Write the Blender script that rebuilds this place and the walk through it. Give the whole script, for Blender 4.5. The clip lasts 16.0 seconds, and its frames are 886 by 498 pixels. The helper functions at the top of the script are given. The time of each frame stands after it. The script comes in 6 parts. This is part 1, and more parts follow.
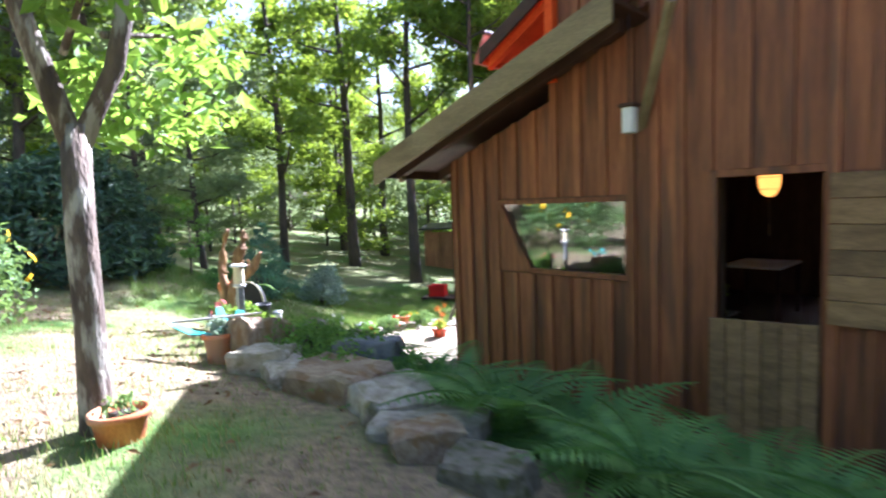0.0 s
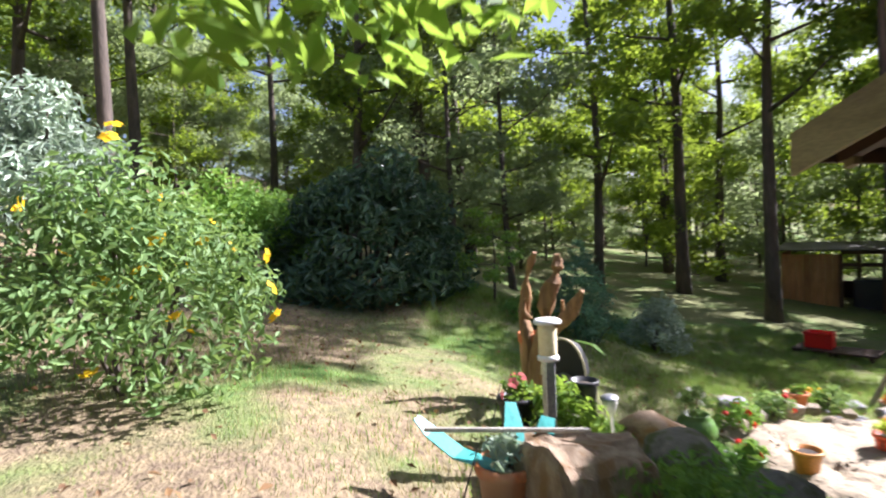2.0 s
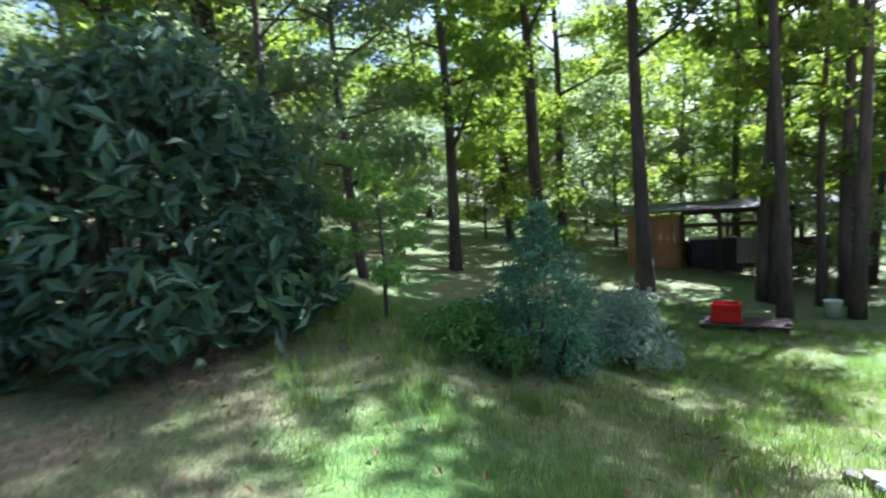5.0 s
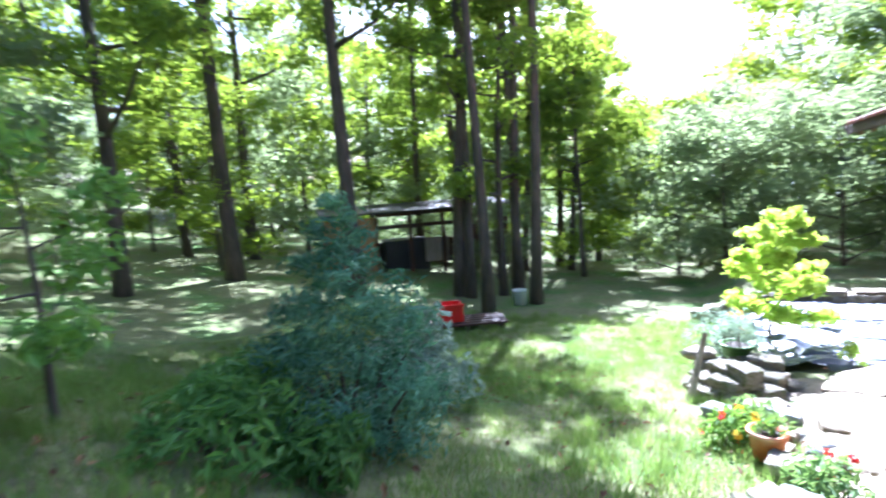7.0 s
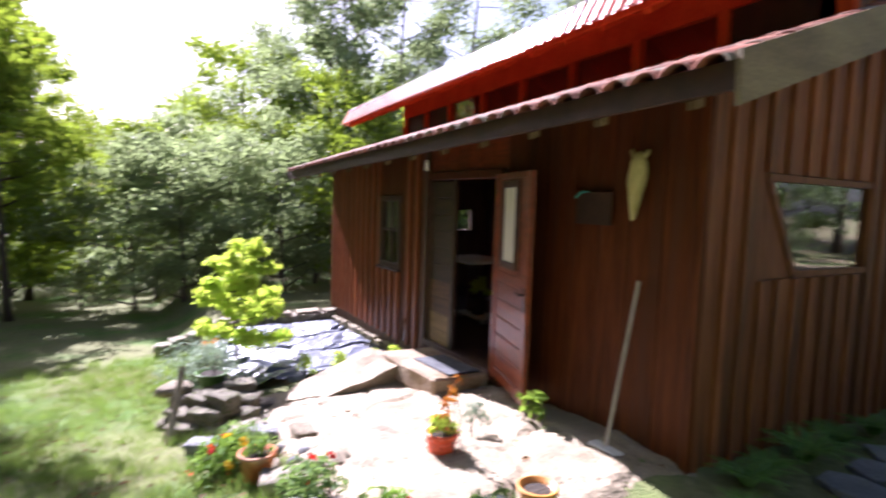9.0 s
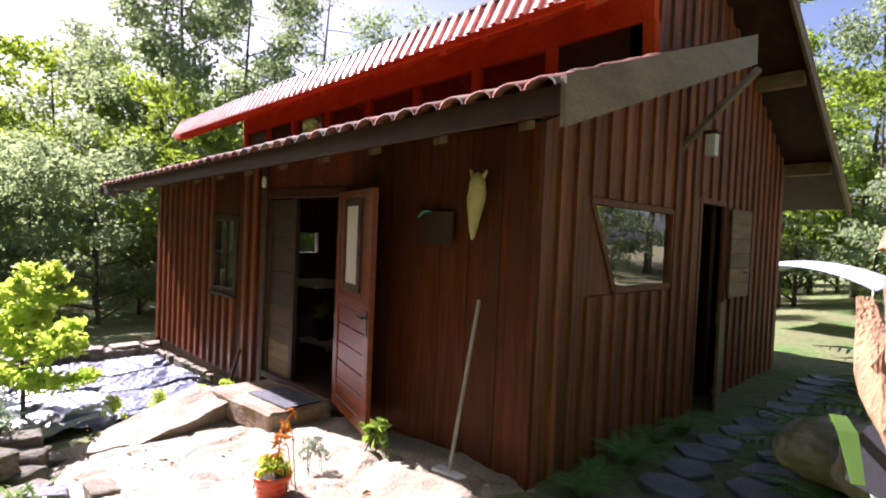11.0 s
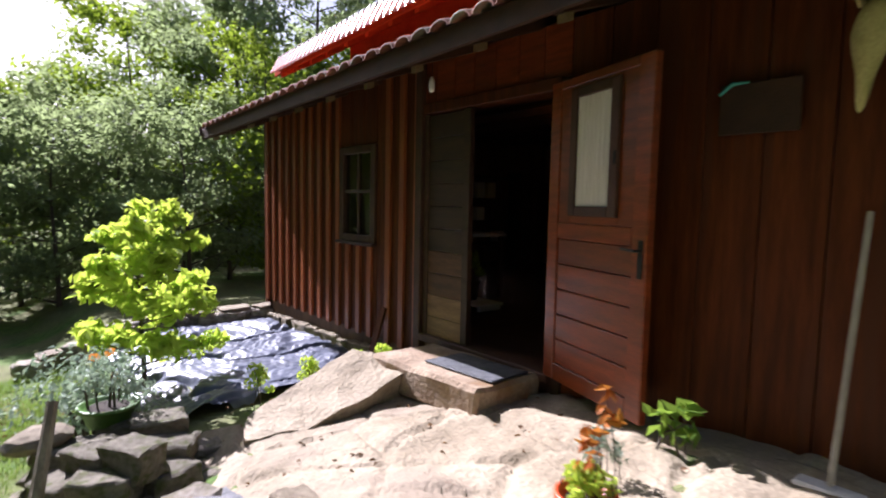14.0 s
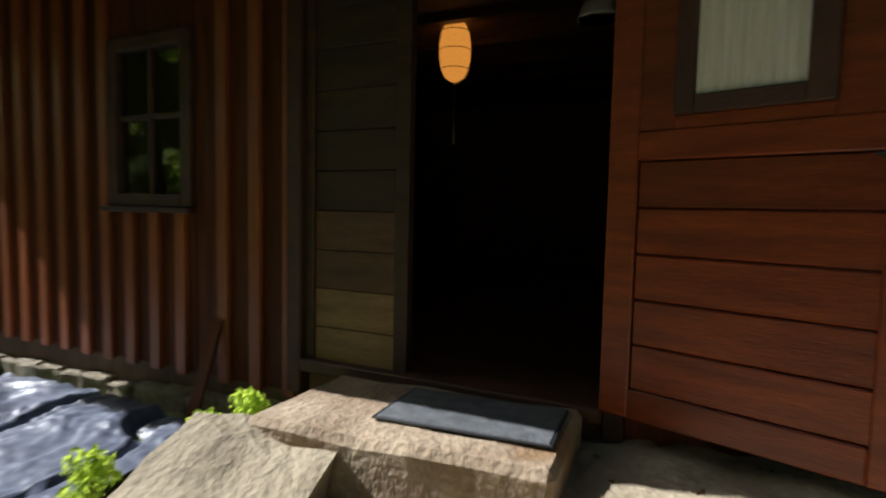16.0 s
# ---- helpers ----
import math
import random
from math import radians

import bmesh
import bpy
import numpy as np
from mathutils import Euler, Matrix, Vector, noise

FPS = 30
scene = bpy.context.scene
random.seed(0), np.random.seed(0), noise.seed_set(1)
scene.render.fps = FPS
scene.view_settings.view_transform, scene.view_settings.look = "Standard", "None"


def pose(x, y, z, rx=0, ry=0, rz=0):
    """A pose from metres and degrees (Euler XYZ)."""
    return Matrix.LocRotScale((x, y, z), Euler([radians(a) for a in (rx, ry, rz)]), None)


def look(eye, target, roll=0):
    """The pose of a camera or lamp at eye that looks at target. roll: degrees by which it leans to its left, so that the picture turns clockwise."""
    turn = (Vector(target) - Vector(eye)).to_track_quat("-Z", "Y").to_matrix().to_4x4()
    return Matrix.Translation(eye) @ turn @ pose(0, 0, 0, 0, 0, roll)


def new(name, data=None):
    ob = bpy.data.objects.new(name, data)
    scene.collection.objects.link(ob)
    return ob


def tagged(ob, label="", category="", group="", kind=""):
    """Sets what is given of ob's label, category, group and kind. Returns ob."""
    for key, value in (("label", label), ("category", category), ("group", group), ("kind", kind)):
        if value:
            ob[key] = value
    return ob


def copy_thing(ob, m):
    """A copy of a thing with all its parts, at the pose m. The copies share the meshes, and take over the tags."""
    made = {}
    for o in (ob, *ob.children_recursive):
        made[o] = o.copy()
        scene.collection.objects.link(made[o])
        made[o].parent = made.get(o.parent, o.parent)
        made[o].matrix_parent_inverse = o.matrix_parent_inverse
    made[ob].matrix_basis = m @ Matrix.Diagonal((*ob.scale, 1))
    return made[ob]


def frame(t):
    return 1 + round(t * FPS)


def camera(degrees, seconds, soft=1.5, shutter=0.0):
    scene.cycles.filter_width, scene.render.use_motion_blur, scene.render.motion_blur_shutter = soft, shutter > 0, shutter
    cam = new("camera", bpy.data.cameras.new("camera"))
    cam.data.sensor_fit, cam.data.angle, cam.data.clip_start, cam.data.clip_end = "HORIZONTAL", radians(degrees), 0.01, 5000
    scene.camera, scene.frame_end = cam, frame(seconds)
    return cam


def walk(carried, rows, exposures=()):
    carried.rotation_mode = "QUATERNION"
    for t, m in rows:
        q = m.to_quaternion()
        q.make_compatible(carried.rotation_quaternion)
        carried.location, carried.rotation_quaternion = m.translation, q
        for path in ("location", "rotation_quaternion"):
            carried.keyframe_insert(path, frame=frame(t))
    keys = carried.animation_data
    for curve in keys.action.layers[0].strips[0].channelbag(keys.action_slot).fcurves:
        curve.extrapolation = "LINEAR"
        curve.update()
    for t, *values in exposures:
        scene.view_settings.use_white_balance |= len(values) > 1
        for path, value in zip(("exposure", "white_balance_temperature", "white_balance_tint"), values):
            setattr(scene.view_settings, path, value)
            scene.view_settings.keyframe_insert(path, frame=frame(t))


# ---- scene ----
cam = camera(78.2, 16.0, soft=2.0, shutter=0.5)
PATH = [
    (0, (4.797, -4.679, 2.198), (3.339, -3.321, 2.026), -2.2),
    (0.5, (4.121, -4.402, 2.21), (2.51, -3.226, 2.057), -2.2),
    (1, (3.515, -4.111, 2.224), (1.728, -3.22, 2.103), -2.1),
    (1.5, (2.967, -3.874, 2.197), (1.065, -3.258, 2.119), -2.3),
    (2, (2.411, -3.689, 2.167), (0.452, -3.294, 2.1), -2.4),
    (2.5, (1.688, -3.438, 2.079), (-0.291, -3.163, 1.989), -3.1),
    (3, (1.098, -3.338, 2.029), (-0.881, -3.093, 1.875), -3.4),
    (3.5, (0.482, -3.321, 2.067), (-1.482, -2.986, 1.889), -4.2),
    (6, (-2.515, -3.04, 2.028), (-3.856, -1.569, 1.83), -4.2),
    (6.5, (-2.87, -2.808, 1.976), (-4.021, -1.187, 1.757), -4.7),
    (7, (-3.144, -2.646, 1.991), (-3.964, -0.84, 1.733), -3.8),
    (7.5, (-3.425, -2.294, 1.923), (-3.83, -0.355, 1.649), -1.9),
    (8, (-3.441, -2.332, 1.993), (-3.352, -0.355, 1.709), -0.9),
    (8.5, (-3.55, -2.35, 1.985), (-2.978, -0.45, 1.735), 0.9),
    (9, (-3.366, -2.362, 1.901), (-2.382, -0.629, 1.732), 1.8),
    (9.7, (-3.233, -2.37, 1.917), (-1.923, -0.863, 1.806), 0.7),
    (11.8, (-3.166, -2.208, 1.817), (-1.748, -0.798, 1.759), 2.6),
    (12, (-3.195, -2.201, 1.844), (-1.819, -0.753, 1.75), 2.1),
    (12.5, (-3.234, -1.854, 1.72), (-1.96, -0.317, 1.605), 3.1),
    (13, (-3.211, -1.342, 1.612), (-2.01, 0.25, 1.46), 2.3),
    (13.5, (-3.198, -0.825, 1.394), (-1.993, 0.762, 1.223), 2.2),
    (14, (-3.183, -0.241, 1.357), (-1.919, 1.3, 1.19), 1.1),
    (14.5, (-3.141, 0.399, 1.226), (-1.773, 1.849, 1.073), 1.3),
    (15, (-3.089, 0.922, 1.125), (-1.554, 2.198, 1.002), 1.2),
    (15.5, (-2.77, 1.401, 1.02), (-1.125, 2.532, 0.891), -0.1),
    (16, (-2.362, 1.982, 0.928), (-0.56, 2.837, 0.782), 1.2),
]
walk(cam, [(t, look(eye, target, roll)) for t, eye, target, roll in PATH],
     exposures=((0, 2.9, 5200, 25), (1.5, 2.15, 5700, 26), (2.5, 1.78, 6000, 22), (3.5, 1.5, 5900, 20), (6, 3.1, 4800, 17), (7, 3.15, 4900, 21), (8, 2.65, 5250, 27), (8.6, 2.2, 5500, 32), (9.5, 2.0, 5800, 36), (12.5, 1.95, 5900, 34), (14, 1.45, 5700, 28), (15, 1.05, 5600, 24), (16, 0.85, 5900, 10)))

# ---------------------------------------------------------------- light
SUN_TO = Vector((-0.86, 7.0, 5.78)).normalized()
world = bpy.data.worlds.new("sky")
scene.world = world
world.use_nodes = True
wt = world.node_tree
sky = wt.nodes.new("ShaderNodeTexSky")
sky.sky_type = "NISHITA"
sky.sun_disc = False
sky.sun_elevation = math.asin(SUN_TO.z)
sky.sun_rotation = math.atan2(SUN_TO.x, SUN_TO.y)
sky.air_density, sky.dust_density, sky.ozone_density = 1.0, 3.0, 1.0
wt.links.new(sky.outputs[0], wt.nodes["Background"].inputs[0])
wt.nodes["Background"].inputs[1].default_value = 0.052
sun_data = bpy.data.lights.new("sun", "SUN")
sun_data.energy, sun_data.angle, sun_data.color = 5.0, radians(0.5), (1.0, 0.97, 0.91)
sun = new("sun", sun_data)
sun.matrix_world = look(SUN_TO * 60, (0, 0, 0))

# ---------------------------------------------------------------- helpers
def mat(name, c1, c2=None, scale=6.0, rough=0.7, bump=0.15, stretch=(1, 1, 1), fine=60.0, metal=0.0, vary=0.0, trans=0.0, coords="Object", spec=0.5, stain=None, stain_scale=1.5, emit=None, emit_power=0.0):
    """A two-scale noise material: large patches from c1 to c2, fine grain in colour and bump, and variation from piece to piece."""
    c2 = c2 or tuple(v * 0.7 for v in c1)
    m = bpy.data.materials.new(name)
    m.use_nodes = True
    nt = m.node_tree
    n, l = nt.nodes, nt.links
    b = n["Principled BSDF"]
    tc = n.new("ShaderNodeTexCoord")
    mp = n.new("ShaderNodeMapping")
    mp.inputs["Scale"].default_value = stretch
    l.new(tc.outputs[coords], mp.inputs[0])
    info = n.new("ShaderNodeObjectInfo")
    off = n.new("ShaderNodeVectorMath")
    off.operation = "ADD"
    mul = n.new("ShaderNodeVectorMath")
    mul.operation = "SCALE"
    mul.inputs[0].default_value = (7.1, 3.7, 5.3)
    l.new(info.outputs["Random"], mul.inputs["Scale"])
    l.new(mp.outputs[0], off.inputs[0])
    l.new(mul.outputs[0], off.inputs[1])
    big = n.new("ShaderNodeTexNoise")
    big.inputs["Scale"].default_value, big.inputs["Detail"].default_value = scale, 6
    small = n.new("ShaderNodeTexNoise")
    small.inputs["Scale"].default_value, small.inputs["Detail"].default_value = fine, 4
    l.new(off.outputs[0], big.inputs["Vector"])
    l.new(off.outputs[0], small.inputs["Vector"])
    ramp = n.new("ShaderNodeValToRGB")
    ramp.color_ramp.elements[0].position, ramp.color_ramp.elements[1].position = 0.32, 0.68
    ramp.color_ramp.elements[0].color, ramp.color_ramp.elements[1].color = (*c2, 1), (*c1, 1)
    l.new(big.outputs[0], ramp.inputs[0])
    grain = n.new("ShaderNodeMix")
    grain.data_type, grain.blend_type = "RGBA", "OVERLAY"
    grain.inputs[0].default_value = 0.45
    l.new(ramp.outputs[0], grain.inputs[6])
    l.new(small.outputs[0], grain.inputs[7])
    out = grain.outputs[2]
    if stain:
        sn = n.new("ShaderNodeTexNoise")
        sn.inputs["Scale"].default_value, sn.inputs["Detail"].default_value = stain_scale, 5
        l.new(off.outputs[0], sn.inputs["Vector"])
        sr = n.new("ShaderNodeValToRGB")
        sr.color_ramp.elements[0].position, sr.color_ramp.elements[1].position = 0.52, 0.64
        l.new(sn.outputs[0], sr.inputs[0])
        sm = n.new("ShaderNodeMix")
        sm.data_type = "RGBA"
        l.new(sr.outputs[0], sm.inputs[0])
        l.new(out, sm.inputs[6])
        sm.inputs[7].default_value = (*stain, 1)
        out = sm.outputs[2]
    if vary:
        hsv = n.new("ShaderNodeHueSaturation")
        mr = n.new("ShaderNodeMapRange")
        mr.inputs["To Min"].default_value, mr.inputs["To Max"].default_value = 1 - vary, 1 + vary
        l.new(info.outputs["Random"], mr.inputs[0])
        l.new(mr.outputs[0], hsv.inputs["Value"])
        l.new(out, hsv.inputs["Color"])
        out = hsv.outputs[0]
    l.new(out, b.inputs["Base Color"])
    b.inputs["Roughness"].default_value, b.inputs["Metallic"].default_value = rough, metal
    b.inputs["Specular IOR Level"].default_value = spec
    if bump:
        bm_ = n.new("ShaderNodeBump")
        bm_.inputs["Strength"].default_value, bm_.inputs["Distance"].default_value = bump, 0.02
        add = n.new("ShaderNodeMath")
        l.new(small.outputs[0], add.inputs[0])
        l.new(big.outputs[0], add.inputs[1])
        l.new(add.outputs[0], bm_.inputs["Height"])
        l.new(bm_.outputs[0], b.inputs["Normal"])
    if emit:
        b.inputs["Emission Color"].default_value = (*emit, 1)
        b.inputs["Emission Strength"].default_value = emit_power
    return m


def leaf_mat(name, c1, c2, rough=0.55, trans=0.45, glow=(0.35, 0.5, 0.05)):
    """Leaves: the colour varies leaf by leaf, and light passes through them."""
    m = bpy.data.materials.new(name)
    m.use_nodes = True
    nt = m.node_tree
    n, l = nt.nodes, nt.links
    b = n["Principled BSDF"]
    geo = n.new("ShaderNodeNewGeometry")
    ramp = n.new("ShaderNodeValToRGB")
    ramp.color_ramp.elements[0].color, ramp.color_ramp.elements[1].color = (*c2, 1), (*c1, 1)
    l.new(geo.outputs["Random Per Island"], ramp.inputs[0])
    noi = n.new("ShaderNodeTexNoise")
    noi.inputs["Scale"].default_value = 1.3
    l.new(geo.outputs["Position"], noi.inputs["Vector"])
    hsv = n.new("ShaderNodeHueSaturation")
    mr = n.new("ShaderNodeMapRange")
    mr.inputs["From Min"].default_value, mr.inputs["From Max"].default_value = 0.3, 0.7
    mr.inputs["To Min"].default_value, mr.inputs["To Max"].default_value = 0.65, 1.35
    l.new(noi.outputs[0], mr.inputs[0])
    l.new(mr.outputs[0], hsv.inputs["Value"])
    l.new(ramp.outputs[0], hsv.inputs["Color"])
    l.new(hsv.outputs[0], b.inputs["Base Color"])
    b.inputs["Roughness"].default_value = rough
    b.inputs["Specular IOR Level"].default_value = 0.25
    tr = n.new("ShaderNodeBsdfTranslucent")
    mixc = n.new("ShaderNodeMix")
    mixc.data_type = "RGBA"
    mixc.inputs[0].default_value = 0.55
    l.new(hsv.outputs[0], mixc.inputs[6])
    mixc.inputs[7].default_value = (*glow, 1)
    l.new(mixc.outputs[2], tr.inputs[0])
    ms = n.new("ShaderNodeMixShader")
    ms.inputs[0].default_value = trans
    l.new(b.outputs[0], ms.inputs[1])
    l.new(tr.outputs[0], ms.inputs[2])
    l.new(ms.outputs[0], n["Material Output"].inputs[0])
    return m


def glass_mat(name, tint=(0.9, 0.95, 0.95), rough=0.0):
    m = bpy.data.materials.new(name)
    m.use_nodes = True
    b = m.node_tree.nodes["Principled BSDF"]
    b.inputs["Base Color"].default_value = (*tint, 1)
    b.inputs["Roughness"].default_value = rough
    b.inputs["Transmission Weight"].default_value = 1.0
    b.inputs["IOR"].default_value = 1.5
    return m


def mesh_ob(name, verts, faces, material, parent=None, smooth=False):
    me = bpy.data.meshes.new(name)
    me.from_pydata(verts, [], faces)
    if smooth:
        me.shade_smooth()
    me.materials.append(material)
    ob = new(name, me)
    if parent:
        ob.parent = parent
    return ob


def part(name, bm, material, parent=None, label="", smooth=False):
    """Links a bmesh as one mesh object, under a thing or a part of it."""
    me = bpy.data.meshes.new(name)
    bmesh.ops.recalc_face_normals(bm, faces=bm.faces)
    bm.to_mesh(me)
    bm.free()
    if smooth:
        me.shade_smooth()
    me.materials.append(material)
    ob = new(name, me)
    if parent:
        ob.parent = parent
    if label:
        ob["label"] = label
    return ob


def share(name, me, m, parent):
    """A further object on a mesh that exists, for alike pieces."""
    ob = new(name, me)
    ob.parent = parent
    ob.matrix_basis = m
    return ob


def thing(name, m, label, category, group="", kind=""):
    ob = new(name)
    ob.empty_display_size = 0.1
    ob.matrix_world = m
    return tagged(ob, label, category, group, kind)


def box(bm, x0, x1, y0, y1, z0, z1, bevel=0.0, m=None):
    r = bmesh.ops.create_cube(bm, size=1.0, matrix=pose((x0 + x1) / 2, (y0 + y1) / 2, (z0 + z1) / 2) @ Matrix.Diagonal((abs(x1 - x0), abs(y1 - y0), abs(z1 - z0), 1)))
    vs = r["verts"]
    if bevel:
        es = list({e for v in vs for e in v.link_edges})
        out = bmesh.ops.bevel(bm, geom=es, offset=bevel, segments=1, affect="EDGES")
        vs = list({v for f in out["faces"] for v in f.verts} | {v for v in vs if v.is_valid})
    if m:
        bmesh.ops.transform(bm, matrix=m, verts=vs)
    return bm


def boxed(*a, **k):
    return box(bmesh.new(), *a, **k)


def tube(bm, pts, radii, seg=8, cap=True):
    """A round limb along points, with a radius at each."""
    rings = []
    pts = [Vector(p) for p in pts]
    for i, p in enumerate(pts):
        d = (pts[min(i + 1, len(pts) - 1)] - pts[max(i - 1, 0)]).normalized()
        a = d.orthogonal().normalized() if abs(d.z) > 0.95 else d.cross(Vector((0, 0, 1))).normalized()
        b = d.cross(a)
        rings.append([bm.verts.new(p + (a * math.cos(2 * math.pi * k / seg) + b * math.sin(2 * math.pi * k / seg)) * radii[i]) for k in range(seg)])
    for r0, r1 in zip(rings, rings[1:]):
        for k in range(seg):
            bm.faces.new((r0[k], r0[(k + 1) % seg], r1[(k + 1) % seg], r1[k]))
    if cap:
        bm.faces.new(rings[0][::-1])
        bm.faces.new(rings[-1])
    return bm


def lathe(bm, profile, seg=24, m=None):
    """A turned body from (radius, height) pairs."""
    rings = []
    for r, z in profile:
        rings.append([bm.verts.new((r * math.cos(2 * math.pi * k / seg), r * math.sin(2 * math.pi * k / seg), z)) for k in range(seg)])
    for r0, r1 in zip(rings, rings[1:]):
        for k in range(seg):
            bm.faces.new((r0[k], r0[(k + 1) % seg], r1[(k + 1) % seg], r1[k]))
    bm.faces.new(rings[0][::-1])
    bm.faces.new(rings[-1])
    if m:
        bmesh.ops.transform(bm, matrix=m, verts=[v for r in rings for v in r])
    return bm


def leaves_mesh(name, centres, normals, lengths, widths, material, parent=None, droop=0.15, rng=None):
    """Many leaves as bent four-cornered blades in one mesh; each lies across its normal."""
    rng = rng or np.random.default_rng(3)
    n = len(centres)
    c = np.asarray(centres, float)
    nn = np.asarray(normals, float)
    nn /= np.linalg.norm(nn, axis=1)[:, None] + 1e-9
    t = rng.normal(size=(n, 3))
    t -= (t * nn).sum(1)[:, None] * nn
    t /= np.linalg.norm(t, axis=1)[:, None] + 1e-9
    s = np.cross(nn, t)
    L = np.asarray(lengths)[:, None]
    W = np.asarray(widths)[:, None]
    p0 = c - t * L * 0.5
    p1 = c + s * W * 0.5 + nn * L * droop * 0.5
    p2 = c + t * L * 0.5 - nn * L * droop
    p3 = c - s * W * 0.5 + nn * L * droop * 0.5
    v = np.stack([p0, p1, p2, p3], 1).reshape(-1, 3)
    f = np.arange(n * 4).reshape(n, 4)
    return mesh_ob(name, v.tolist(), f.tolist(), material, parent)


def blob_points(rng, blobs, n, shell=0.55):
    """Points and outward directions in a set of (centre, radii) clumps, thicker towards their skin."""
    vol = np.array([b[1][0] * b[1][1] * b[1][2] for b in blobs]) ** 0.67
    idx = rng.choice(len(blobs), n, p=vol / vol.sum())
    d = rng.normal(size=(n, 3))
    d /= np.linalg.norm(d, axis=1)[:, None]
    r = shell + (1 - shell) * rng.random(n) + rng.normal(size=n) * 0.06
    c = np.array([b[0] for b in blobs])[idx]
    s = np.array([b[1] for b in blobs])[idx]
    return c + d * s * r[:, None], d


def smooth01(a, b, v):
    u = np.clip((v - a) / (b - a), 0, 1)
    return u * u * (3 - 2 * u)


# ---------------------------------------------------------------- lie of the land
def slope_y(y):
    return np.interp(y, (-40, -22, -14, -8, -4.3, -3.2, -2, 0, 1.4, 3.8, 6, 12, 30), (7.0, 5.6, 4.0, 2.3, 1.2, 0.96, 0.78, 0.22, 0.0, -0.5, -0.7, -1.3, -2.2))


def slope_s(y):
    return sum(slope_y(y + d) for d in (-0.7, -0.35, 0, 0.35, 0.7)) / 5


def height(x, y):
    """The ground: it falls towards +y, rises in the west, and is levelled round the house."""
    x, y = np.asarray(x, float), np.asarray(y, float)
    south = np.minimum(slope_s(y), 1.15)
    h = south + (slope_s(y) - south) * smooth01(-1.5, -5.5, x)
    h = h + 0.45 * np.exp(-((y + 1.3) / 1.9) ** 2) * smooth01(-3.2, -5.6, x)
    h = h + 0.115 * np.clip(-x - 8, 0, 40)
    pat = np.interp(y, (-1, 0.8, 1.6, 2.6, 4.3, 8, 14), (0.02, 0.04, -0.02, -0.14, -0.36, -0.5, -0.9))
    w = smooth01(-3.0, -1.7, x) * smooth01(-2.6, -1.35, y)
    w = np.maximum(w, smooth01(7.5, 9.0, x) * 0.7)
    return h * (1 - w) + pat * w


def gz(x, y):
    return float(height(x, y))

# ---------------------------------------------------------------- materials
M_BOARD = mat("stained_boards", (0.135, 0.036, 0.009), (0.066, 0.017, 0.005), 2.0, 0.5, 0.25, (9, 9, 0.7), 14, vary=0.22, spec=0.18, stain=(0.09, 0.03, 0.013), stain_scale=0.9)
# board stain made lighter, so the battens look struck by grazing sun
M_BATTEN = mat("battens_sunlit_tone", (0.31, 0.085, 0.023), (0.21, 0.052, 0.014), 2.0, 0.42, 0.2, (9, 9, 0.7), 14, vary=0.2, spec=0.5)
M_GABLE = mat("weathered_boards", (0.36, 0.125, 0.043), (0.20, 0.062, 0.022), 2.0, 0.6, 0.25, (9, 9, 0.7), 14, vary=0.25, stain=(0.15, 0.06, 0.028), stain_scale=0.9)
M_DARKWOOD = mat("dark_timber", (0.075, 0.030, 0.015), (0.042, 0.018, 0.010), 3.0, 0.6, 0.25, (2, 2, 2), 40, vary=0.15)
M_DOOR = mat("varnished_door", (0.21, 0.041, 0.007), (0.11, 0.020, 0.004), 2.2, 0.35, 0.12, (3, 1.0, 9), 16, vary=0.2)
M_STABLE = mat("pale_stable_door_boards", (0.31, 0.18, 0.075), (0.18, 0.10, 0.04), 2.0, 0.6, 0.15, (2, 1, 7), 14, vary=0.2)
# side panel tones, graded with the light that the step throws up
M_PANEL = mat("brown_panel_planks", (0.13, 0.060, 0.024), (0.06, 0.027, 0.011), 2.0, 0.6, 0.15, (2, 1, 7), 14, vary=0.2)
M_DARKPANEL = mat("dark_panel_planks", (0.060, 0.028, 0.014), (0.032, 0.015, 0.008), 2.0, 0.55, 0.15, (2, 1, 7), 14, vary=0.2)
M_VERGE = mat("pale_verge_board", (0.27, 0.20, 0.10), (0.17, 0.115, 0.055), 1.5, 0.6, 0.12, (1, 4, 4), 25)
M_REDPAINT = mat("red_painted_timber", (0.82, 0.105, 0.014), (0.64, 0.066, 0.010), 2.0, 0.75, 0.1, (1, 1, 1), 30, vary=0.1, spec=0.12)
M_REDMETAL = mat("red_sheet_metal", (0.80, 0.40, 0.33), (0.66, 0.28, 0.22), 1.2, 0.33, 0.05, (1, 1, 1), 25, vary=0.08)
M_TILE = mat("clay_tile", (0.30, 0.115, 0.07), (0.18, 0.066, 0.042), 5.0, 0.8, 0.2, (1, 1, 1), 50, vary=0.3, spec=0.25, stain=(0.20, 0.17, 0.12), stain_scale=4)
M_ROCK = mat("granite_rock", (0.44, 0.39, 0.31), (0.25, 0.21, 0.16), 3.0, 0.85, 0.7, (1, 1, 1), 35, vary=0.25, stain=(0.20, 0.18, 0.10), stain_scale=2.2)
M_PALEROCK = mat("pale_bedrock", (0.36, 0.298, 0.205), (0.22, 0.175, 0.11), 2.5, 0.85, 0.7, (1, 1, 1), 30, vary=0.12, stain=(0.24, 0.19, 0.13), stain_scale=1.6)
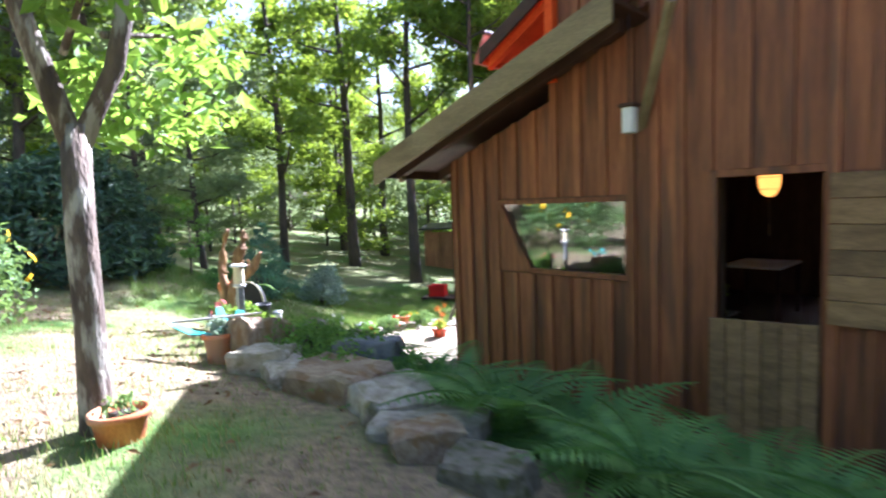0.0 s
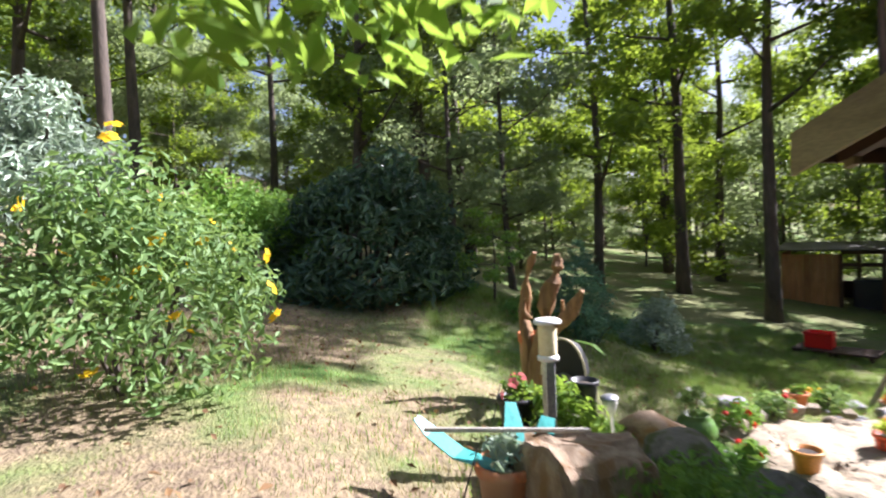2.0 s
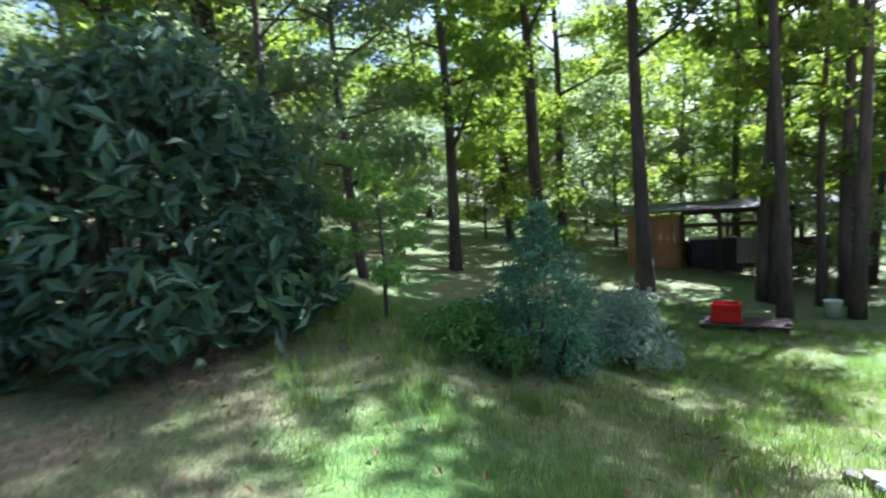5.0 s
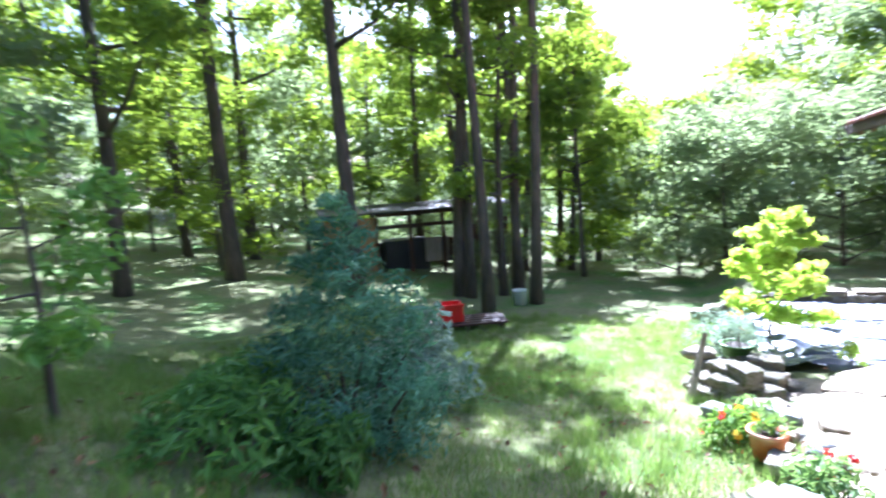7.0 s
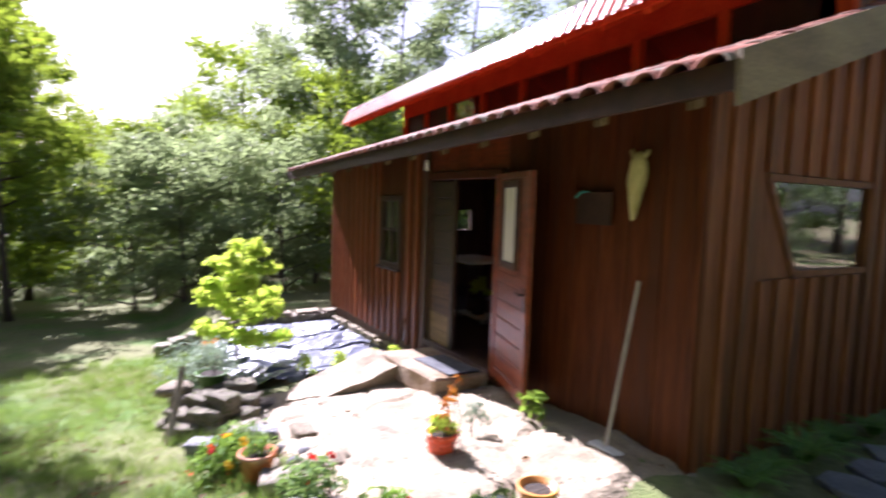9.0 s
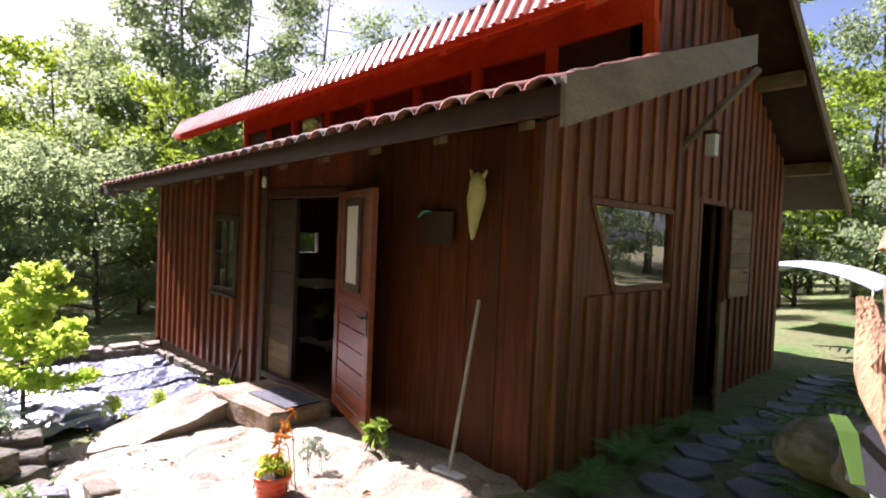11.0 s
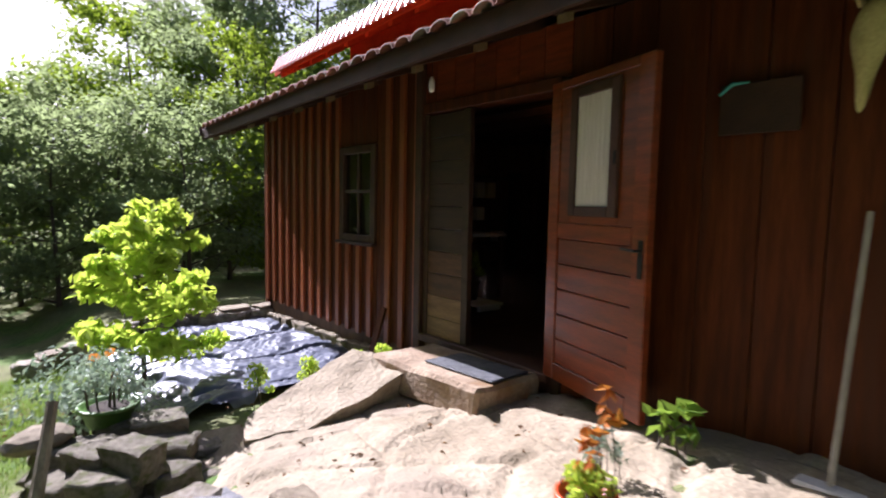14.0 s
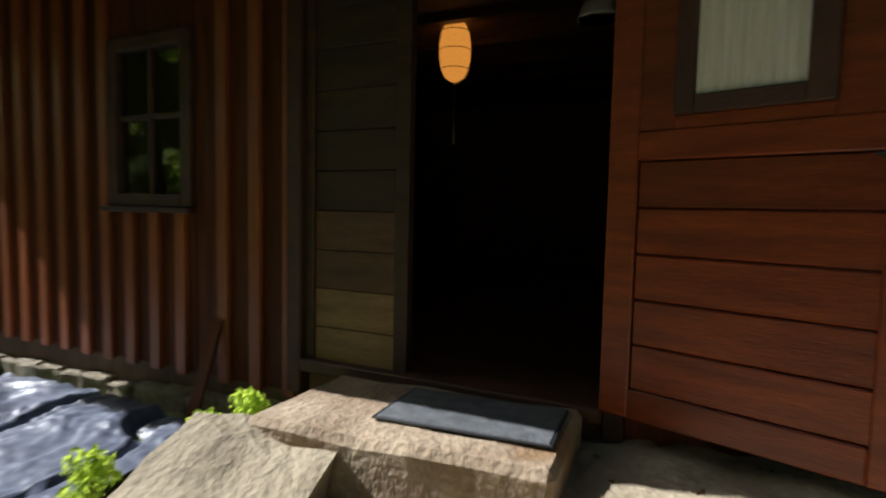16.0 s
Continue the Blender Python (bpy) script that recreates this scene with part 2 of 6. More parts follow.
M_RUSTROCK = mat("rusty_granite", (0.40, 0.31, 0.21), (0.20, 0.13, 0.075), 3.0, 0.9, 0.8, (1, 1, 1), 30, vary=0.2, stain=(0.24, 0.14, 0.06), stain_scale=2.5)
M_SLATE = mat("grey_flagstone", (0.26, 0.26, 0.26), (0.15, 0.15, 0.16), 3.0, 0.8, 0.5, (1, 1, 1), 40, vary=0.2)
M_MOSSROCK = mat("mossy_rock", (0.26, 0.23, 0.17), (0.14, 0.12, 0.08), 3.0, 0.9, 0.7, (1, 1, 1), 35, vary=0.2, stain=(0.10, 0.11, 0.03), stain_scale=2.0)
M_BARK = mat("bark", (0.145, 0.105, 0.075), (0.05, 0.036, 0.027), 5.0, 0.9, 0.9, (2, 2, 0.6), 22, stain=(0.34, 0.31, 0.25), stain_scale=7.0)
M_FARBARK = mat("forest_bark", (0.11, 0.085, 0.065), (0.05, 0.04, 0.03), 3.0, 0.9, 0.6, (2, 2, 0.5), 15)
M_DRIFT = mat("weathered_driftwood", (0.40, 0.23, 0.10), (0.17, 0.09, 0.04), 3.0, 0.8, 0.7, (5, 5, 0.8), 20)
M_TERRA = mat("terracotta", (0.60, 0.19, 0.06), (0.48, 0.13, 0.04), 4.0, 0.75, 0.1, (1, 1, 1), 60, stain=(0.5, 0.3, 0.18), stain_scale=3)
M_REDPOT = mat("red_orange_plastic", (0.72, 0.10, 0.03), (0.6, 0.07, 0.02), 2.0, 0.35, 0.03, (1, 1, 1), 60)
M_YELPOT = mat("ochre_glazed_clay", (0.60, 0.28, 0.05), (0.45, 0.18, 0.03), 3.0, 0.45, 0.05, (1, 1, 1), 40)
M_RED = mat("bright_red_plastic", (0.75, 0.02, 0.015), (0.6, 0.015, 0.012), 2.0, 0.35, 0.02)
M_BLACK = mat("black_plastic", (0.02, 0.02, 0.022), (0.012, 0.012, 0.014), 3.0, 0.5, 0.05)
M_TEAL = mat("teal_plastic", (0.06, 0.37, 0.33), (0.04, 0.28, 0.26), 2.0, 0.45, 0.03)
M_GREENPOT = mat("green_plastic", (0.10, 0.22, 0.04), (0.07, 0.15, 0.03), 2.0, 0.4, 0.03)
M_SOIL = mat("potting_soil", (0.06, 0.045, 0.03), (0.03, 0.022, 0.016), 20.0, 0.95, 0.8)
M_CREAM = mat("cream_painted_metal", (0.75, 0.66, 0.42), (0.62, 0.52, 0.32), 4.0, 0.5, 0.05)
M_WHITE = mat("white_paint", (0.80, 0.79, 0.76), (0.70, 0.69, 0.66), 3.0, 0.6, 0.05)
M_GREYMETAL = mat("galvanised_post", (0.45, 0.46, 0.47), (0.32, 0.33, 0.34), 5.0, 0.4, 0.05, metal=0.7)
M_IRON = mat("black_iron", (0.03, 0.03, 0.03), (0.015, 0.015, 0.015), 6.0, 0.45, 0.05, metal=0.6)
M_CURTAIN = mat("white_curtain", (0.78, 0.74, 0.66), (0.66, 0.62, 0.54), 2.0, 0.9, 0.1, (12, 12, 1), 60)
M_MAT = mat("grey_doormat", (0.16, 0.165, 0.175), (0.09, 0.095, 0.10), 12.0, 0.95, 0.8, (1, 1, 1), 160)
M_SKULL = mat("yellowed_bone", (0.66, 0.60, 0.26), (0.46, 0.40, 0.15), 6.0, 0.6, 0.2)
M_POLE = mat("grey_weathered_pole", (0.44, 0.41, 0.35), (0.32, 0.29, 0.25), 4.0, 0.8, 0.2, (4, 4, 0.6), 20)
M_STAKE = mat("silvered_stake", (0.36, 0.30, 0.23), (0.22, 0.17, 0.12), 4.0, 0.85, 0.4, (4, 4, 0.6), 20)
M_GLASS = glass_mat("window_glass")
M_MIRRORGLASS = glass_mat("reflective_window_glass")
M_MIRRORGLASS.node_tree.nodes["Principled BSDF"].inputs["IOR"].default_value = 2.3
M_DARKROOM = mat("interior_dark_boards", (0.16, 0.09, 0.05), (0.09, 0.05, 0.03), 2.0, 0.7, 0.1, (4, 4, 0.6), 12)
M_SHEDWOOD = mat("orange_shed_boards", (0.42, 0.20, 0.07), (0.27, 0.12, 0.04), 2.0, 0.7, 0.15, (4, 4, 0.6), 14, vary=0.2)
M_TIN = mat("shed_tin_roof", (0.09, 0.08, 0.07), (0.05, 0.045, 0.04), 2.0, 0.7, 0.1, metal=0.3)
M_CANVAS = mat("pale_canopy_cloth", (0.42, 0.47, 0.55), (0.33, 0.38, 0.46), 2.0, 0.7, 0.1)
M_PAPER = mat("paper_lantern_shade", (0.70, 0.45, 0.15), (0.60, 0.36, 0.10), 3.0, 0.8, 0.1, emit=(1.0, 0.36, 0.05), emit_power=0.36)
L_MAPLE = leaf_mat("leaf_bright_maple", (0.46, 0.58, 0.09), (0.27, 0.40, 0.05), trans=0.58, glow=(0.76, 0.90, 0.10))
L_FRUIT = leaf_mat("leaf_broad_green", (0.16, 0.27, 0.05), (0.08, 0.17, 0.03), trans=0.5, glow=(0.42, 0.6, 0.06))
L_RHODO = leaf_mat("leaf_leathery_dark", (0.11, 0.185, 0.11), (0.045, 0.09, 0.055), rough=0.36, trans=0.2, glow=(0.12, 0.2, 0.03))
L_SHRUB = leaf_mat("leaf_shrub", (0.21, 0.37, 0.07), (0.10, 0.21, 0.04), trans=0.38, glow=(0.3, 0.45, 0.05))
L_HYPER = leaf_mat("leaf_grey_green", (0.20, 0.31, 0.12), (0.10, 0.19, 0.06), trans=0.35, glow=(0.35, 0.5, 0.1))
L_PALE = leaf_mat("leaf_pale_silver", (0.44, 0.52, 0.42), (0.26, 0.34, 0.26), trans=0.3, glow=(0.3, 0.4, 0.2))
L_CONIF = leaf_mat("leaf_blue_conifer", (0.15, 0.27, 0.16), (0.08, 0.165, 0.10), rough=0.85, trans=0.25, glow=(0.1, 0.25, 0.1))
L_FERN = leaf_mat("leaf_fern", (0.17, 0.30, 0.07), (0.075, 0.165, 0.04), trans=0.35, glow=(0.2, 0.42, 0.06))
L_WOOD = leaf_mat("leaf_woodland", (0.15, 0.23, 0.04), (0.055, 0.10, 0.02), trans=0.46, glow=(0.52, 0.68, 0.04))
L_WOOD2 = leaf_mat("leaf_woodland_dark", (0.23, 0.29, 0.15), (0.11, 0.15, 0.08), trans=0.56, glow=(0.46, 0.56, 0.22))
L_GRASS = leaf_mat("grass_blade", (0.20, 0.29, 0.07), (0.10, 0.18, 0.035), trans=0.35, glow=(0.35, 0.5, 0.08))
L_STRAW = leaf_mat("dry_grass_blade", (0.34, 0.28, 0.14), (0.20, 0.17, 0.07), trans=0.3, glow=(0.5, 0.45, 0.15))
P_YELLOW = leaf_mat("petal_yellow", (0.85, 0.58, 0.01), (0.75, 0.42, 0.01), trans=0.3, glow=(0.9, 0.6, 0.02))
P_RED = leaf_mat("petal_red", (0.75, 0.03, 0.02), (0.6, 0.02, 0.02), trans=0.3, glow=(0.8, 0.05, 0.02))
P_PINK = leaf_mat("petal_pink", (0.8, 0.25, 0.25), (0.7, 0.1, 0.1), trans=0.3, glow=(0.8, 0.3, 0.3))
P_WHITE = leaf_mat("petal_white", (0.8, 0.8, 0.76), (0.7, 0.7, 0.64), trans=0.3, glow=(0.7, 0.7, 0.6))
P_ORANGE = leaf_mat("leaf_withered_orange", (0.62, 0.28, 0.04), (0.5, 0.13, 0.03), trans=0.3, glow=(0.7, 0.3, 0.04))


def ground_material():
    """Lawn with worn brown and straw-coloured patches, from turf to bare earth."""
    m = bpy.data.materials.new("worn_lawn")
    m.use_nodes = True
    n, l = m.node_tree.nodes, m.node_tree.links
    b = n["Principled BSDF"]
    geo = n.new("ShaderNodeNewGeometry")

    def noi(scale, detail=6):
        k = n.new("ShaderNodeTexNoise")
        k.inputs["Scale"].default_value, k.inputs["Detail"].default_value = scale, detail
        l.new(geo.outputs["Position"], k.inputs["Vector"])
        return k

    def ramp(src, a, c, ca, cb):
        r = n.new("ShaderNodeValToRGB")
        r.color_ramp.elements[0].position, r.color_ramp.elements[1].position = a, c
        r.color_ramp.elements[0].color, r.color_ramp.elements[1].color = (*ca, 1), (*cb, 1)
        l.new(src, r.inputs[0])
        return r

    grass = ramp(noi(9).outputs[0], 0.35, 0.68, (0.075, 0.145, 0.035), (0.15, 0.235, 0.06))
    straw = ramp(noi(14).outputs[0], 0.35, 0.68, (0.16, 0.12, 0.08), (0.29, 0.23, 0.135))
    where = ramp(noi(0.8, 8).outputs[0], 0.34, 0.52, (0, 0, 0), (1, 1, 1))
    mix = n.new("ShaderNodeMix")
    mix.data_type = "RGBA"
    sep = n.new("ShaderNodeSeparateXYZ")
    l.new(geo.outputs["Position"], sep.inputs[0])
    dry = n.new("ShaderNodeMapRange")
    dry.inputs["From Min"].default_value, dry.inputs["From Max"].default_value = -3.0, -1.2
    dry.inputs["To Min"].default_value, dry.inputs["To Max"].default_value = 1.0, 0.55
    l.new(sep.outputs["Y"], dry.inputs[0])
    less = n.new("ShaderNodeMath")
    less.operation = "MULTIPLY"
    l.new(where.outputs[0], less.inputs[0])
    l.new(dry.outputs[0], less.inputs[1])
    l.new(less.outputs[0], mix.inputs[0])
    l.new(grass.outputs[0], mix.inputs[6])
    l.new(straw.outputs[0], mix.inputs[7])
    l.new(mix.outputs[2], b.inputs["Base Color"])
    b.inputs["Roughness"].default_value = 0.95
    b.inputs["Specular IOR Level"].default_value = 0.15
    bp = n.new("ShaderNodeBump")
    bp.inputs["Strength"].default_value, bp.inputs["Distance"].default_value = 0.9, 0.03
    l.new(noi(45, 8).outputs[0], bp.inputs["Height"])
    l.new(bp.outputs[0], b.inputs["Normal"])
    return m


M_GROUND = ground_material()

# ---------------------------------------------------------------- ground, one sheet to the horizon
u = np.linspace(-1, 1, 321)
spread = np.sinh(u * 5.2) / math.sinh(5.2) * 260
gx, gy = np.meshgrid(spread - 2.0, spread + 0.5, indexing="ij")
ghz = height(gx, gy)
rough = np.sin(gx * 5.1 + np.sin(gy * 3.3) * 1.7) * np.sin(gy * 4.7 + np.sin(gx * 2.9) * 1.3) * 0.012 + np.sin(gx * 1.3 + 2) * np.sin(gy * 1.1 + 1) * 0.02
ghz = ghz + rough * (np.abs(gx) < 30)
N = len(u)
gv = np.stack([gx, gy, ghz], -1).reshape(-1, 3)
gi = np.arange(N * N).reshape(N, N)
gf = np.stack([gi[:-1, :-1], gi[1:, :-1], gi[1:, 1:], gi[:-1, 1:]], -1).reshape(-1, 4)
ground = mesh_ob("ground", gv.tolist(), gf.tolist(), M_GROUND, smooth=True)
tagged(ground, "sloping lawn, half green and half dry straw, with bare patches", "ground", kind="structure")

# ---------------------------------------------------------------- house
W, D = 6.3, 7.87                   # gable width, length of the eave side
TILE = lambda x: 2.60 + 0.35 * (x + 0.70)      # top of the tiled slope
MAIN = lambda x: 3.82 + 0.56 * (x - 0.60) if x < 2.88 else 5.097 - 0.56 * (x - 2.88)   # top of the upper roof
CLER = 1.5                         # the red strip wall between the two roofs


def under(x):
    return (TILE(x) - 0.16) if x < CLER else (MAIN(x) - 0.12)


def wall_core(name, segs, label):
    bm = bmesh.new()
    for s in segs:
        box(bm, *s)
    return tagged(part(name, bm, M_DARKROOM), label, "wall", kind="structure")


DY0, DY1, DY2, DZ0, DZ1 = 2.33, 3.29, 3.93, 0.10, 2.18     # doorway and fixed side panel
WY0, WY1, WZ0, WZ1 = 4.85, 5.51, 0.955, 1.93               # window of the eave side
top0 = under(0.03) - 0.01
wall_west = wall_core("wall_west", [(0.03, 0.14, 0.03, DY0, -0.35, top0), (0.03, 0.14, DY0, DY2, DZ1 + 0.06, top0), (0.03, 0.14, DY0, DY2, -0.35, DZ0 - 0.02), (0.03, 0.14, DY2, WY0, -0.35, top0),
                                    (0.03, 0.14, WY0, WY1, -0.35, WZ0), (0.03, 0.14, WY0, WY1, WZ1, top0), (0.03, 0.14, WY1, D - 0.03, -0.35, top0)], "red-brown stained timber wall with upright boards under tiled eaves")
GX0, GX1, GZ0, GZ1 = 0.75, 2.28, 1.44, 2.15                # trapezoid window of the gable
HX0, HX1, HZ0, HZM, HZ1 = 3.07, 3.80, 0.05, 1.20, 2.31     # stable door of the gable


def strip(bm, x0, x1, y0, y1, z0, fz):
    """An upright slab whose head follows the roof."""
    v = [bm.verts.new(p) for p in ((x0, y0, z0), (x1, y0, z0), (x1, y1, z0), (x0, y1, z0), (x0, y0, fz(x0)), (x1, y0, fz(x1)), (x1, y1, fz(x1)), (x0, y1, fz(x0)))]
    for f in ((0, 1, 2, 3), (4, 7, 6, 5), (0, 4, 5, 1), (1, 5, 6, 2), (2, 6, 7, 3), (3, 7, 4, 0)):
        bm.faces.new([v[i] for i in f])


bm = bmesh.new()
lim = lambda x: under(min(x, CLER - 1e-6)) if x <= CLER else under(x)
strip(bm, 0.03, GX0, 0.03, 0.14, -0.35, lim)
strip(bm, GX0, CLER, 0.03, 0.14, GZ1, lim)
strip(bm, CLER, GX1, 0.03, 0.14, GZ1, lambda x: under(x + 1e-6))
strip(bm, GX0, GX1, 0.03, 0.14, -0.35, lambda x: GZ0)
strip(bm, GX1, 2.88, 0.03, 0.14, -0.35, lim)
strip(bm, 2.88, HX0, 0.03, 0.14, -0.35, lim)
strip(bm, HX0, HX1, 0.03, 0.14, HZ1, lim)
strip(bm, HX1, W, 0.03, 0.14, -0.35, lim)
wall_south = tagged(part("wall_south", bm, M_DARKROOM), "tall weathered timber gable wall with board and batten cladding", "wall", kind="structure")
wall_core("wall_east", [(W - 0.11, W, 0.14, D - 0.14, -0.35, 2.95)], "dark timber back wall of the house")
bm = bmesh.new()
strip(bm, 0.03, CLER, D - 0.14, D - 0.03, -0.35, lim)
strip(bm, CLER, 2.6, D - 0.14, D - 0.03, -0.35, lambda x: under(x + 1e-6))
strip(bm, 2.6, 3.05, D - 0.14, D - 0.03, -0.35, lambda x: 1.34)
strip(bm, 2.6, 3.05, D - 0.14, D - 0.03, 1.76, lambda x: 3.2)
strip(bm, 3.05, W, D - 0.14, D - 0.03, -0.35, lim)
tagged(part("wall_north", bm, M_DARKROOM), "dark timber far gable wall", "wall", kind="structure")
tagged(part("floor", boxed(0.02, W - 0.11, 0.14, D - 0.14, 0.0, 0.085), M_DARKWOOD), "dark wooden room floor", "floor", kind="structure")
# unseen wall added to stop doorway light showing through the gable window
tagged(part("wall_inner", boxed(0.2, 2.55, 1.62, 1.70, 0.085, 2.62), M_DARKROOM), "added dark inner wall, blocks daylight behind the gable window", "wall", kind="structure")
tagged(part("ceiling", boxed(0.14, W - 0.11, 0.14, D - 0.14, 2.62, 2.66), M_DARKROOM), "dark boarded room ceiling", "ceiling", kind="structure")

# red strip wall between the roofs, with dark openings between short posts
cz0, cz1 = TILE(CLER) + 0.02, MAIN(CLER) + 0.02
cler = tagged(part("wall_clerestory", boxed(CLER, CLER + 0.06, 0.03, D - 0.03, TILE(CLER) - 0.3, cz0 + 0.05), M_REDPAINT), "red painted strip wall with posts and narrow panes between the two roofs", "wall", kind="structure")
part("head_beam", boxed(CLER - 0.04, CLER + 0.06, -0.2, D - 0.03, cz1 - 0.60, cz1, 0.005), M_REDPAINT, cler, "bright red head beam")
post_y = [-0.16, 0.86, 1.88, 2.90, 3.92, 4.94, 5.96, 6.85, 7.75]
for y in post_y:
    part("post", boxed(CLER - 0.05, CLER + 0.05, y - 0.06, y + 0.06, cz0 - 0.1, cz1 - 0.60, 0.005), M_REDPAINT, cler, "red painted post")
for a, c in zip(post_y[1:-3], post_y[2:-2]):
    part("pane", boxed(CLER + 0.02, CLER + 0.026, a + 0.06, c - 0.06, cz0 + 0.05, cz1 - 0.60), M_MIRRORGLASS, cler)
for a, c in ((post_y[0], post_y[1]), (post_y[-3], post_y[-2]), (post_y[-2], post_y[-1])):
    part("infill_board", boxed(CLER, CLER + 0.03, a + 0.06, c - 0.06, cz0 - 0.1, cz1 - 0.60), M_DARKWOOD, cler)

# tiled slope: deck, fascia, rafters
roof = thing("tiled_roof", pose(0, 0, 0), "low clay-tiled lean-to roof with a pale verge board", "roof", kind="structure")
RY0, RY1 = -0.70, 8.62
UY0 = -0.18                        # the upper west slope stops short of the gable overhang


def slab(bm, x0, x1, y0, y1, f, thick, drop=0.0):
    v = [bm.verts.new(p) for p in ((x0, y0, f(x0) - drop - thick), (x1, y0, f(x1) - drop - thick), (x1, y1, f(x1) - drop - thick), (x0, y1, f(x0) - drop - thick),
                                   (x0, y0, f(x0) - drop), (x1, y0, f(x1) - drop), (x1, y1, f(x1) - drop), (x0, y1, f(x0) - drop))]
    for q in ((0, 1, 2, 3), (4, 7, 6, 5), (0, 4, 5, 1), (1, 5, 6, 2), (2, 6, 7, 3), (3, 7, 4, 0)):
        bm.faces.new([v[i] for i in q])
    return bm


part("deck", slab(bmesh.new(), -0.66, 2.5, RY0 + 0.03, RY1 - 0.03, TILE, 0.04, 0.06), M_DARKWOOD, roof)
part("fascia", boxed(-0.70, -0.66, RY0, RY1, 2.41, 2.565, 0.004), M_DARKWOOD, roof, "dark brown eaves board")
part("verge_board", slab(bmesh.new(), -0.72, 2.5, RY0 - 0.03, RY0 + 0.005, TILE, 0.28, -0.01), M_VERGE, roof, "pale yellowish verge board")
part("verge_board", slab(bmesh.new(), -0.72, 2.5, RY1 - 0.005, RY1 + 0.03, TILE, 0.13, 0.0), M_DARKWOOD, roof)
rafter = None
for i in range(13):
    y = RY0 + 0.32 + i * 0.72
    if rafter is None:
        rafter = part("rafter", slab(bmesh.new(), -0.655, 2.4, -0.04, 0.04, TILE, 0.11, 0.102), M_DARKWOOD, roof)
        rafter.location.y = y
        ends = part("rafter_end", slab(bmesh.new(), -0.62, -0.55, -0.032, 0.032, TILE, 0.05, 0.214), M_VERGE, rafter, "pale cut rafter end")
    else:
        r = share("rafter", rafter.data, pose(0, y, 0), roof)
        share("rafter_end", ends.data, pose(0, 0, 0), r)["label"] = "pale cut rafter end"


def tile_mesh():
    """One barrel tile, 0.36 m long, arched across the slope."""
    bm = bmesh.new()
    rows = []
    for x in (0.0, 0.36):
        rise = 0.35 * x + (0.012 if x == 0 else -0.004)
        outer = [bm.verts.new((x, -0.108 * math.cos(a), rise + 0.062 * math.sin(a))) for a in np.linspace(0, math.pi, 7)]
        inner = [bm.verts.new((x, -0.094 * math.cos(a), rise + 0.048 * math.sin(a) - 0.002)) for a in np.linspace(0, math.pi, 7)]
        rows.append((outer, inner))
    (o0, i0), (o1, i1) = rows
    for k in range(6):
        bm.faces.new((o0[k], o0[k + 1], o1[k + 1], o1[k]))
        bm.faces.new((i0[k + 1], i0[k], i1[k], i1[k + 1]))
        bm.faces.new((o0[k + 1], o0[k], i0[k], i0[k + 1]))
    me = bpy.data.meshes.new("tile")
    bm.to_mesh(me)
    bm.free()
    me.shade_smooth()
    me.materials.append(M_TILE)
    return me


# upper roof: red sheet metal on both slopes, red eaves boards and rafter tails
upper = thing("sheet_metal_roof", pose(0, 0, 0), "upper pitched roof of red ribbed sheet metal", "roof", kind="structure")


def ribbed(x0, x1, y0, y1):
    bm = bmesh.new()
    prof = []
    y = y0
    while y < y1 - 0.01:
        prof += [(y, 0), (y + 0.12, 0), (y + 0.125, 0.065), (y + 0.18, 0.065)]
        y += 0.2
    prof.append((y1, 0))
    a = [bm.verts.new((x0, p, MAIN(x0) + q)) for p, q in prof]
    c = [bm.verts.new((x1, p, MAIN(x1) + q)) for p, q in prof]
    for k in range(len(prof) - 1):
        bm.faces.new((a[k], a[k + 1], c[k + 1], c[k]))
    return bm


for k in range(10):
    y0 = RY0 - 0.05 + k * 0.96
    part("metal_sheet", ribbed(0.66, 2.88, UY0 - 0.03 + k * 0.91, UY0 - 0.03 + k * 0.91 + 0.92), M_REDMETAL, upper)
    part("metal_sheet", ribbed(2.88, 7.5, y0, y0 + 0.97), M_REDMETAL, upper)
def skirt(y0, y1):
    """Ribbed sheet bent steeply down over the eaves."""
    bm = bmesh.new()
    prof = []
    y = y0
    while y < y1 - 0.01:
        prof += [(y, 0.0), (y + 0.09, 0.0), (y + 0.094, 0.03), (y + 0.143, 0.03), (y + 0.147, 0.0)]
        y += 0.15
    foot = [bm.verts.new((0.50 - q, p, 3.70 + q * 0.4)) for p, q in prof]
    head = [bm.verts.new((0.66 - q, p, 3.99 + q * 0.4)) for p, q in prof]
    for k in range(len(prof) - 1):
        bm.faces.new((foot[k], foot[k + 1], head[k + 1], head[k]))
    return bm


for k in range(10):
    part("eaves_sheet", skirt(UY0 - 0.03 + k * 0.9, UY0 - 0.03 + k * 0.9 + 0.9), M_REDMETAL, upper, "pale red ribbed sheet bent over the eaves")
part("eaves_trim", boxed(0.63, 0.69, UY0 - 0.04, 8.85, 3.985, 4.02, 0.006), M_DARKWOOD, upper, "dark trim along the bend of the roof")
part("roof_deck", slab(slab(bmesh.new(), 0.62, 2.88, UY0, 8.85, MAIN, 0.05, 0.01), 2.88, 7.46, RY0, 8.85, MAIN, 0.05, 0.01), M_DARKWOOD, upper)
part("eaves_board", boxed(0.585, 0.615, UY0, 8.88, 3.685, 3.775, 0.004), M_REDPAINT, upper, "red painted eaves board")
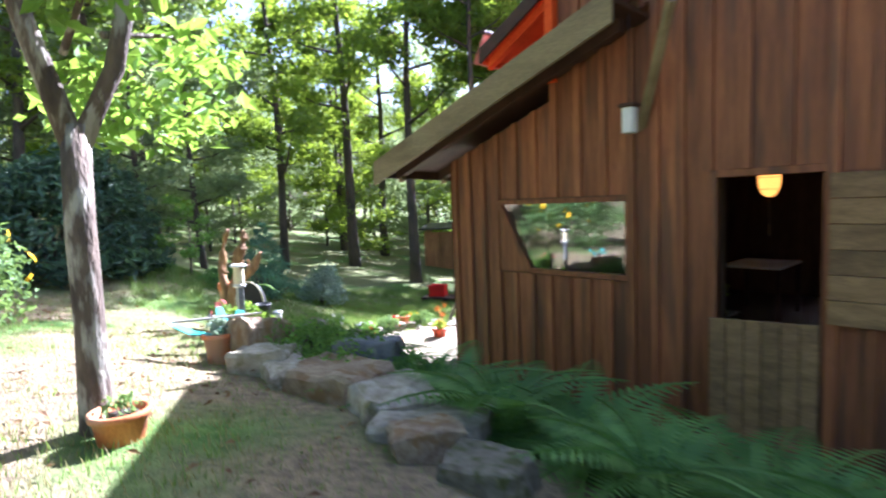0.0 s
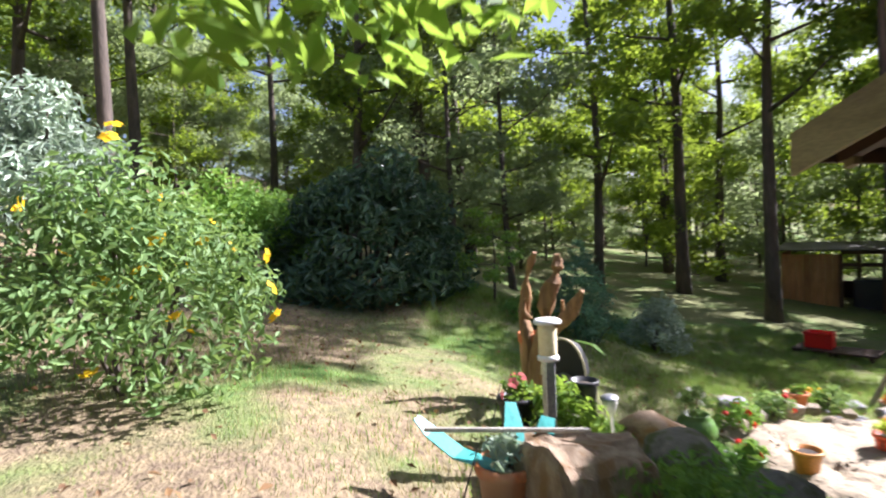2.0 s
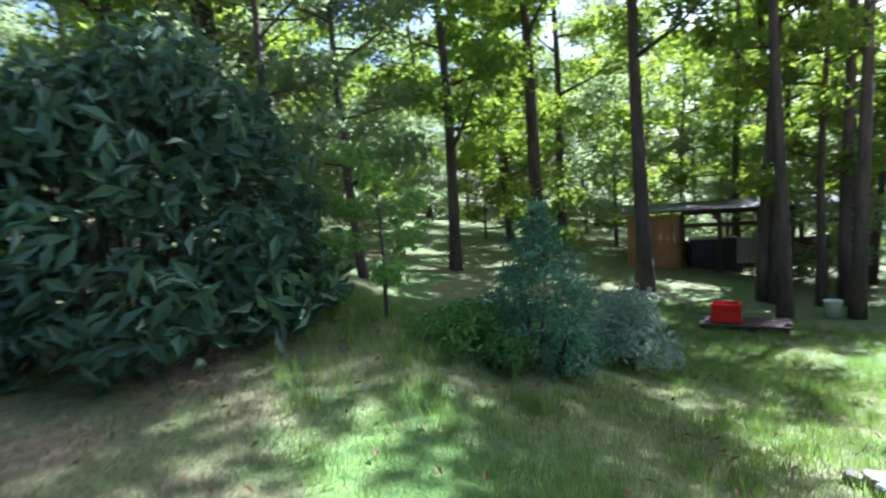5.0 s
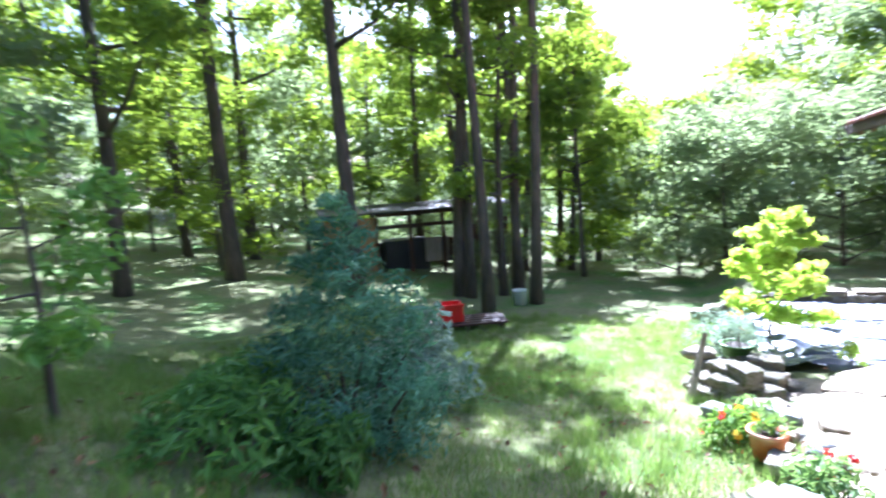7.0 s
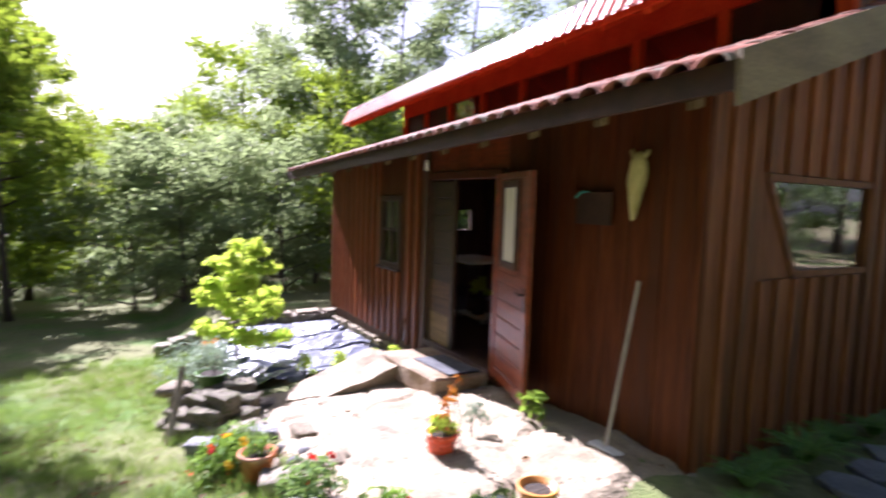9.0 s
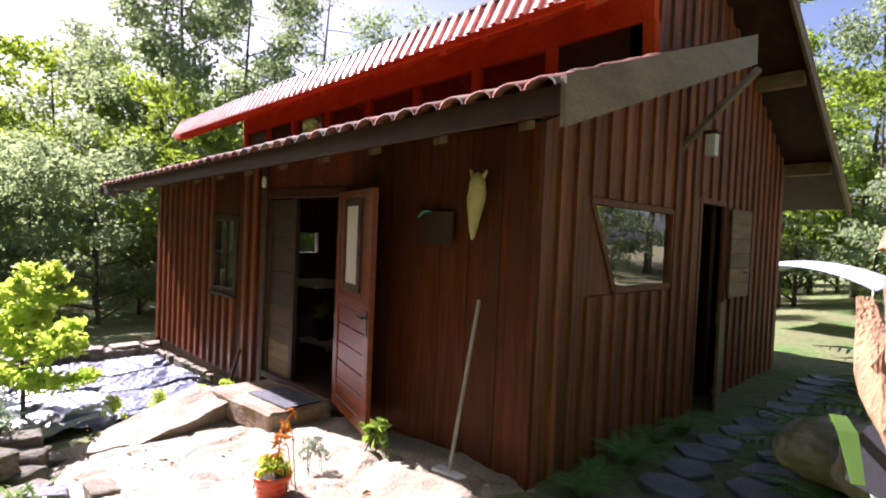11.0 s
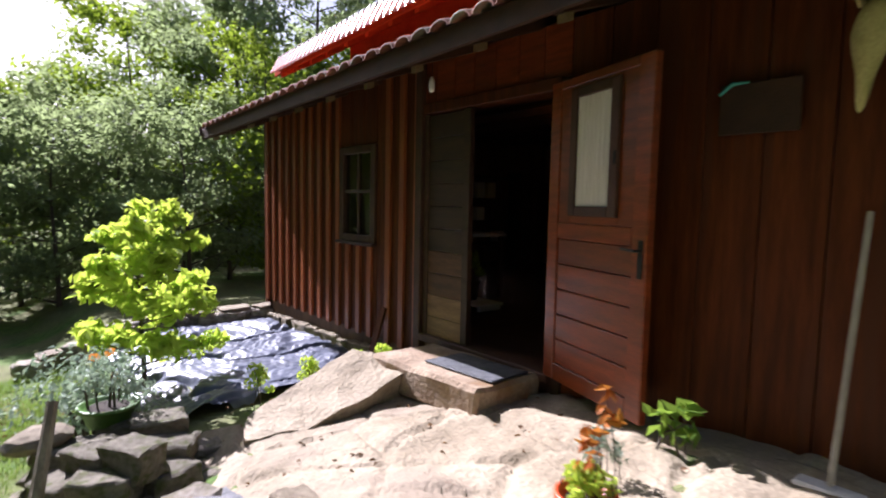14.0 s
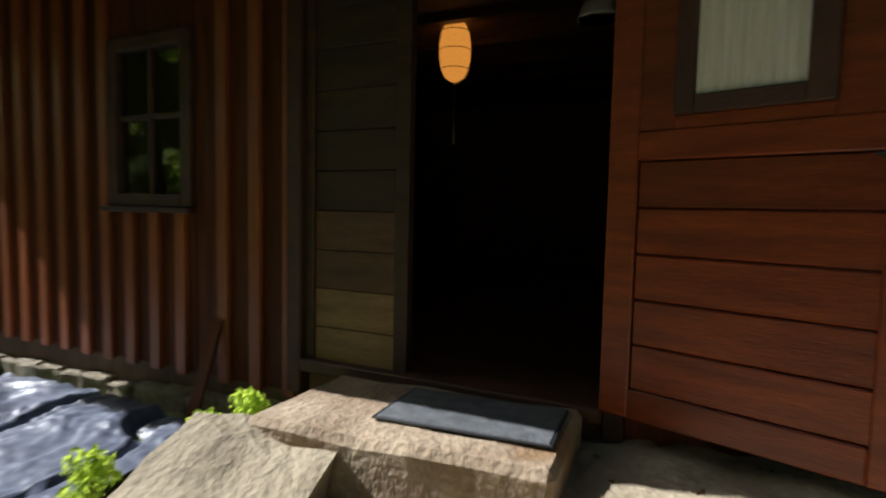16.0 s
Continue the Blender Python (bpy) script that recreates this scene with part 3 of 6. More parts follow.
part("soffit", slab(bmesh.new(), 0.61, CLER, UY0 + 0.02, 8.8, MAIN, 0.02, 0.075), M_REDPAINT, upper, "red painted soffit")
tail = None
for k in range(17):
    y = UY0 + 0.12 + k * 0.545
    if tail is None:
        tail = part("rafter_tail", slab(bmesh.new(), 0.62, CLER, -0.04, 0.04, MAIN, 0.10, 0.097), M_REDPAINT, upper, "red painted rafter tail")
        tail.location.y = y
    else:
        share("rafter_tail", tail.data, pose(0, y, 0), upper)
part("verge", slab(bmesh.new(), 2.88, 7.5, RY0 - 0.04, RY0 - 0.005, MAIN, 0.2, -0.02), M_VERGE, upper, "pale verge board")
part("verge", slab(bmesh.new(), 0.6, 2.88, UY0 - 0.04, UY0 - 0.005, MAIN, 0.16, -0.02), M_DARKWOOD, upper)
# the old roofs sag towards the far end
upper.matrix_world = pose(0, 0, 0.02, -1.6, 0, 0)
roof.matrix_world = pose(0, 0, 0.092, -1.6, 0, 0)
cler.matrix_world = pose(0, 0, 0.05, -1.6, 0, 0)
for x, z in ((6.35, 0.0), (4.7, 0.0)):
    part("purlin", boxed(x - 0.06, x + 0.06, RY0 + 0.04, 0.02, MAIN(x) - 0.24, MAIN(x) - 0.065, 0.006), M_VERGE, upper)
bm = tube(bmesh.new(), [(2.41, -0.05, 2.76), (2.93, -0.62, 3.60)], [0.045, 0.045], 6)
part("brace", bm, M_VERGE, upper, "slanting timber brace")

# lower panelling and cladding boards, one by one
def boards_y(wall, y0, y1, step, x, thick, mat_, z0, z1, name="board", gap=0.006):
    n = max(1, round((y1 - y0) / step))
    w = (y1 - y0) / n
    me = None
    for i in range(n):
        if me is None:
            o = part(name, boxed(x - thick, x, gap / 2, w - gap / 2, z0, z1, 0.003), mat_, wall)
            o.location.y, me = y0 + i * w, o.data
        else:
            share(name, me, pose(0, y0 + i * w, 0), wall)


def battens_y(wall, ys, x, w, thick, mat_, z0, z1):
    o = part("batten", boxed(x - thick, x, -w / 2, w / 2, z0, z1, 0.004), mat_, wall)
    o.location.y = ys[0]
    for y in ys[1:]:
        share("batten", o.data, pose(0, y, 0), wall)


zb, zt = -0.12, under(0) - 0.02
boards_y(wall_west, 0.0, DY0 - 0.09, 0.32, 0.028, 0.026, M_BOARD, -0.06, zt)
boards_y(wall_west, DY2 + 0.1, WY0 - 0.07, 0.26, 0.028, 0.026, M_BOARD, zb, zt)
boards_y(wall_west, WY0 - 0.07, WY1 + 0.07, 0.26, 0.028, 0.026, M_BOARD, zb, WZ0 - 0.06)
boards_y(wall_west, WY0 - 0.07, WY1 + 0.07, 0.26, 0.028, 0.026, M_BOARD, WZ1 + 0.06, zt)
boards_y(wall_west, WY1 + 0.07, D, 0.26, 0.028, 0.026, M_BOARD, zb, zt)
boards_y(wall_west, DY0 - 0.09, DY2 + 0.1, 0.26, 0.028, 0.026, M_DOOR, DZ1 + 0.1, zt)
battens_y(wall_west, [DY2 + 0.1 + i * 0.25 for i in range(3)] + [WY1 + 0.1 + i * 0.243 for i in range(10)], 0.002, 0.085, 0.035, M_BATTEN, zb - 0.02, zt)
battens_y(wall_west, [WY0 + 0.04 + i * 0.24 for i in range(3)], 0.002, 0.085, 0.035, M_BATTEN, zb - 0.02, WZ0 - 0.065)
part("corner_post", boxed(-0.025, 0.028, -0.026, 0.05, -0.08, zt, 0.006), M_BOARD, wall_west)
part("corner_post", boxed(-0.03, 0.03, D - 0.06, D + 0.02, -0.2, zt, 0.006), M_BOARD, wall_west)
part("door_post", boxed(-0.05, 0.1, DY2, DY2 + 0.1, -0.1, zt, 0.008), M_DARKWOOD, wall_west)
part("door_post", boxed(-0.02, 0.1, DY0 - 0.09, DY0, -0.06, DZ1 + 0.08, 0.008), M_DARKWOOD, wall_west)
part("door_head", boxed(-0.03, 0.1, DY0 - 0.02, DY2 + 0.02, DZ1 + 0.005, DZ1 + 0.1, 0.006), M_BOARD, wall_west)
part("threshold", boxed(-0.06, 0.14, DY0, DY2, 0.03, DZ0, 0.008), M_DARKWOOD, wall_west)


def boards_x(x0, x1, z0, top, step=0.245):
    n = max(1, round((x1 - x0) / step))
    w = (x1 - x0) / n
    for i in range(n):
        a, c = x0 + i * w + 0.003, x0 + (i + 1) * w - 0.003
        bm = bmesh.new()
        strip(bm, a, c, 0.0, 0.028, z0, top)
        part("board", bm, M_GABLE, wall_south)
        bm = bmesh.new()
        mid = a - 0.003
        strip(bm, mid - 0.035, mid + 0.035, -0.032, 0.002, z0, top)
        part("batten", bm, M_GABLE, wall_south)


tl = lambda x: TILE(x) - 0.18
mn = lambda x: MAIN(x) - 0.14
boards_x(0.05, GX0 - 0.03, -0.05, tl)
boards_x(GX0 - 0.03, CLER, GZ1 + 0.05, tl)
boards_x(CLER, GX1 + 0.05, GZ1 + 0.05, mn)
boards_x(GX0 - 0.03, GX1 + 0.05, -0.05, lambda x: GZ0 - 0.05)
boards_x(GX1 + 0.05, HX0 - 0.06, -0.05, mn)
boards_x(HX0 - 0.06, HX1 + 0.06, HZ1 + 0.06, mn)
boards_x(HX1 + 0.06, W, -0.05, mn)
# the boards beside the slanting edge of the gable window
bm = bmesh.new()
v = [bm.verts.new(p) for p in ((GX0 - 0.02, 0.004, GZ0 - 0.04), (GX0 + 0.42, 0.004, GZ0 - 0.04), (GX0 + 0.0, 0.004, GZ1 + 0.04), (GX0 - 0.02, 0.004, GZ1 + 0.04),
                               (GX0 - 0.02, 0.12, GZ0 - 0.04), (GX0 + 0.42, 0.12, GZ0 - 0.04), (GX0 + 0.0, 0.12, GZ1 + 0.04), (GX0 - 0.02, 0.12, GZ1 + 0.04))]
for f in ((0, 1, 2, 3), (7, 6, 5, 4), (0, 4, 5, 1), (1, 5, 6, 2), (2, 6, 7, 3), (3, 7, 4, 0)):
    bm.faces.new([v[i] for i in f])
part("cheek_board", bm, M_GABLE, wall_south)

# gable window: a slanting frame and one large pane
win1 = thing("window_1", pose(0, 0, 0), "four-sided gable window with one slanting edge, reflecting the garden", "window", kind="structure")
cor = [Vector((GX0, 0, GZ1)), Vector((GX1, 0, GZ1)), Vector((GX1, 0, GZ0)), Vector((GX0 + 0.41, 0, GZ0))]
for a, c in zip(cor, cor[1:] + cor[:1]):
    d = (c - a).normalized()
    nrm = Vector((d.z, 0, -d.x)) * 0.05
    bm = bmesh.new()
    vs = [bm.verts.new(p) for y in (-0.02, 0.06) for p in ((a - d * 0.045) + Vector((0, y, 0)), (c + d * 0.045) + Vector((0, y, 0)), c + nrm * 0.2 + Vector((0, y, 0)), a + nrm * 0.2 + Vector((0, y, 0)))]
    for q in (0, 1, 4, 5):
        vs[q].co -= nrm * 0.8
    for f in ((0, 1, 2, 3), (7, 6, 5, 4), (0, 4, 5, 1), (1, 5, 6, 2), (2, 6, 7, 3), (3, 7, 4, 0)):
        bm.faces.new([vs[i] for i in f])
    part("window_frame", bm, M_GABLE, win1)
bm = bmesh.new()
vs = [bm.verts.new((p.x, y, p.z)) for y in (0.018, 0.024) for p in cor]
for f in ((0, 1, 2, 3), (7, 6, 5, 4), (0, 4, 5, 1), (1, 5, 6, 2), (2, 6, 7, 3), (3, 7, 4, 0)):
    bm.faces.new([vs[i] for i in f])
part("pane", bm, M_MIRRORGLASS, win1)

# eave-side window: frame, glazing bars, four panes, sill
win2 = thing("window_2", pose(0, 0, 0), "small dark-framed window with four panes in the boarded wall", "window", kind="structure")
for y0, y1, z0, z1 in ((WY0 - 0.06, WY0 + 0.03, WZ0 - 0.05, WZ1 + 0.05), (WY1 - 0.03, WY1 + 0.06, WZ0 - 0.05, WZ1 + 0.05), (WY0 + 0.03, WY1 - 0.03, WZ1 - 0.03, WZ1 + 0.05), (WY0 + 0.03, WY1 - 0.03, WZ0 - 0.05, WZ0 + 0.03)):
    part("window_frame", boxed(-0.025, 0.07, y0, y1, z0, z1, 0.005), M_DARKWOOD, win2)
ym, zm = (WY0 + WY1) / 2, WZ0 + 0.52
part("glazing_bar", boxed(0.0, 0.05, ym - 0.018, ym + 0.018, WZ0 + 0.03, WZ1 - 0.03, 0.004), M_DARKWOOD, win2)
for a, c in ((WY0 + 0.03, ym - 0.018), (ym + 0.018, WY1 - 0.03)):
    part("glazing_bar", boxed(0.0, 0.05, a, c, zm - 0.016, zm + 0.016, 0.004), M_DARKWOOD, win2)
    for z0, z1 in ((WZ0 + 0.03, zm - 0.016), (zm + 0.016, WZ1 - 0.03)):
        part("pane", boxed(0.022, 0.027, a, c, z0, z1), M_GLASS, win2)
part("window_sill", boxed(-0.07, 0.0, WY0 - 0.08, WY1 + 0.08, WZ0 - 0.085, WZ0 - 0.052, 0.006), M_DARKWOOD, win2)
win3 = thing("window_3", pose(0, 0, 0), "small bright window in the far gable wall of the room", "window", kind="structure")
part("pane", boxed(2.6, 3.05, D - 0.085, D - 0.08, 1.34, 1.76), M_GLASS, win3)
for a, c, z0, z1 in ((2.56, 2.6, 1.3, 1.8), (3.05, 3.09, 1.3, 1.8), (2.6, 3.05, 1.3, 1.34), (2.6, 3.05, 1.76, 1.8)):
    part("window_frame", boxed(a, c, D - 0.17, D - 0.142, z0, z1, 0.003), M_DARKWOOD, win3)

# glazed-and-planked door leaf, standing wide open against the wall
LW, LH = 1.01, 2.10
leaf = thing("door_1", pose(-0.045, DY0 - 0.01, DZ0 + 0.01, 0, 0, -17.5), "orange-brown plank door standing wide open, with a curtained pane", "door", kind="structure")
# the leaf lies along -y from its hinge
for y0, y1 in ((-LW, -LW + 0.13), (-0.12, 0.0)):
    part("stile", boxed(-0.05, 0.0, y0, y1, 0, LH, 0.006), M_DOOR, leaf)
for z0, z1 in ((0.0, 0.12), (1.02, 1.13), (LH - 0.06, LH)):
    part("rail", boxed(-0.05, 0.0, -LW + 0.13, -0.12, z0, z1, 0.006), M_DOOR, leaf)
for i in range(5):
    part("plank", boxed(-0.04, -0.008, -LW + 0.125, -0.125, 0.122 + i * 0.18, 0.12 + (i + 1) * 0.18 - 0.004, 0.006), M_DOOR, leaf)
for a, c, z0, z1 in ((-0.74, -0.66, 1.18, 2.02), (-0.32, -0.25, 1.18, 2.02), (-0.66, -0.32, 1.18, 1.245), (-0.66, -0.32, 1.955, 2.02)):
    part("casement", boxed(-0.062, -0.002, a, c, z0, z1, 0.005), M_DARKWOOD, leaf)
for a, c, z0, z1 in ((-LW + 0.13, -0.74, 1.13, LH - 0.06), (-0.25, -0.12, 1.13, LH - 0.06), (-0.74, -0.25, 1.13, 1.18), (-0.74, -0.25, 2.02, LH - 0.06)):
    part("panel", boxed(-0.042, -0.01, a, c, z0, z1, 0.003), M_DOOR, leaf)
part("pane", boxed(-0.036, -0.032, -0.66, -0.32, 1.245, 1.955), M_GLASS, leaf)
cv, cf = [], []
for j in range(41):
    y = -0.66 + 0.34 * j / 40
    for z in (1.245, 1.6, 1.955):
        cv.append((-0.046 + 0.006 * math.sin(j * 1.25) + 0.003 * math.sin(j * 2.9), y, z))
for j in range(40):
    for k in range(2):
        cf.append((j * 3 + k, j * 3 + 3 + k, j * 3 + 4 + k, j * 3 + 1 + k))
mesh_ob("curtain", cv, cf, M_CURTAIN, leaf, True)["label"] = "gathered white curtain"
bm = boxed(-0.056, -0.05, -LW + 0.03, -LW + 0.07, 0.84, 1.06, 0.002)
plate = part("lock_plate", bm, M_IRON, leaf)
part("door_handle", tube(tube(bmesh.new(), [(-0.05, -LW + 0.05, 1.0), (-0.10, -LW + 0.05, 1.0)], [0.009, 0.009], 8), [(-0.10, -LW + 0.045, 1.0), (-0.10, -LW + 0.16, 1.005)], [0.009, 0.008], 8), M_IRON, plate)
part("latch", boxed(-0.07, -0.062, -0.73, -0.71, 1.5, 1.58, 0.002), M_IRON, leaf)

# fixed panel beside the doorway
fix = thing("door_side_panel", pose(0, 0, 0), "fixed panel beside the doorway, lower planks coloured paler for light off the step", "door panel", kind="structure")
# planks coloured paler downwards, for light thrown back by the step
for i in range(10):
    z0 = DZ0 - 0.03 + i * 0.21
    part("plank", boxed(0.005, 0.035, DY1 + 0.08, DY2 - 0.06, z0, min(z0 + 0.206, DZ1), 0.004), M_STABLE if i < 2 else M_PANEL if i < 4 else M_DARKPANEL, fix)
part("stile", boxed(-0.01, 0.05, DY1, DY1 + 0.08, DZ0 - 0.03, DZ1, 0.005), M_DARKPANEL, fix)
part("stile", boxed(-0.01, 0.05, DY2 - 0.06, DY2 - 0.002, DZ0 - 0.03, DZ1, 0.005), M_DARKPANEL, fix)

# stable door of the gable: lower leaf ajar, upper leaf folded back on the wall
gdoor = thing("door_2", pose(HX1, -0.035, HZ0, 0, 0, 14), "lower half of a stable door in pale boards, ajar", "door", kind="structure")
GWD = HX1 - HX0
for i in range(6):
    part("board", boxed(-GWD + i * GWD / 6 + 0.003, -GWD + (i + 1) * GWD / 6 - 0.003, -0.03, 0.0, 0.0, HZM - HZ0, 0.004), M_STABLE, gdoor)
for z in (0.15, 0.95):
    part("ledge", boxed(-GWD + 0.04, -0.04, 0.0, 0.025, z, z + 0.1, 0.004), M_STABLE, gdoor)
gup = thing("door_3", pose(HX1 + 0.05, -0.045, HZM + 0.02, 0, 0, 0), "upper half of a stable door, pale boards, folded back on the wall", "door", kind="structure")
for i in range(6):
    z0 = i * 0.18
    part("board", boxed(0.0, GWD, -0.035, -0.005, z0, z0 + 0.176, 0.004), M_STABLE, gup)
part("bolt", tube(bmesh.new(), [(0.5, -0.045, 0.3), (0.66, -0.045, 0.3)], [0.01, 0.01], 6), M_IRON, gup)
tr = thing("door_trim", pose(0, 0, 0), "brown timber door trim", "trim", kind="structure")
for a, c, z0, z1 in ((HX0 - 0.06, HX0, -0.03, HZ1 + 0.06), (HX1, HX1 + 0.05, -0.03, HZ1 + 0.06), (HX0, HX1, HZ1, HZ1 + 0.06)):
    part("casing", boxed(a, c, -0.012, 0.1, z0, z1, 0.004), M_GABLE, tr)

# ---------------------------------------------------------------- stones
def rock_mesh(seed, sub=3, flat=1.0, sharp=0.35):
    """A broken boulder: a ball cut by planes and roughened."""
    r = random.Random(seed)
    bm = bmesh.new()
    bmesh.ops.create_icosphere(bm, subdivisions=sub, radius=1.0)
    planes = [(Vector((r.gauss(0, 1), r.gauss(0, 1), r.gauss(0, 0.8))).normalized(), r.uniform(0.62, 0.9)) for _ in range(9)]
    off = Vector((r.uniform(0, 50), r.uniform(0, 50), 0))
    for v in bm.verts:
        p = v.co.copy()
        for nrm, d in planes:
            k = p.dot(nrm)
            if k > d:
                p -= nrm * (k - d) * 0.9
        p *= 1 + sharp * 0.3 * noise.noise(p * 1.6 + off) + 0.05 * noise.noise(p * 6 + off)
        p.z *= flat
        v.co = p
    me = bpy.data.meshes.new("rock")
    bm.to_mesh(me)
    bm.free()
    for poly in me.polygons:
        poly.use_smooth = sub > 2
    return me


ROCKS = [rock_mesh(i, 3) for i in range(5)]
def block_mesh(seed):
    """A squarish split stone with broken faces and worn edges."""
    r = random.Random(seed)
    bm = bmesh.new()
    bmesh.ops.create_cube(bm, size=2.0)
    for v in bm.verts:
        v.co += Vector((r.uniform(-0.25, 0.15), r.uniform(-0.25, 0.15), r.uniform(-0.15, 0.1)))
    bmesh.ops.bevel(bm, geom=bm.edges[:], offset=0.12, segments=1, affect="EDGES")
    bmesh.ops.subdivide_edges(bm, edges=bm.edges[:], cuts=4, use_grid_fill=True)
    off = Vector((r.uniform(0, 50), 0, 0))
    for v in bm.verts:
        v.co += noise.noise_vector(v.co * 1.2 + off) * 0.16 + noise.noise_vector(v.co * 3.5 + off) * 0.07
    bmesh.ops.recalc_face_normals(bm, faces=bm.faces)
    me = bpy.data.meshes.new("rock")
    bm.to_mesh(me)
    bm.free()
    return me


BLOCKS = [block_mesh(i) for i in range(5)]
SMALL = [rock_mesh(20 + i, 2) for i in range(4)]


def rock(x, y, z, sx, sy, sz, mtl, label, rz=0.0, rx=0.0, ry=0.0, pool=ROCKS, k=0, group="", name="rock"):
    me = pool[k % len(pool)]
    ob = new(name, me)
    if not me.materials:
        me.materials.append(mtl)
    ob.matrix_world = pose(x, y, z, rx, ry, rz) @ Matrix.Diagonal((sx, sy, sz, 1))
    ob.material_slots[0].link = "OBJECT"
    ob.material_slots[0].material = mtl
    return tagged(ob, label, "rock", group)


# rim of the raised bed: a tall split block, then low blocks towards the house path
for i, (x, y, zt_, sx, sy, sz, rz) in enumerate(((0.42, -2.80, 1.24, 0.17, 0.15, 0.40, 10), (0.78, -2.86, 1.10, 0.20, 0.16, 0.24, 40), (1.10, -2.86, 1.06, 0.24, 0.17, 0.24, -15), (1.62, -2.72, 1.08, 0.34, 0.22, 0.26, 12),
                                                 (2.12, -2.66, 1.05, 0.30, 0.22, 0.26, -25), (2.62, -2.78, 1.02, 0.26, 0.2, 0.24, 30), (0.14, -2.62, 1.14, 0.24, 0.2, 0.28, 70))):
    rock(x, y, zt_ - sz * 0.9, sx * 1.1, sy * 1.1, sz, M_ROCK if i % 3 else M_RUSTROCK, "grey-brown split granite block edging the raised flower bed", rz, pool=BLOCKS, k=i, group="stones edging the raised bed")
for i, (x, y, zt_, s) in enumerate(((-0.10, -1.95, 1.02, 0.26), (-0.45, -2.15, 0.85, 0.26), (0.28, -1.75, 0.92, 0.28), (-0.78, -2.3, 0.9, 0.22), (0.95, -1.85, 0.85, 0.34), (1.45, -1.7, 0.7, 0.28))):
    rock(x, y, zt_ - s * 0.5, s, s * 0.8, s * 0.7, M_ROCK if i % 2 else M_MOSSROCK, "rounded grey boulder bedded among plants in the rockery", i * 47, k=i + 2, group="boulders of the rockery")

for i, (x, y, zt_, sx, sy, sz, rz) in enumerate(((2.80, -2.98, 1.10, 0.17, 0.14, 0.16, 60), (3.22, -2.98, 1.06, 0.20, 0.14, 0.12, 15), (1.38, -2.30, 1.16, 0.22, 0.12, 0.16, 35))):
    rock(x, y, zt_ - sz * 0.9, sx, sy, sz, (M_RUSTROCK, M_MOSSROCK, M_SLATE)[i], "low stone half sunk in the edge of the fern bed", rz, pool=BLOCKS, k=i + 2, group="stones edging the raised bed")

# step stone, leaning slab and doormat
step = bmesh.new()
box(step, -0.38, 0.34, -0.60, 0.62, -0.25, 0.0, 0.03)
bmesh.ops.subdivide_edges(step, edges=step.edges[:], cuts=4, use_grid_fill=True)
for v in step.verts:
    v.co += noise.noise_vector(v.co * 4) * 0.022
tagged(part("step_block", step, M_RUSTROCK, smooth=False), "long squared granite step block before the doorway", "step")
bpy.data.objects["step_block"].matrix_world = pose(-0.40, 2.98, 0.09, 0, 2, 4)
sl = bmesh.new()
ring = [(0.42, 0.12), (0.30, 0.42), (-0.25, 0.40), (-0.80, 0.22), (-0.98, -0.05), (-0.62, -0.20), (-0.05, -0.22), (0.36, -0.16)]
topv = [sl.verts.new((x, y, 0.10 + 0.02 * math.sin(i * 2.1))) for i, (x, y) in enumerate(ring)]
botv = [sl.verts.new((x * 0.93, y * 0.9 + 0.03, -0.16 if x > -0.7 else -0.05)) for x, y in ring]
sl.faces.new(topv)
sl.faces.new(botv[::-1])
for i in range(8):
    sl.faces.new((topv[i], botv[i], botv[(i + 1) % 8], topv[(i + 1) % 8]))
bmesh.ops.triangulate(sl, faces=sl.faces[:])
bmesh.ops.subdivide_edges(sl, edges=sl.edges[:], cuts=3, use_grid_fill=True)
for v in sl.verts:
    v.co += noise.noise_vector(v.co * 5) * 0.03 + noise.noise_vector(v.co * 14) * 0.008
slab_rock = tagged(part("leaning_slab", sl, M_PALEROCK), "broad pale rock slab leaning against the doorstep", "rock")
slab_rock.matrix_world = pose(-1.08, 3.28, -0.10, 6, -9, 8)
mt = bmesh.new()
box(mt, -0.2, 0.2, -0.34, 0.34, 0, 0.011, 0.003)
dm = tagged(new("doormat"), "rectangular grey felted doormat lying on the stone step", "doormat")
part("mat_body", mt, M_MAT, dm)
for a, c, d_, e in ((-0.212, 0.212, -0.352, -0.341), (-0.212, 0.212, 0.341, 0.352), (-0.212, -0.201, -0.341, 0.341), (0.201, 0.212, -0.341, 0.341)):
    part("edging", boxed(a, c, d_, e, 0, 0.009, 0.002), M_BLACK, dm, "black rubber edging")
dm.matrix_world = pose(-0.36, 2.78, 0.10, 0, 2, 5)

# bare bedrock before the door: one uneven pale sheet that sinks into the turf at its rim
n1, n2 = 110, 130
bx, by = np.meshgrid(np.linspace(-3.0, 0.06, n1), np.linspace(-0.6, 4.3, n2), indexing="ij")
bz = height(bx, by)
bv = []
for X, Y, Z in zip(bx.ravel(), by.ravel(), bz.ravel()):
    p = Vector((X, Y, 0))
    e = 0.5 * noise.noise(p * 1.3)
    inside = min((X + 2.35 + 0.45 * e), 3.55 + 0.35 * e - Y + 0.45 * (X + 1.2) * -0.5, Y + 0.15 + 0.5 * e)
    lift = max(-0.12, min(0.055, inside * 0.26))
    cell = noise.voronoi(p * 1.5 + Vector((3, 1, 0)))[0]
    crack = max(0.0, 0.05 - (cell[1] - cell[0])) * 0.9
    bv.append((X, Y, Z + lift + 0.035 * noise.noise(p * 2.6) + 0.014 * noise.noise(p * 9) - crack))
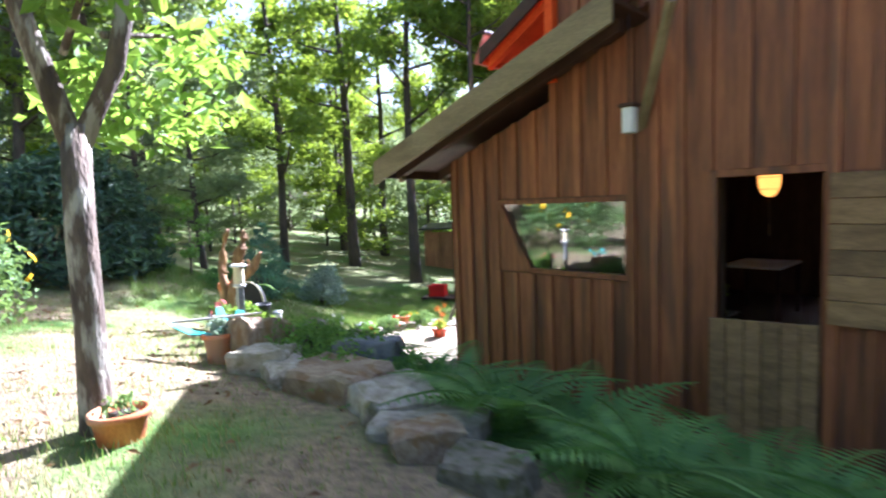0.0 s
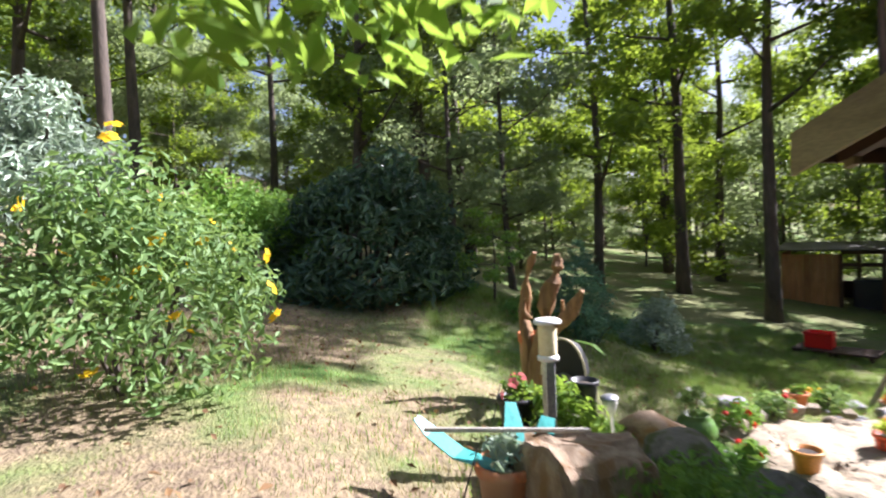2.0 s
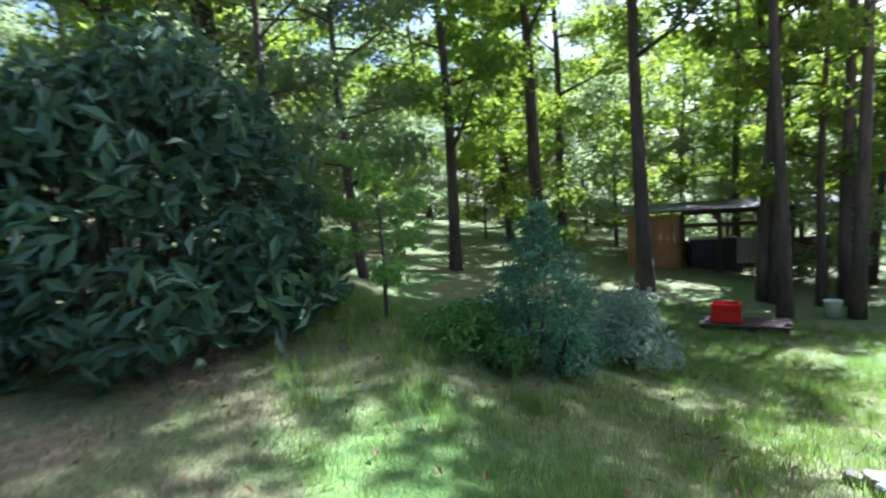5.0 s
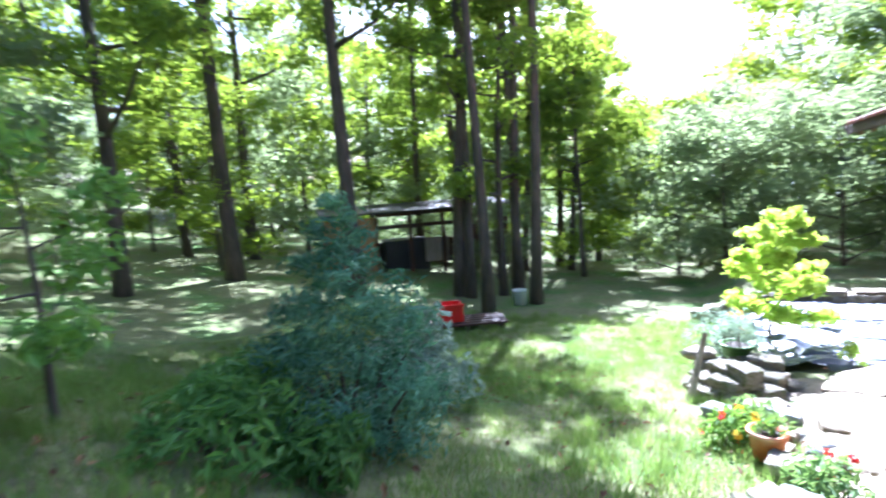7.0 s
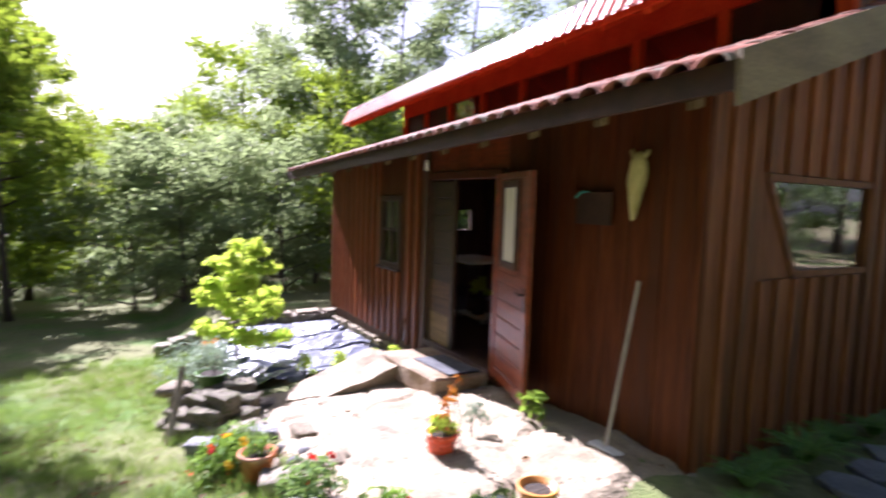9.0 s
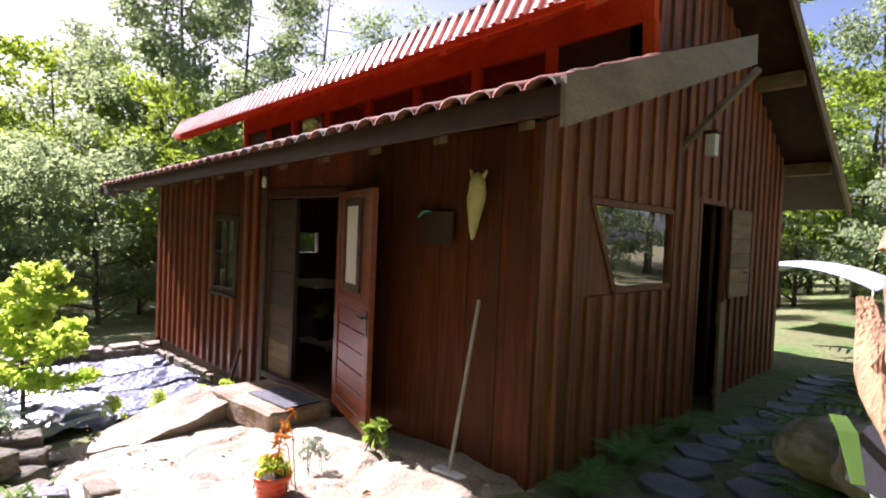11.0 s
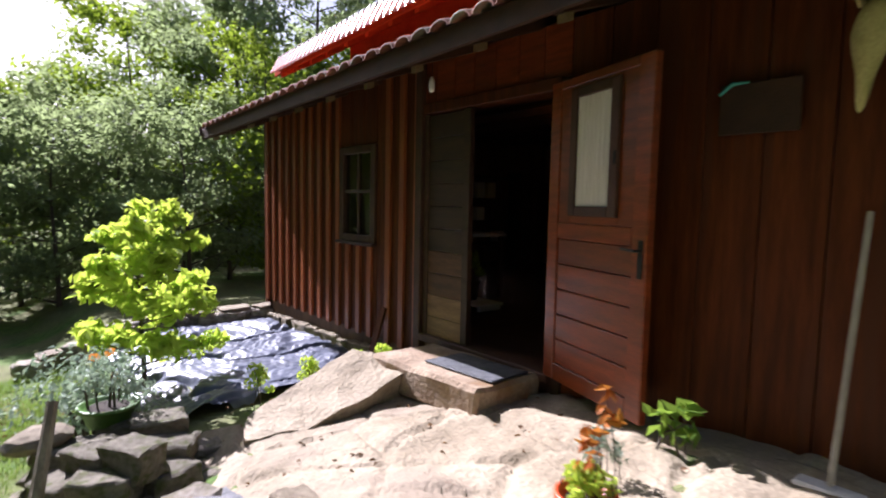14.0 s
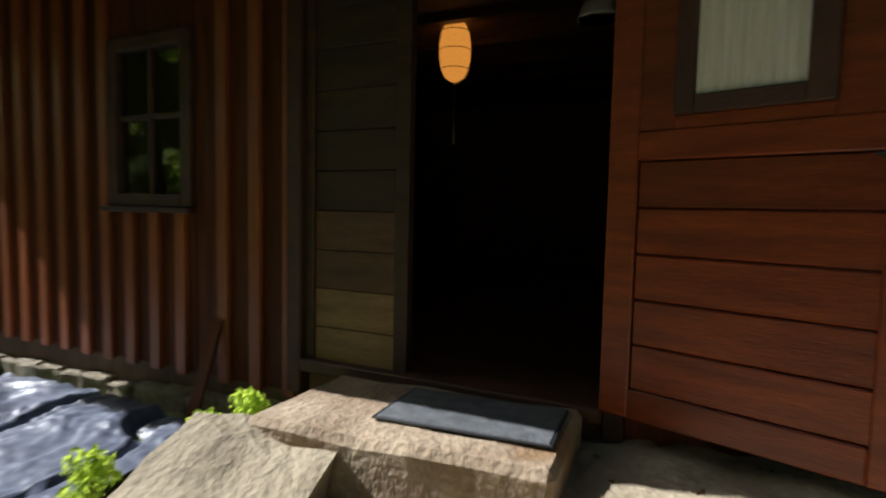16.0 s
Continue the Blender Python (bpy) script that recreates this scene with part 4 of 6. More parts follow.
bi = np.arange(n1 * n2).reshape(n1, n2)
bf = np.stack([bi[:-1, :-1], bi[1:, :-1], bi[1:, 1:], bi[:-1, 1:]], -1).reshape(-1, 4)
tagged(mesh_ob("pavement", bv, bf.tolist(), M_PALEROCK, smooth=True), "uneven pale bedrock terrace with cracks, bright in the sun", "terrace", kind="structure")

# loose stones round the terrace's lawn side
rr = random.Random(5)
for i in range(28):
    x, y = -2.5 + rr.gauss(0, 0.2), 0.4 + rr.random() * 3.0
    s = rr.uniform(0.05, 0.15)
    rock(x, y, gz(x, y) + s * 0.2, s, s * rr.uniform(0.6, 1), s * 0.6, (M_PALEROCK, M_ROCK, M_SLATE)[i % 3], "small loose stone on the edge of the rock terrace", rr.uniform(0, 360), pool=BLOCKS if i % 2 else SMALL, k=i, group="loose stones")

# stones under the boarded wall, and the low far wall of flat stones
for i in range(15):
    y = 4.15 + i * 0.265
    s = rr.uniform(0.10, 0.15)
    rock(0.0 + rr.uniform(-0.03, 0.02), y, gz(-0.1, y) + 0.03, s * 0.6, s * 0.95, s * rr.uniform(0.7, 1.1), M_PALEROCK, "rough pale foundation stone under the boarded wall", rr.uniform(-15, 15), pool=BLOCKS, k=i, group="foundation stones")
for i in range(12):
    x = -2.9 + i * 0.26
    rock(x, 7.95 + 0.05 * math.sin(i * 2) - 0.12 * (x + 1) * 0.3, gz(x, 7.9) + 0.08, 0.19, 0.15, 0.12, M_ROCK, "flat stone in the low dry wall behind the sheet", rr.uniform(-20, 20), pool=BLOCKS, k=i, group="stones of the low wall")
    if i % 2:
        rock(x + 0.1, 7.97, gz(x, 7.9) + 0.20, 0.22, 0.15, 0.05, M_PALEROCK, "flat capstone on the low dry wall", rr.uniform(-20, 20), pool=BLOCKS, k=i + 1, group="capstones of the low wall")
# dark low wall by the stake
for i in range(12):
    x, y = -2.95 + (i % 4) * 0.16 + rr.uniform(-0.03, 0.03), 2.95 + (i // 4) * 0.22
    rock(x, y, gz(x, y) + 0.07 + 0.10 * (i % 3), 0.14, 0.12, 0.09, M_MOSSROCK, "mossy dark stone of the low retaining wall", rr.uniform(0, 360), pool=BLOCKS, k=i, group="stones of the retaining wall")
rock(-3.05, 3.5, gz(-3.05, 3.5) + 0.42, 0.20, 0.15, 0.08, M_PALEROCK, "white flat stone lying on the low wall", 30, pool=SMALL, k=2)
for i in range(3):
    rock(-3.05 + 0.04 * i, 3.5, gz(-3.05, 3.5) + 0.06 + 0.12 * i, 0.17, 0.15, 0.08, M_MOSSROCK, "mossy dark stone of the low retaining wall", 50 * i, pool=SMALL, k=i, group="stones of the retaining wall")

# flagstone path along the gable
flags = thing("flagstone_path", pose(0, 0, 0), "path of grey irregular flagstones along the gable wall", "path", kind="structure")
for i in range(26):
    x = 0.9 + (i // 2) * 0.43 + rr.uniform(-0.05, 0.05)
    y = -0.62 - (i % 2) * 0.5 + rr.uniform(-0.06, 0.06) - 0.02 * x
    bm = bmesh.new()
    k = rr.randint(5, 7)
    ringp = [(math.cos(2 * math.pi * j / k + rr.uniform(-0.2, 0.2)) * rr.uniform(0.18, 0.25), math.sin(2 * math.pi * j / k) * rr.uniform(0.19, 0.26)) for j in range(k)]
    f = bm.faces.new([bm.verts.new((px_, py_, 0)) for px_, py_ in ringp])
    ex = bmesh.ops.extrude_face_region(bm, geom=[f])
    bmesh.ops.translate(bm, verts=[v for v in ex["geom"] if isinstance(v, bmesh.types.BMVert)], vec=(0, 0, 0.05))
    bmesh.ops.bevel(bm, geom=bm.edges[:], offset=0.008, segments=1, affect="EDGES")
    o = part("flagstone", bm, M_SLATE, flags)
    o.matrix_world = pose(x, y, gz(x, y) - 0.012, rr.uniform(-2, 2), rr.uniform(-2, 2), rr.uniform(0, 60))

# dark plastic sheet spread over the bed, wrinkled and glossy
M_SHEET = mat("black_plastic_sheet", (0.14, 0.155, 0.205), (0.075, 0.085, 0.12), 3.0, 0.40, 0.3, (1, 1, 1), 14, spec=0.4)
tn = 150
tu, tvv = np.meshgrid(np.linspace(0, 1, tn), np.linspace(0, 1, tn), indexing="ij")
c00, c10, c11, c01 = np.array((-2.35, 4.1)), np.array((-0.16, 4.35)), np.array((-0.14, 7.75)), np.array((-2.2, 7.75))
txy = c00 * ((1 - tu) * (1 - tvv))[..., None] + c10 * (tu * (1 - tvv))[..., None] + c11 * (tu * tvv)[..., None] + c01 * ((1 - tu) * tvv)[..., None]
shv = []
for X, Y in txy.reshape(-1, 2):
    p = Vector((X, Y, 0))
    q = p + noise.noise_vector(p * 1.5) * 0.5
    ridge = abs(noise.noise(Vector((q.x * 1.1 + q.y * 0.5, q.y * 3.0, 7)))) * 0.07 + abs(noise.noise(Vector((q.x * 5 + q.y * 3, q.y * 7 - q.x * 3, 1)) * 1.5)) * 0.028 + abs(noise.noise(Vector((q.x * 7, q.y * 12, 3)))) * 0.012
    dent = max(0, 0.06 - abs(noise.noise(Vector((q.x * 0.5, q.y * 1.5, 4))))) * 1.6
    shv.append((X, Y, gz(X, Y) + 0.06 + ridge - dent + 0.008 * noise.noise(p * 17)))
ti = np.arange(tn * tn).reshape(tn, tn)
tf = np.stack([ti[:-1, :-1], ti[1:, :-1], ti[1:, 1:], ti[:-1, 1:]], -1).reshape(-1, 4)
tagged(mesh_ob("plastic_sheet", shv, tf.tolist(), M_SHEET, smooth=True), "wrinkled dark plastic ground sheet glaring in the sun beside the wall", "ground sheet")

# ---------------------------------------------------------------- plants
def tree(name, seed, h, r0, crown_from, spread, n, leaf, lmat, bark, label, category="tree", lean=0.0, shell=0.35, limbs=7, open_=1.0, seg=8, split=False):
    """Tapered trunk, forking limbs, and clumps of leaves round the limbs' ends."""
    rg = random.Random(seed)
    rn = np.random.default_rng(seed)
    root = thing(name, pose(0, 0, 0), label, category)
    bm = bmesh.new()
    pts, rad = [], []
    for i in range(9):
        t = i / 8
        pts.append((lean * t * h + 0.02 * h * math.sin(t * 5 + seed) * t, 0.015 * h * math.sin(t * 4 + seed * 2) * t, -0.3 + t * (h * 0.92 + 0.3)))
        rad.append(r0 * (1.25 if i == 0 else 1) * (1 - 0.85 * t))
    tube(bm, pts, rad, seg)
    blobs = []
    for k in range(limbs):
        t = crown_from / h + (0.95 - crown_from / h) * (k + rg.random() * 0.6) / limbs
        t = min(t, 0.97)
        f = t * 8
        i0 = min(int(f), 7)
        base = Vector(pts[i0]).lerp(Vector(pts[i0 + 1]), f - i0)
        a = k * 2.4 + rg.uniform(-0.5, 0.5)
        reach = spread * (1.15 - 0.75 * abs(t - 0.55)) * rg.uniform(0.6, 1.1)
        tip = base + Vector((math.cos(a) * reach, math.sin(a) * reach, reach * rg.uniform(0.1, 0.55)))
        mid = base.lerp(tip, 0.5) + Vector((0, 0, -0.06 * reach))
        rb = r0 * (1 - 0.85 * t) * 0.55
        if split:
            part("limb", tube(bmesh.new(), [base, mid, tip], [rb, rb * 0.6, rb * 0.15], 5), bark, root)
        else:
            tube(bm, [base, mid, tip], [rb, rb * 0.6, rb * 0.15], 5)
        for q in (0.55, 0.85, 1.05):
            c = base.lerp(tip, q) + Vector((rg.gauss(0, 0.15), rg.gauss(0, 0.15), rg.gauss(0.1, 0.15))) * reach * 0.5
            s = spread * rg.uniform(0.24, 0.42) * open_
            blobs.append(((c.x, c.y, c.z), (s, s, s * rg.uniform(0.5, 0.75))))
    top = Vector(pts[-1])
    blobs.append((tuple(top), (spread * 0.3, spread * 0.3, spread * 0.35)))
    part("trunk", bm, bark, root, smooth=True)
    c, d = blob_points(rn, blobs, n, shell)
    nrm = d * 0.6 + rn.normal(size=d.shape) * 0.7 + np.array((0, 0, 0.4))
    ln = leaf * rn.uniform(0.6, 1.3, n)
    leaves_mesh("crown", c, nrm, ln, ln * 0.55, lmat, root, rng=rn)
    return root


def bush(name, seed, blobs, n, leaf, lmat, label, category="shrub", at=(0, 0, 0), aspect=0.4, stems=7, up=0.3, shell=0.5, bark=None, group=""):
    rg = random.Random(seed)
    rn = np.random.default_rng(seed)
    root = thing(name, pose(*at), label, category, group)
    for k in range(stems):
        b = blobs[k % len(blobs)]
        thin = min(1.0, max(0.12, b[1][0] / 0.3))
        tip = Vector(b[0]) + Vector((rg.gauss(0, 0.2), rg.gauss(0, 0.2), rg.gauss(0, 0.2))) * b[1][0]
        base = Vector((b[0][0] * 0.25 + rg.gauss(0, 0.06), b[0][1] * 0.25 + rg.gauss(0, 0.06), -0.1))
        part("stem", tube(bmesh.new(), [base, base.lerp(tip, 0.5) + Vector((0, 0, 0.1)), tip], [0.025 * thin, 0.018 * thin, 0.006 * thin], 5), bark or M_FARBARK, root)
    c, d = blob_points(rn, blobs, n, shell)
    nrm = d * 0.7 + rn.normal(size=d.shape) * 0.6 + np.array((0, 0, up))
    ln = leaf * rn.uniform(0.6, 1.3, n)
    leaves_mesh("foliage", c, nrm, ln, ln * aspect, lmat, root, rng=rn)
    return root


def lumps(seed, n, rx, ry, h, s):
    """Clumps over a dome, for a bush with an uneven outline."""
    rg = random.Random(seed)
    out = []
    for i in range(n):
        a, t = i * 2.4, (i + 0.5) / n
        rad = math.sqrt(t)
        z = h * (0.30 + 0.62 * (1 - t) ** 0.8 * rg.uniform(0.7, 1.1))
        k = s * rg.uniform(0.7, 1.25)
        out.append(((math.cos(a) * rad * (rx - k * 0.6), math.sin(a) * rad * (ry - k * 0.6), z), (k, k, k * 0.85)))
    return out


def flowers(root, seed, blobs, n, size, pmat, petals=5, label=""):
    """Open flowers on a bush's skin: five petals each."""
    rn = np.random.default_rng(seed)
    c, d = blob_points(rn, blobs, n, 1.0)
    cs, ns = [], []
    for p, q in zip(c, d):
        q = q / np.linalg.norm(q)
        a = np.cross(q, (0.3, 0.5, 0.8))
        a /= np.linalg.norm(a)
        b = np.cross(q, a)
        for k in range(petals):
            t = 2 * math.pi * k / petals
            e = a * math.cos(t) + b * math.sin(t)
            cs.append(p + q * size * 0.3 + e * size * 0.32)
            ns.append(q + e * 0.4)
    o = leaves_mesh("blossom", cs, ns, [size * 0.62] * len(cs), [size * 0.6] * len(cs), pmat, root, 0.05, rn)
    if label:
        o["label"] = label


# the young tree in the lawn by which the walk begins
fruit = thing("young_tree", pose(1.71, -4.17, 1.0), "young tree with lichened bark and bright sunlit leaves, on the lawn", "tree")
bm = bmesh.new()
tube(bm, [(0, 0, -0.15), (-0.02, 0.0, 0.1), (0.0, 0.01, 0.7), (0.03, 0.0, 1.15), (0.0, 0.02, 1.62)], [0.10, 0.078, 0.066, 0.062, 0.066], 16)
tube(bm, [(0.0, 0.02, 1.5), (-0.05, -0.12, 2.05), (-0.12, -0.3, 2.9), (-0.15, -0.45, 3.8)], [0.058, 0.048, 0.04, 0.02], 12)
tube(bm, [(0.0, 0.02, 1.5), (0.03, 0.2, 1.9), (0.06, 0.36, 2.6), (0.05, 0.5, 3.6)], [0.055, 0.045, 0.036, 0.02], 12)
for v in bm.verts:
    v.co += noise.noise_vector(v.co * 9) * 0.008
rg = random.Random(11)
fb = []
for k in range(15):
    a = k * 2.4
    z = 1.85 + 0.11 * k
    base = Vector((0.02, 0.25 * math.sin(a), z + 0.1))
    reach = rg.uniform(0.6, 1.35)
    tip = base + Vector((math.cos(a) * reach - 0.15, math.sin(a) * reach + 0.1, rg.uniform(-0.1, 0.5)))
    if tip.z < 1.75:
        tip.z = 1.75
    tube(bm, [base, base.lerp(tip, 0.5) + Vector((0, 0, 0.12)), tip], [0.02, 0.012, 0.004], 6)
    for q in (0.5, 0.8, 1.05):
        c = base.lerp(tip, q)
        fb.append(((c.x, c.y, max(c.z + 0.05, 1.72)), (0.34, 0.34, 0.2)))
for v in fb[:]:
    if v[0][2] > 2.6:
        fb.append(((v[0][0] * 1.1, v[0][1] * 1.1, v[0][2] + 0.5), (0.4, 0.4, 0.3)))
part("trunk", bm, M_BARK, fruit, smooth=True)
fb += [((-0.65, 0.37, 1.72), (0.45, 0.45, 0.22)), ((-0.8, 0.77, 1.82), (0.42, 0.42, 0.24)), ((-0.4, 0.67, 1.9), (0.42, 0.42, 0.25)), ((-1.0, 0.3, 1.85), (0.4, 0.4, 0.25)), ((-0.3, 0.2, 1.95), (0.4, 0.4, 0.25))]
rn = np.random.default_rng(12)
c, d = blob_points(rn, fb, 5200, 0.3)
keep = c[:, 2] > 1.45
c, d = c[keep], d[keep]
ln = rn.uniform(0.075, 0.14, len(c))
leaves_mesh("crown", c, rn.normal(size=c.shape) * 0.7 + np.array((0, 0, 0.6)), ln, ln * 0.62, L_FRUIT, fruit, rng=rn)

# flowering shrub, rhododendron and their neighbours
hb = lumps(2, 17, 1.15, 1.05, 1.45, 0.42)
hy = bush("flowering_shrub", 2, hb, 6200, 0.085, L_HYPER, "rounded green shrub with large yellow flowers on the lawn", at=(-1.75, -5.05, gz(-1.75, -5.05) - 0.05), aspect=0.45, up=0.5)
flowers(hy, 3, hb, 34, 0.11, P_YELLOW, label="open yellow flowers")
rb = lumps(4, 30, 1.45, 1.6, 2.35, 0.42) + [((1.3 * math.cos(k * 0.7), 1.3 * math.sin(k * 0.7), 0.45), (0.5, 0.5, 0.45)) for k in range(9)]
rh = bush("rhododendron", 4, rb, 8200, 0.19, L_RHODO, "large dark rhododendron bush with leathery leaves, in shade", at=(-6.35, -3.15, gz(-6.35, -3.15) - 0.1), aspect=0.34, stems=14)
sb = lumps(6, 26, 1.7, 1.75, 1.65, 0.45)
bush("garden_shrub", 6, sb, 7200, 0.13, L_SHRUB, "light green spreading shrub beside the rhododendron", at=(-7.0, -5.35, gz(-7.0, -5.35) - 0.15), aspect=0.45)
pb = lumps(8, 16, 1.0, 1.0, 2.3, 0.5)
bush("silver_shrub", 8, pb, 4600, 0.14, L_PALE, "tall pale silvery shrub behind the yellow-flowered one", at=(-4.3, -6.9, gz(-4.3, -6.9) - 0.1), aspect=0.35)

# soft conifer, white-leaved bush and sapling on the lawn
cbm = []
rgc = random.Random(21)
for i in range(46):
    t = i / 45
    a, rad = i * 2.4, (0.62 * (1 - t) ** 0.75 + 0.03) * rgc.uniform(0.55, 1.15)
    k = 0.07 + 0.13 * (1 - t)
    cbm.append(((math.cos(a) * rad * 0.8, math.sin(a) * rad * 0.8, 0.14 + 1.25 * t + rgc.uniform(-0.05, 0.05)), (k * 1.3, k * 1.3, k * 0.8)))
bush("soft_conifer", 21, cbm, 7600, 0.075, L_CONIF, "soft blue-green young conifer on the shaded lawn", "conifer", at=(-4.85, -0.25, gz(-4.85, -0.25) - 0.05), aspect=0.2, up=0.1, shell=0.2, stems=20)
wb = lumps(23, 9, 0.5, 0.5, 0.75, 0.26)
wbush = bush("pale_flowering_bush", 23, wb, 1500, 0.10, L_PALE, "small bush with pale blue-white leaves in the lawn", at=(-5.25, 1.2, gz(-5.25, 1.2) - 0.03), aspect=0.4)
sap = tree("sapling", 31, 1.35, 0.028, 0.5, 0.55, 900, 0.075, L_SHRUB, M_FARBARK, "thin sapling with a sparse crown on the lawn", limbs=6, open_=0.9, split=True)
sap.matrix_world = pose(-5.75, -1.25, gz(-5.75, -1.25))
maple = tree("small_maple", 33, 1.8, 0.03, 0.55, 0.55, 3600, 0.11, L_MAPLE, M_FARBARK, "small bright yellow-green leafy tree by the ground sheet, in full sun", limbs=17, open_=1.0, shell=0.1, split=True)
maple.matrix_world = pose(-2.2, 5.2, gz(-2.2, 5.2))
ob_ = bush("trailing_bush", 35, lumps(35, 8, 0.5, 0.4, 0.75, 0.24), 1300, 0.055, L_PALE, "pale airy bush at the foot of the small maple", at=(-2.72, 4.15, gz(-2.72, 4.15)), aspect=0.45)

for i, (x, y, r_, h_, lm) in enumerate(((-4.95, -1.05, 0.42, 0.26, L_FERN), (-5.3, -0.65, 0.34, 0.34, L_FERN), (-4.6, -0.85, 0.26, 0.24, L_FERN), (-6.1, -1.75, 0.34, 0.22, L_FERN))):
    bush("undergrowth", 130 + i, lumps(130 + i, 8, r_, r_, h_, r_ * 0.4), 620, 0.09, lm, "low straggly green undergrowth on the shaded lawn", "plant", at=(x, y, gz(x, y)), aspect=0.3, stems=6, up=0.6)

# ferns
def fern(seed, at, size):
    rg = random.Random(seed)
    root = thing("fern", pose(*at, 0, 0, rg.uniform(0, 360)), "arching dark green fern in the shade of the gable", "fern", "ferns by the house")
    for k in range(9):
        a = k * 2 * math.pi / 9 + rg.uniform(-0.25, 0.25)
        L = size * rg.uniform(0.75, 1.1)
        pts, ls, ns, cs, ws = [], [], [], [], []
        for j in range(25):
            t = j / 24
            rad = L * (0.12 * t + 0.75 * t * t * 0.9)
            z = L * (1.05 * t - 0.62 * t * t * 1.05)
            p = Vector((math.cos(a) * rad, math.sin(a) * rad, z))
            pts.append(p)
        verts, faces = [], []
        side = Vector((-math.sin(a), math.cos(a), 0))
        for j in range(3, 24):
            t = j / 24
            w = L * 0.21 * math.sin(math.pi * (0.12 + 0.86 * t)) ** 0.8
            fw = (pts[j] - pts[j - 1]).normalized()
            for s in (-1, 1):
                b = pts[j]
                tip = b + side * s * w + fw * w * 0.35 - Vector((0, 0, w * 0.18))
                m1 = b.lerp(tip, 0.45) + fw * w * 0.10
                m2 = b.lerp(tip, 0.45) - fw * w * 0.10
                i0 = len(verts)
                verts += [tuple(b), tuple(m1), tuple(tip), tuple(m2)]
                faces.append((i0, i0 + 1, i0 + 2, i0 + 3))
        bm = bmesh.new()
        tube(bm, pts[::3], [0.006] * 8 + [0.002], 3, False)
        stem_ = len(verts)
        for v in bm.verts:
            v.index = -1
        bm.verts.index_update()
        verts += [tuple(v.co) for v in bm.verts]
        faces += [tuple(v.index + stem_ for v in f.verts) for f in bm.faces]
        bm.free()
        mesh_ob("frond", verts, faces, L_FERN, root)
    return root


protos = [fern(40 + i, (2.6 + i * 0.5, -2.1, gz(2.6 + i * 0.5, -2.1) - 0.02), 0.62 + 0.08 * i) for i in range(3)]
rf = random.Random(9)
for i in range(26):
    x, y = 0.75 + (i % 13) * 0.33 + rf.uniform(-0.12, 0.12), (-1.7 if i < 13 else -2.25) + rf.uniform(-0.2, 0.2)
    s = rf.uniform(0.95, 1.5)
    copy_thing(protos[i % 3], pose(x, y, gz(x, y) - 0.02, rf.uniform(-8, 8), rf.uniform(-8, 8), rf.uniform(0, 360)) @ Matrix.Diagonal((s, s, s, 1)))
for x, y, s in ((3.75, -2.5, 1.1), (4.2, -2.35, 1.2), (4.5, -2.1, 1.1), (4.8, -1.8, 1.1), (2.75, -2.3, 0.8), (0.25, -0.3, 0.55), (0.55, -0.25, 0.5), (1.0, -0.28, 0.7), (1.55, -0.25, 0.6), (2.1, -0.27, 0.55), (-0.1, -0.55, 0.45)):
    copy_thing(protos[1], pose(x, y, gz(x, y) - 0.02, 0, 0, x * 200) @ Matrix.Diagonal((s, s, s, 1)))

# low plants of the raised bed
for i, (x, y, r_, h_, lm, ll) in enumerate(((0.75, -2.45, 0.42, 0.34, L_SHRUB, "mound of feathery green plants in the raised bed"), (1.25, -2.4, 0.42, 0.32, L_SHRUB, "mound of feathery green plants in the raised bed"), (1.75, -2.25, 0.36, 0.3, L_FERN, "low green plant mound in the raised bed"),
                                            (0.3, -2.25, 0.32, 0.32, L_SHRUB, "low green plant mound in the raised bed"), (-0.6, -2.45, 0.3, 0.42, L_FRUIT, "bright leafy plants round the lamp post"), (-0.2, -2.45, 0.22, 0.26, L_FRUIT, "bright leafy plants round the lamp post"),
                                            (-1.9, -1.5, 0.34, 0.35, L_SHRUB, "leafy garden plants in the rockery"), (-0.75, -1.25, 0.26, 0.3, L_SHRUB, "leafy garden plants in the rockery"), (-2.2, 0.15, 0.24, 0.24, L_SHRUB, "leafy plants with red flowers by the terrace"),
                                            (-2.85, 1.55, 0.26, 0.22, L_SHRUB, "leafy plants with red and orange flowers by the terrace"), (-2.45, 0.75, 0.24, 0.22, L_HYPER, "leafy plants with red flowers by the terrace"), (-1.5, -0.75, 0.26, 0.3, L_FERN, "leafy garden plants in the rockery"),
                                            (-2.7, 1.75, 0.26, 0.26, L_HYPER, "low herbs among stones by the terrace"), (-2.55, 3.6, 0.26, 0.3, L_MAPLE, "bright low herbs by the wall of stones"), (0.0, -1.45, 0.32, 0.3, L_FERN, "leafy garden plants in the rockery"))):
    b = lumps(50 + i, 8, r_, r_, h_, r_ * 0.45)
    o = bush("bed_plant", 50 + i, b, 900 if r_ > 0.27 else 380, 0.055 if i < 4 else 0.07, lm, ll, "plant", at=(x, y, gz(x, y) + (0.10 if i < 4 else 0.0)), aspect=0.4, stems=5)
    if i in (8, 9, 10):
        flowers(o, 60 + i, b, 7, 0.06, P_RED, label="red flowers")
    if i == 9:
        flowers(o, 70 + i, b, 4, 0.07, P_YELLOW, label="orange flowers")
    if i in (6, 11):
        flowers(o, 80 + i, b, 6, 0.05, P_WHITE, label="small pale flowers")
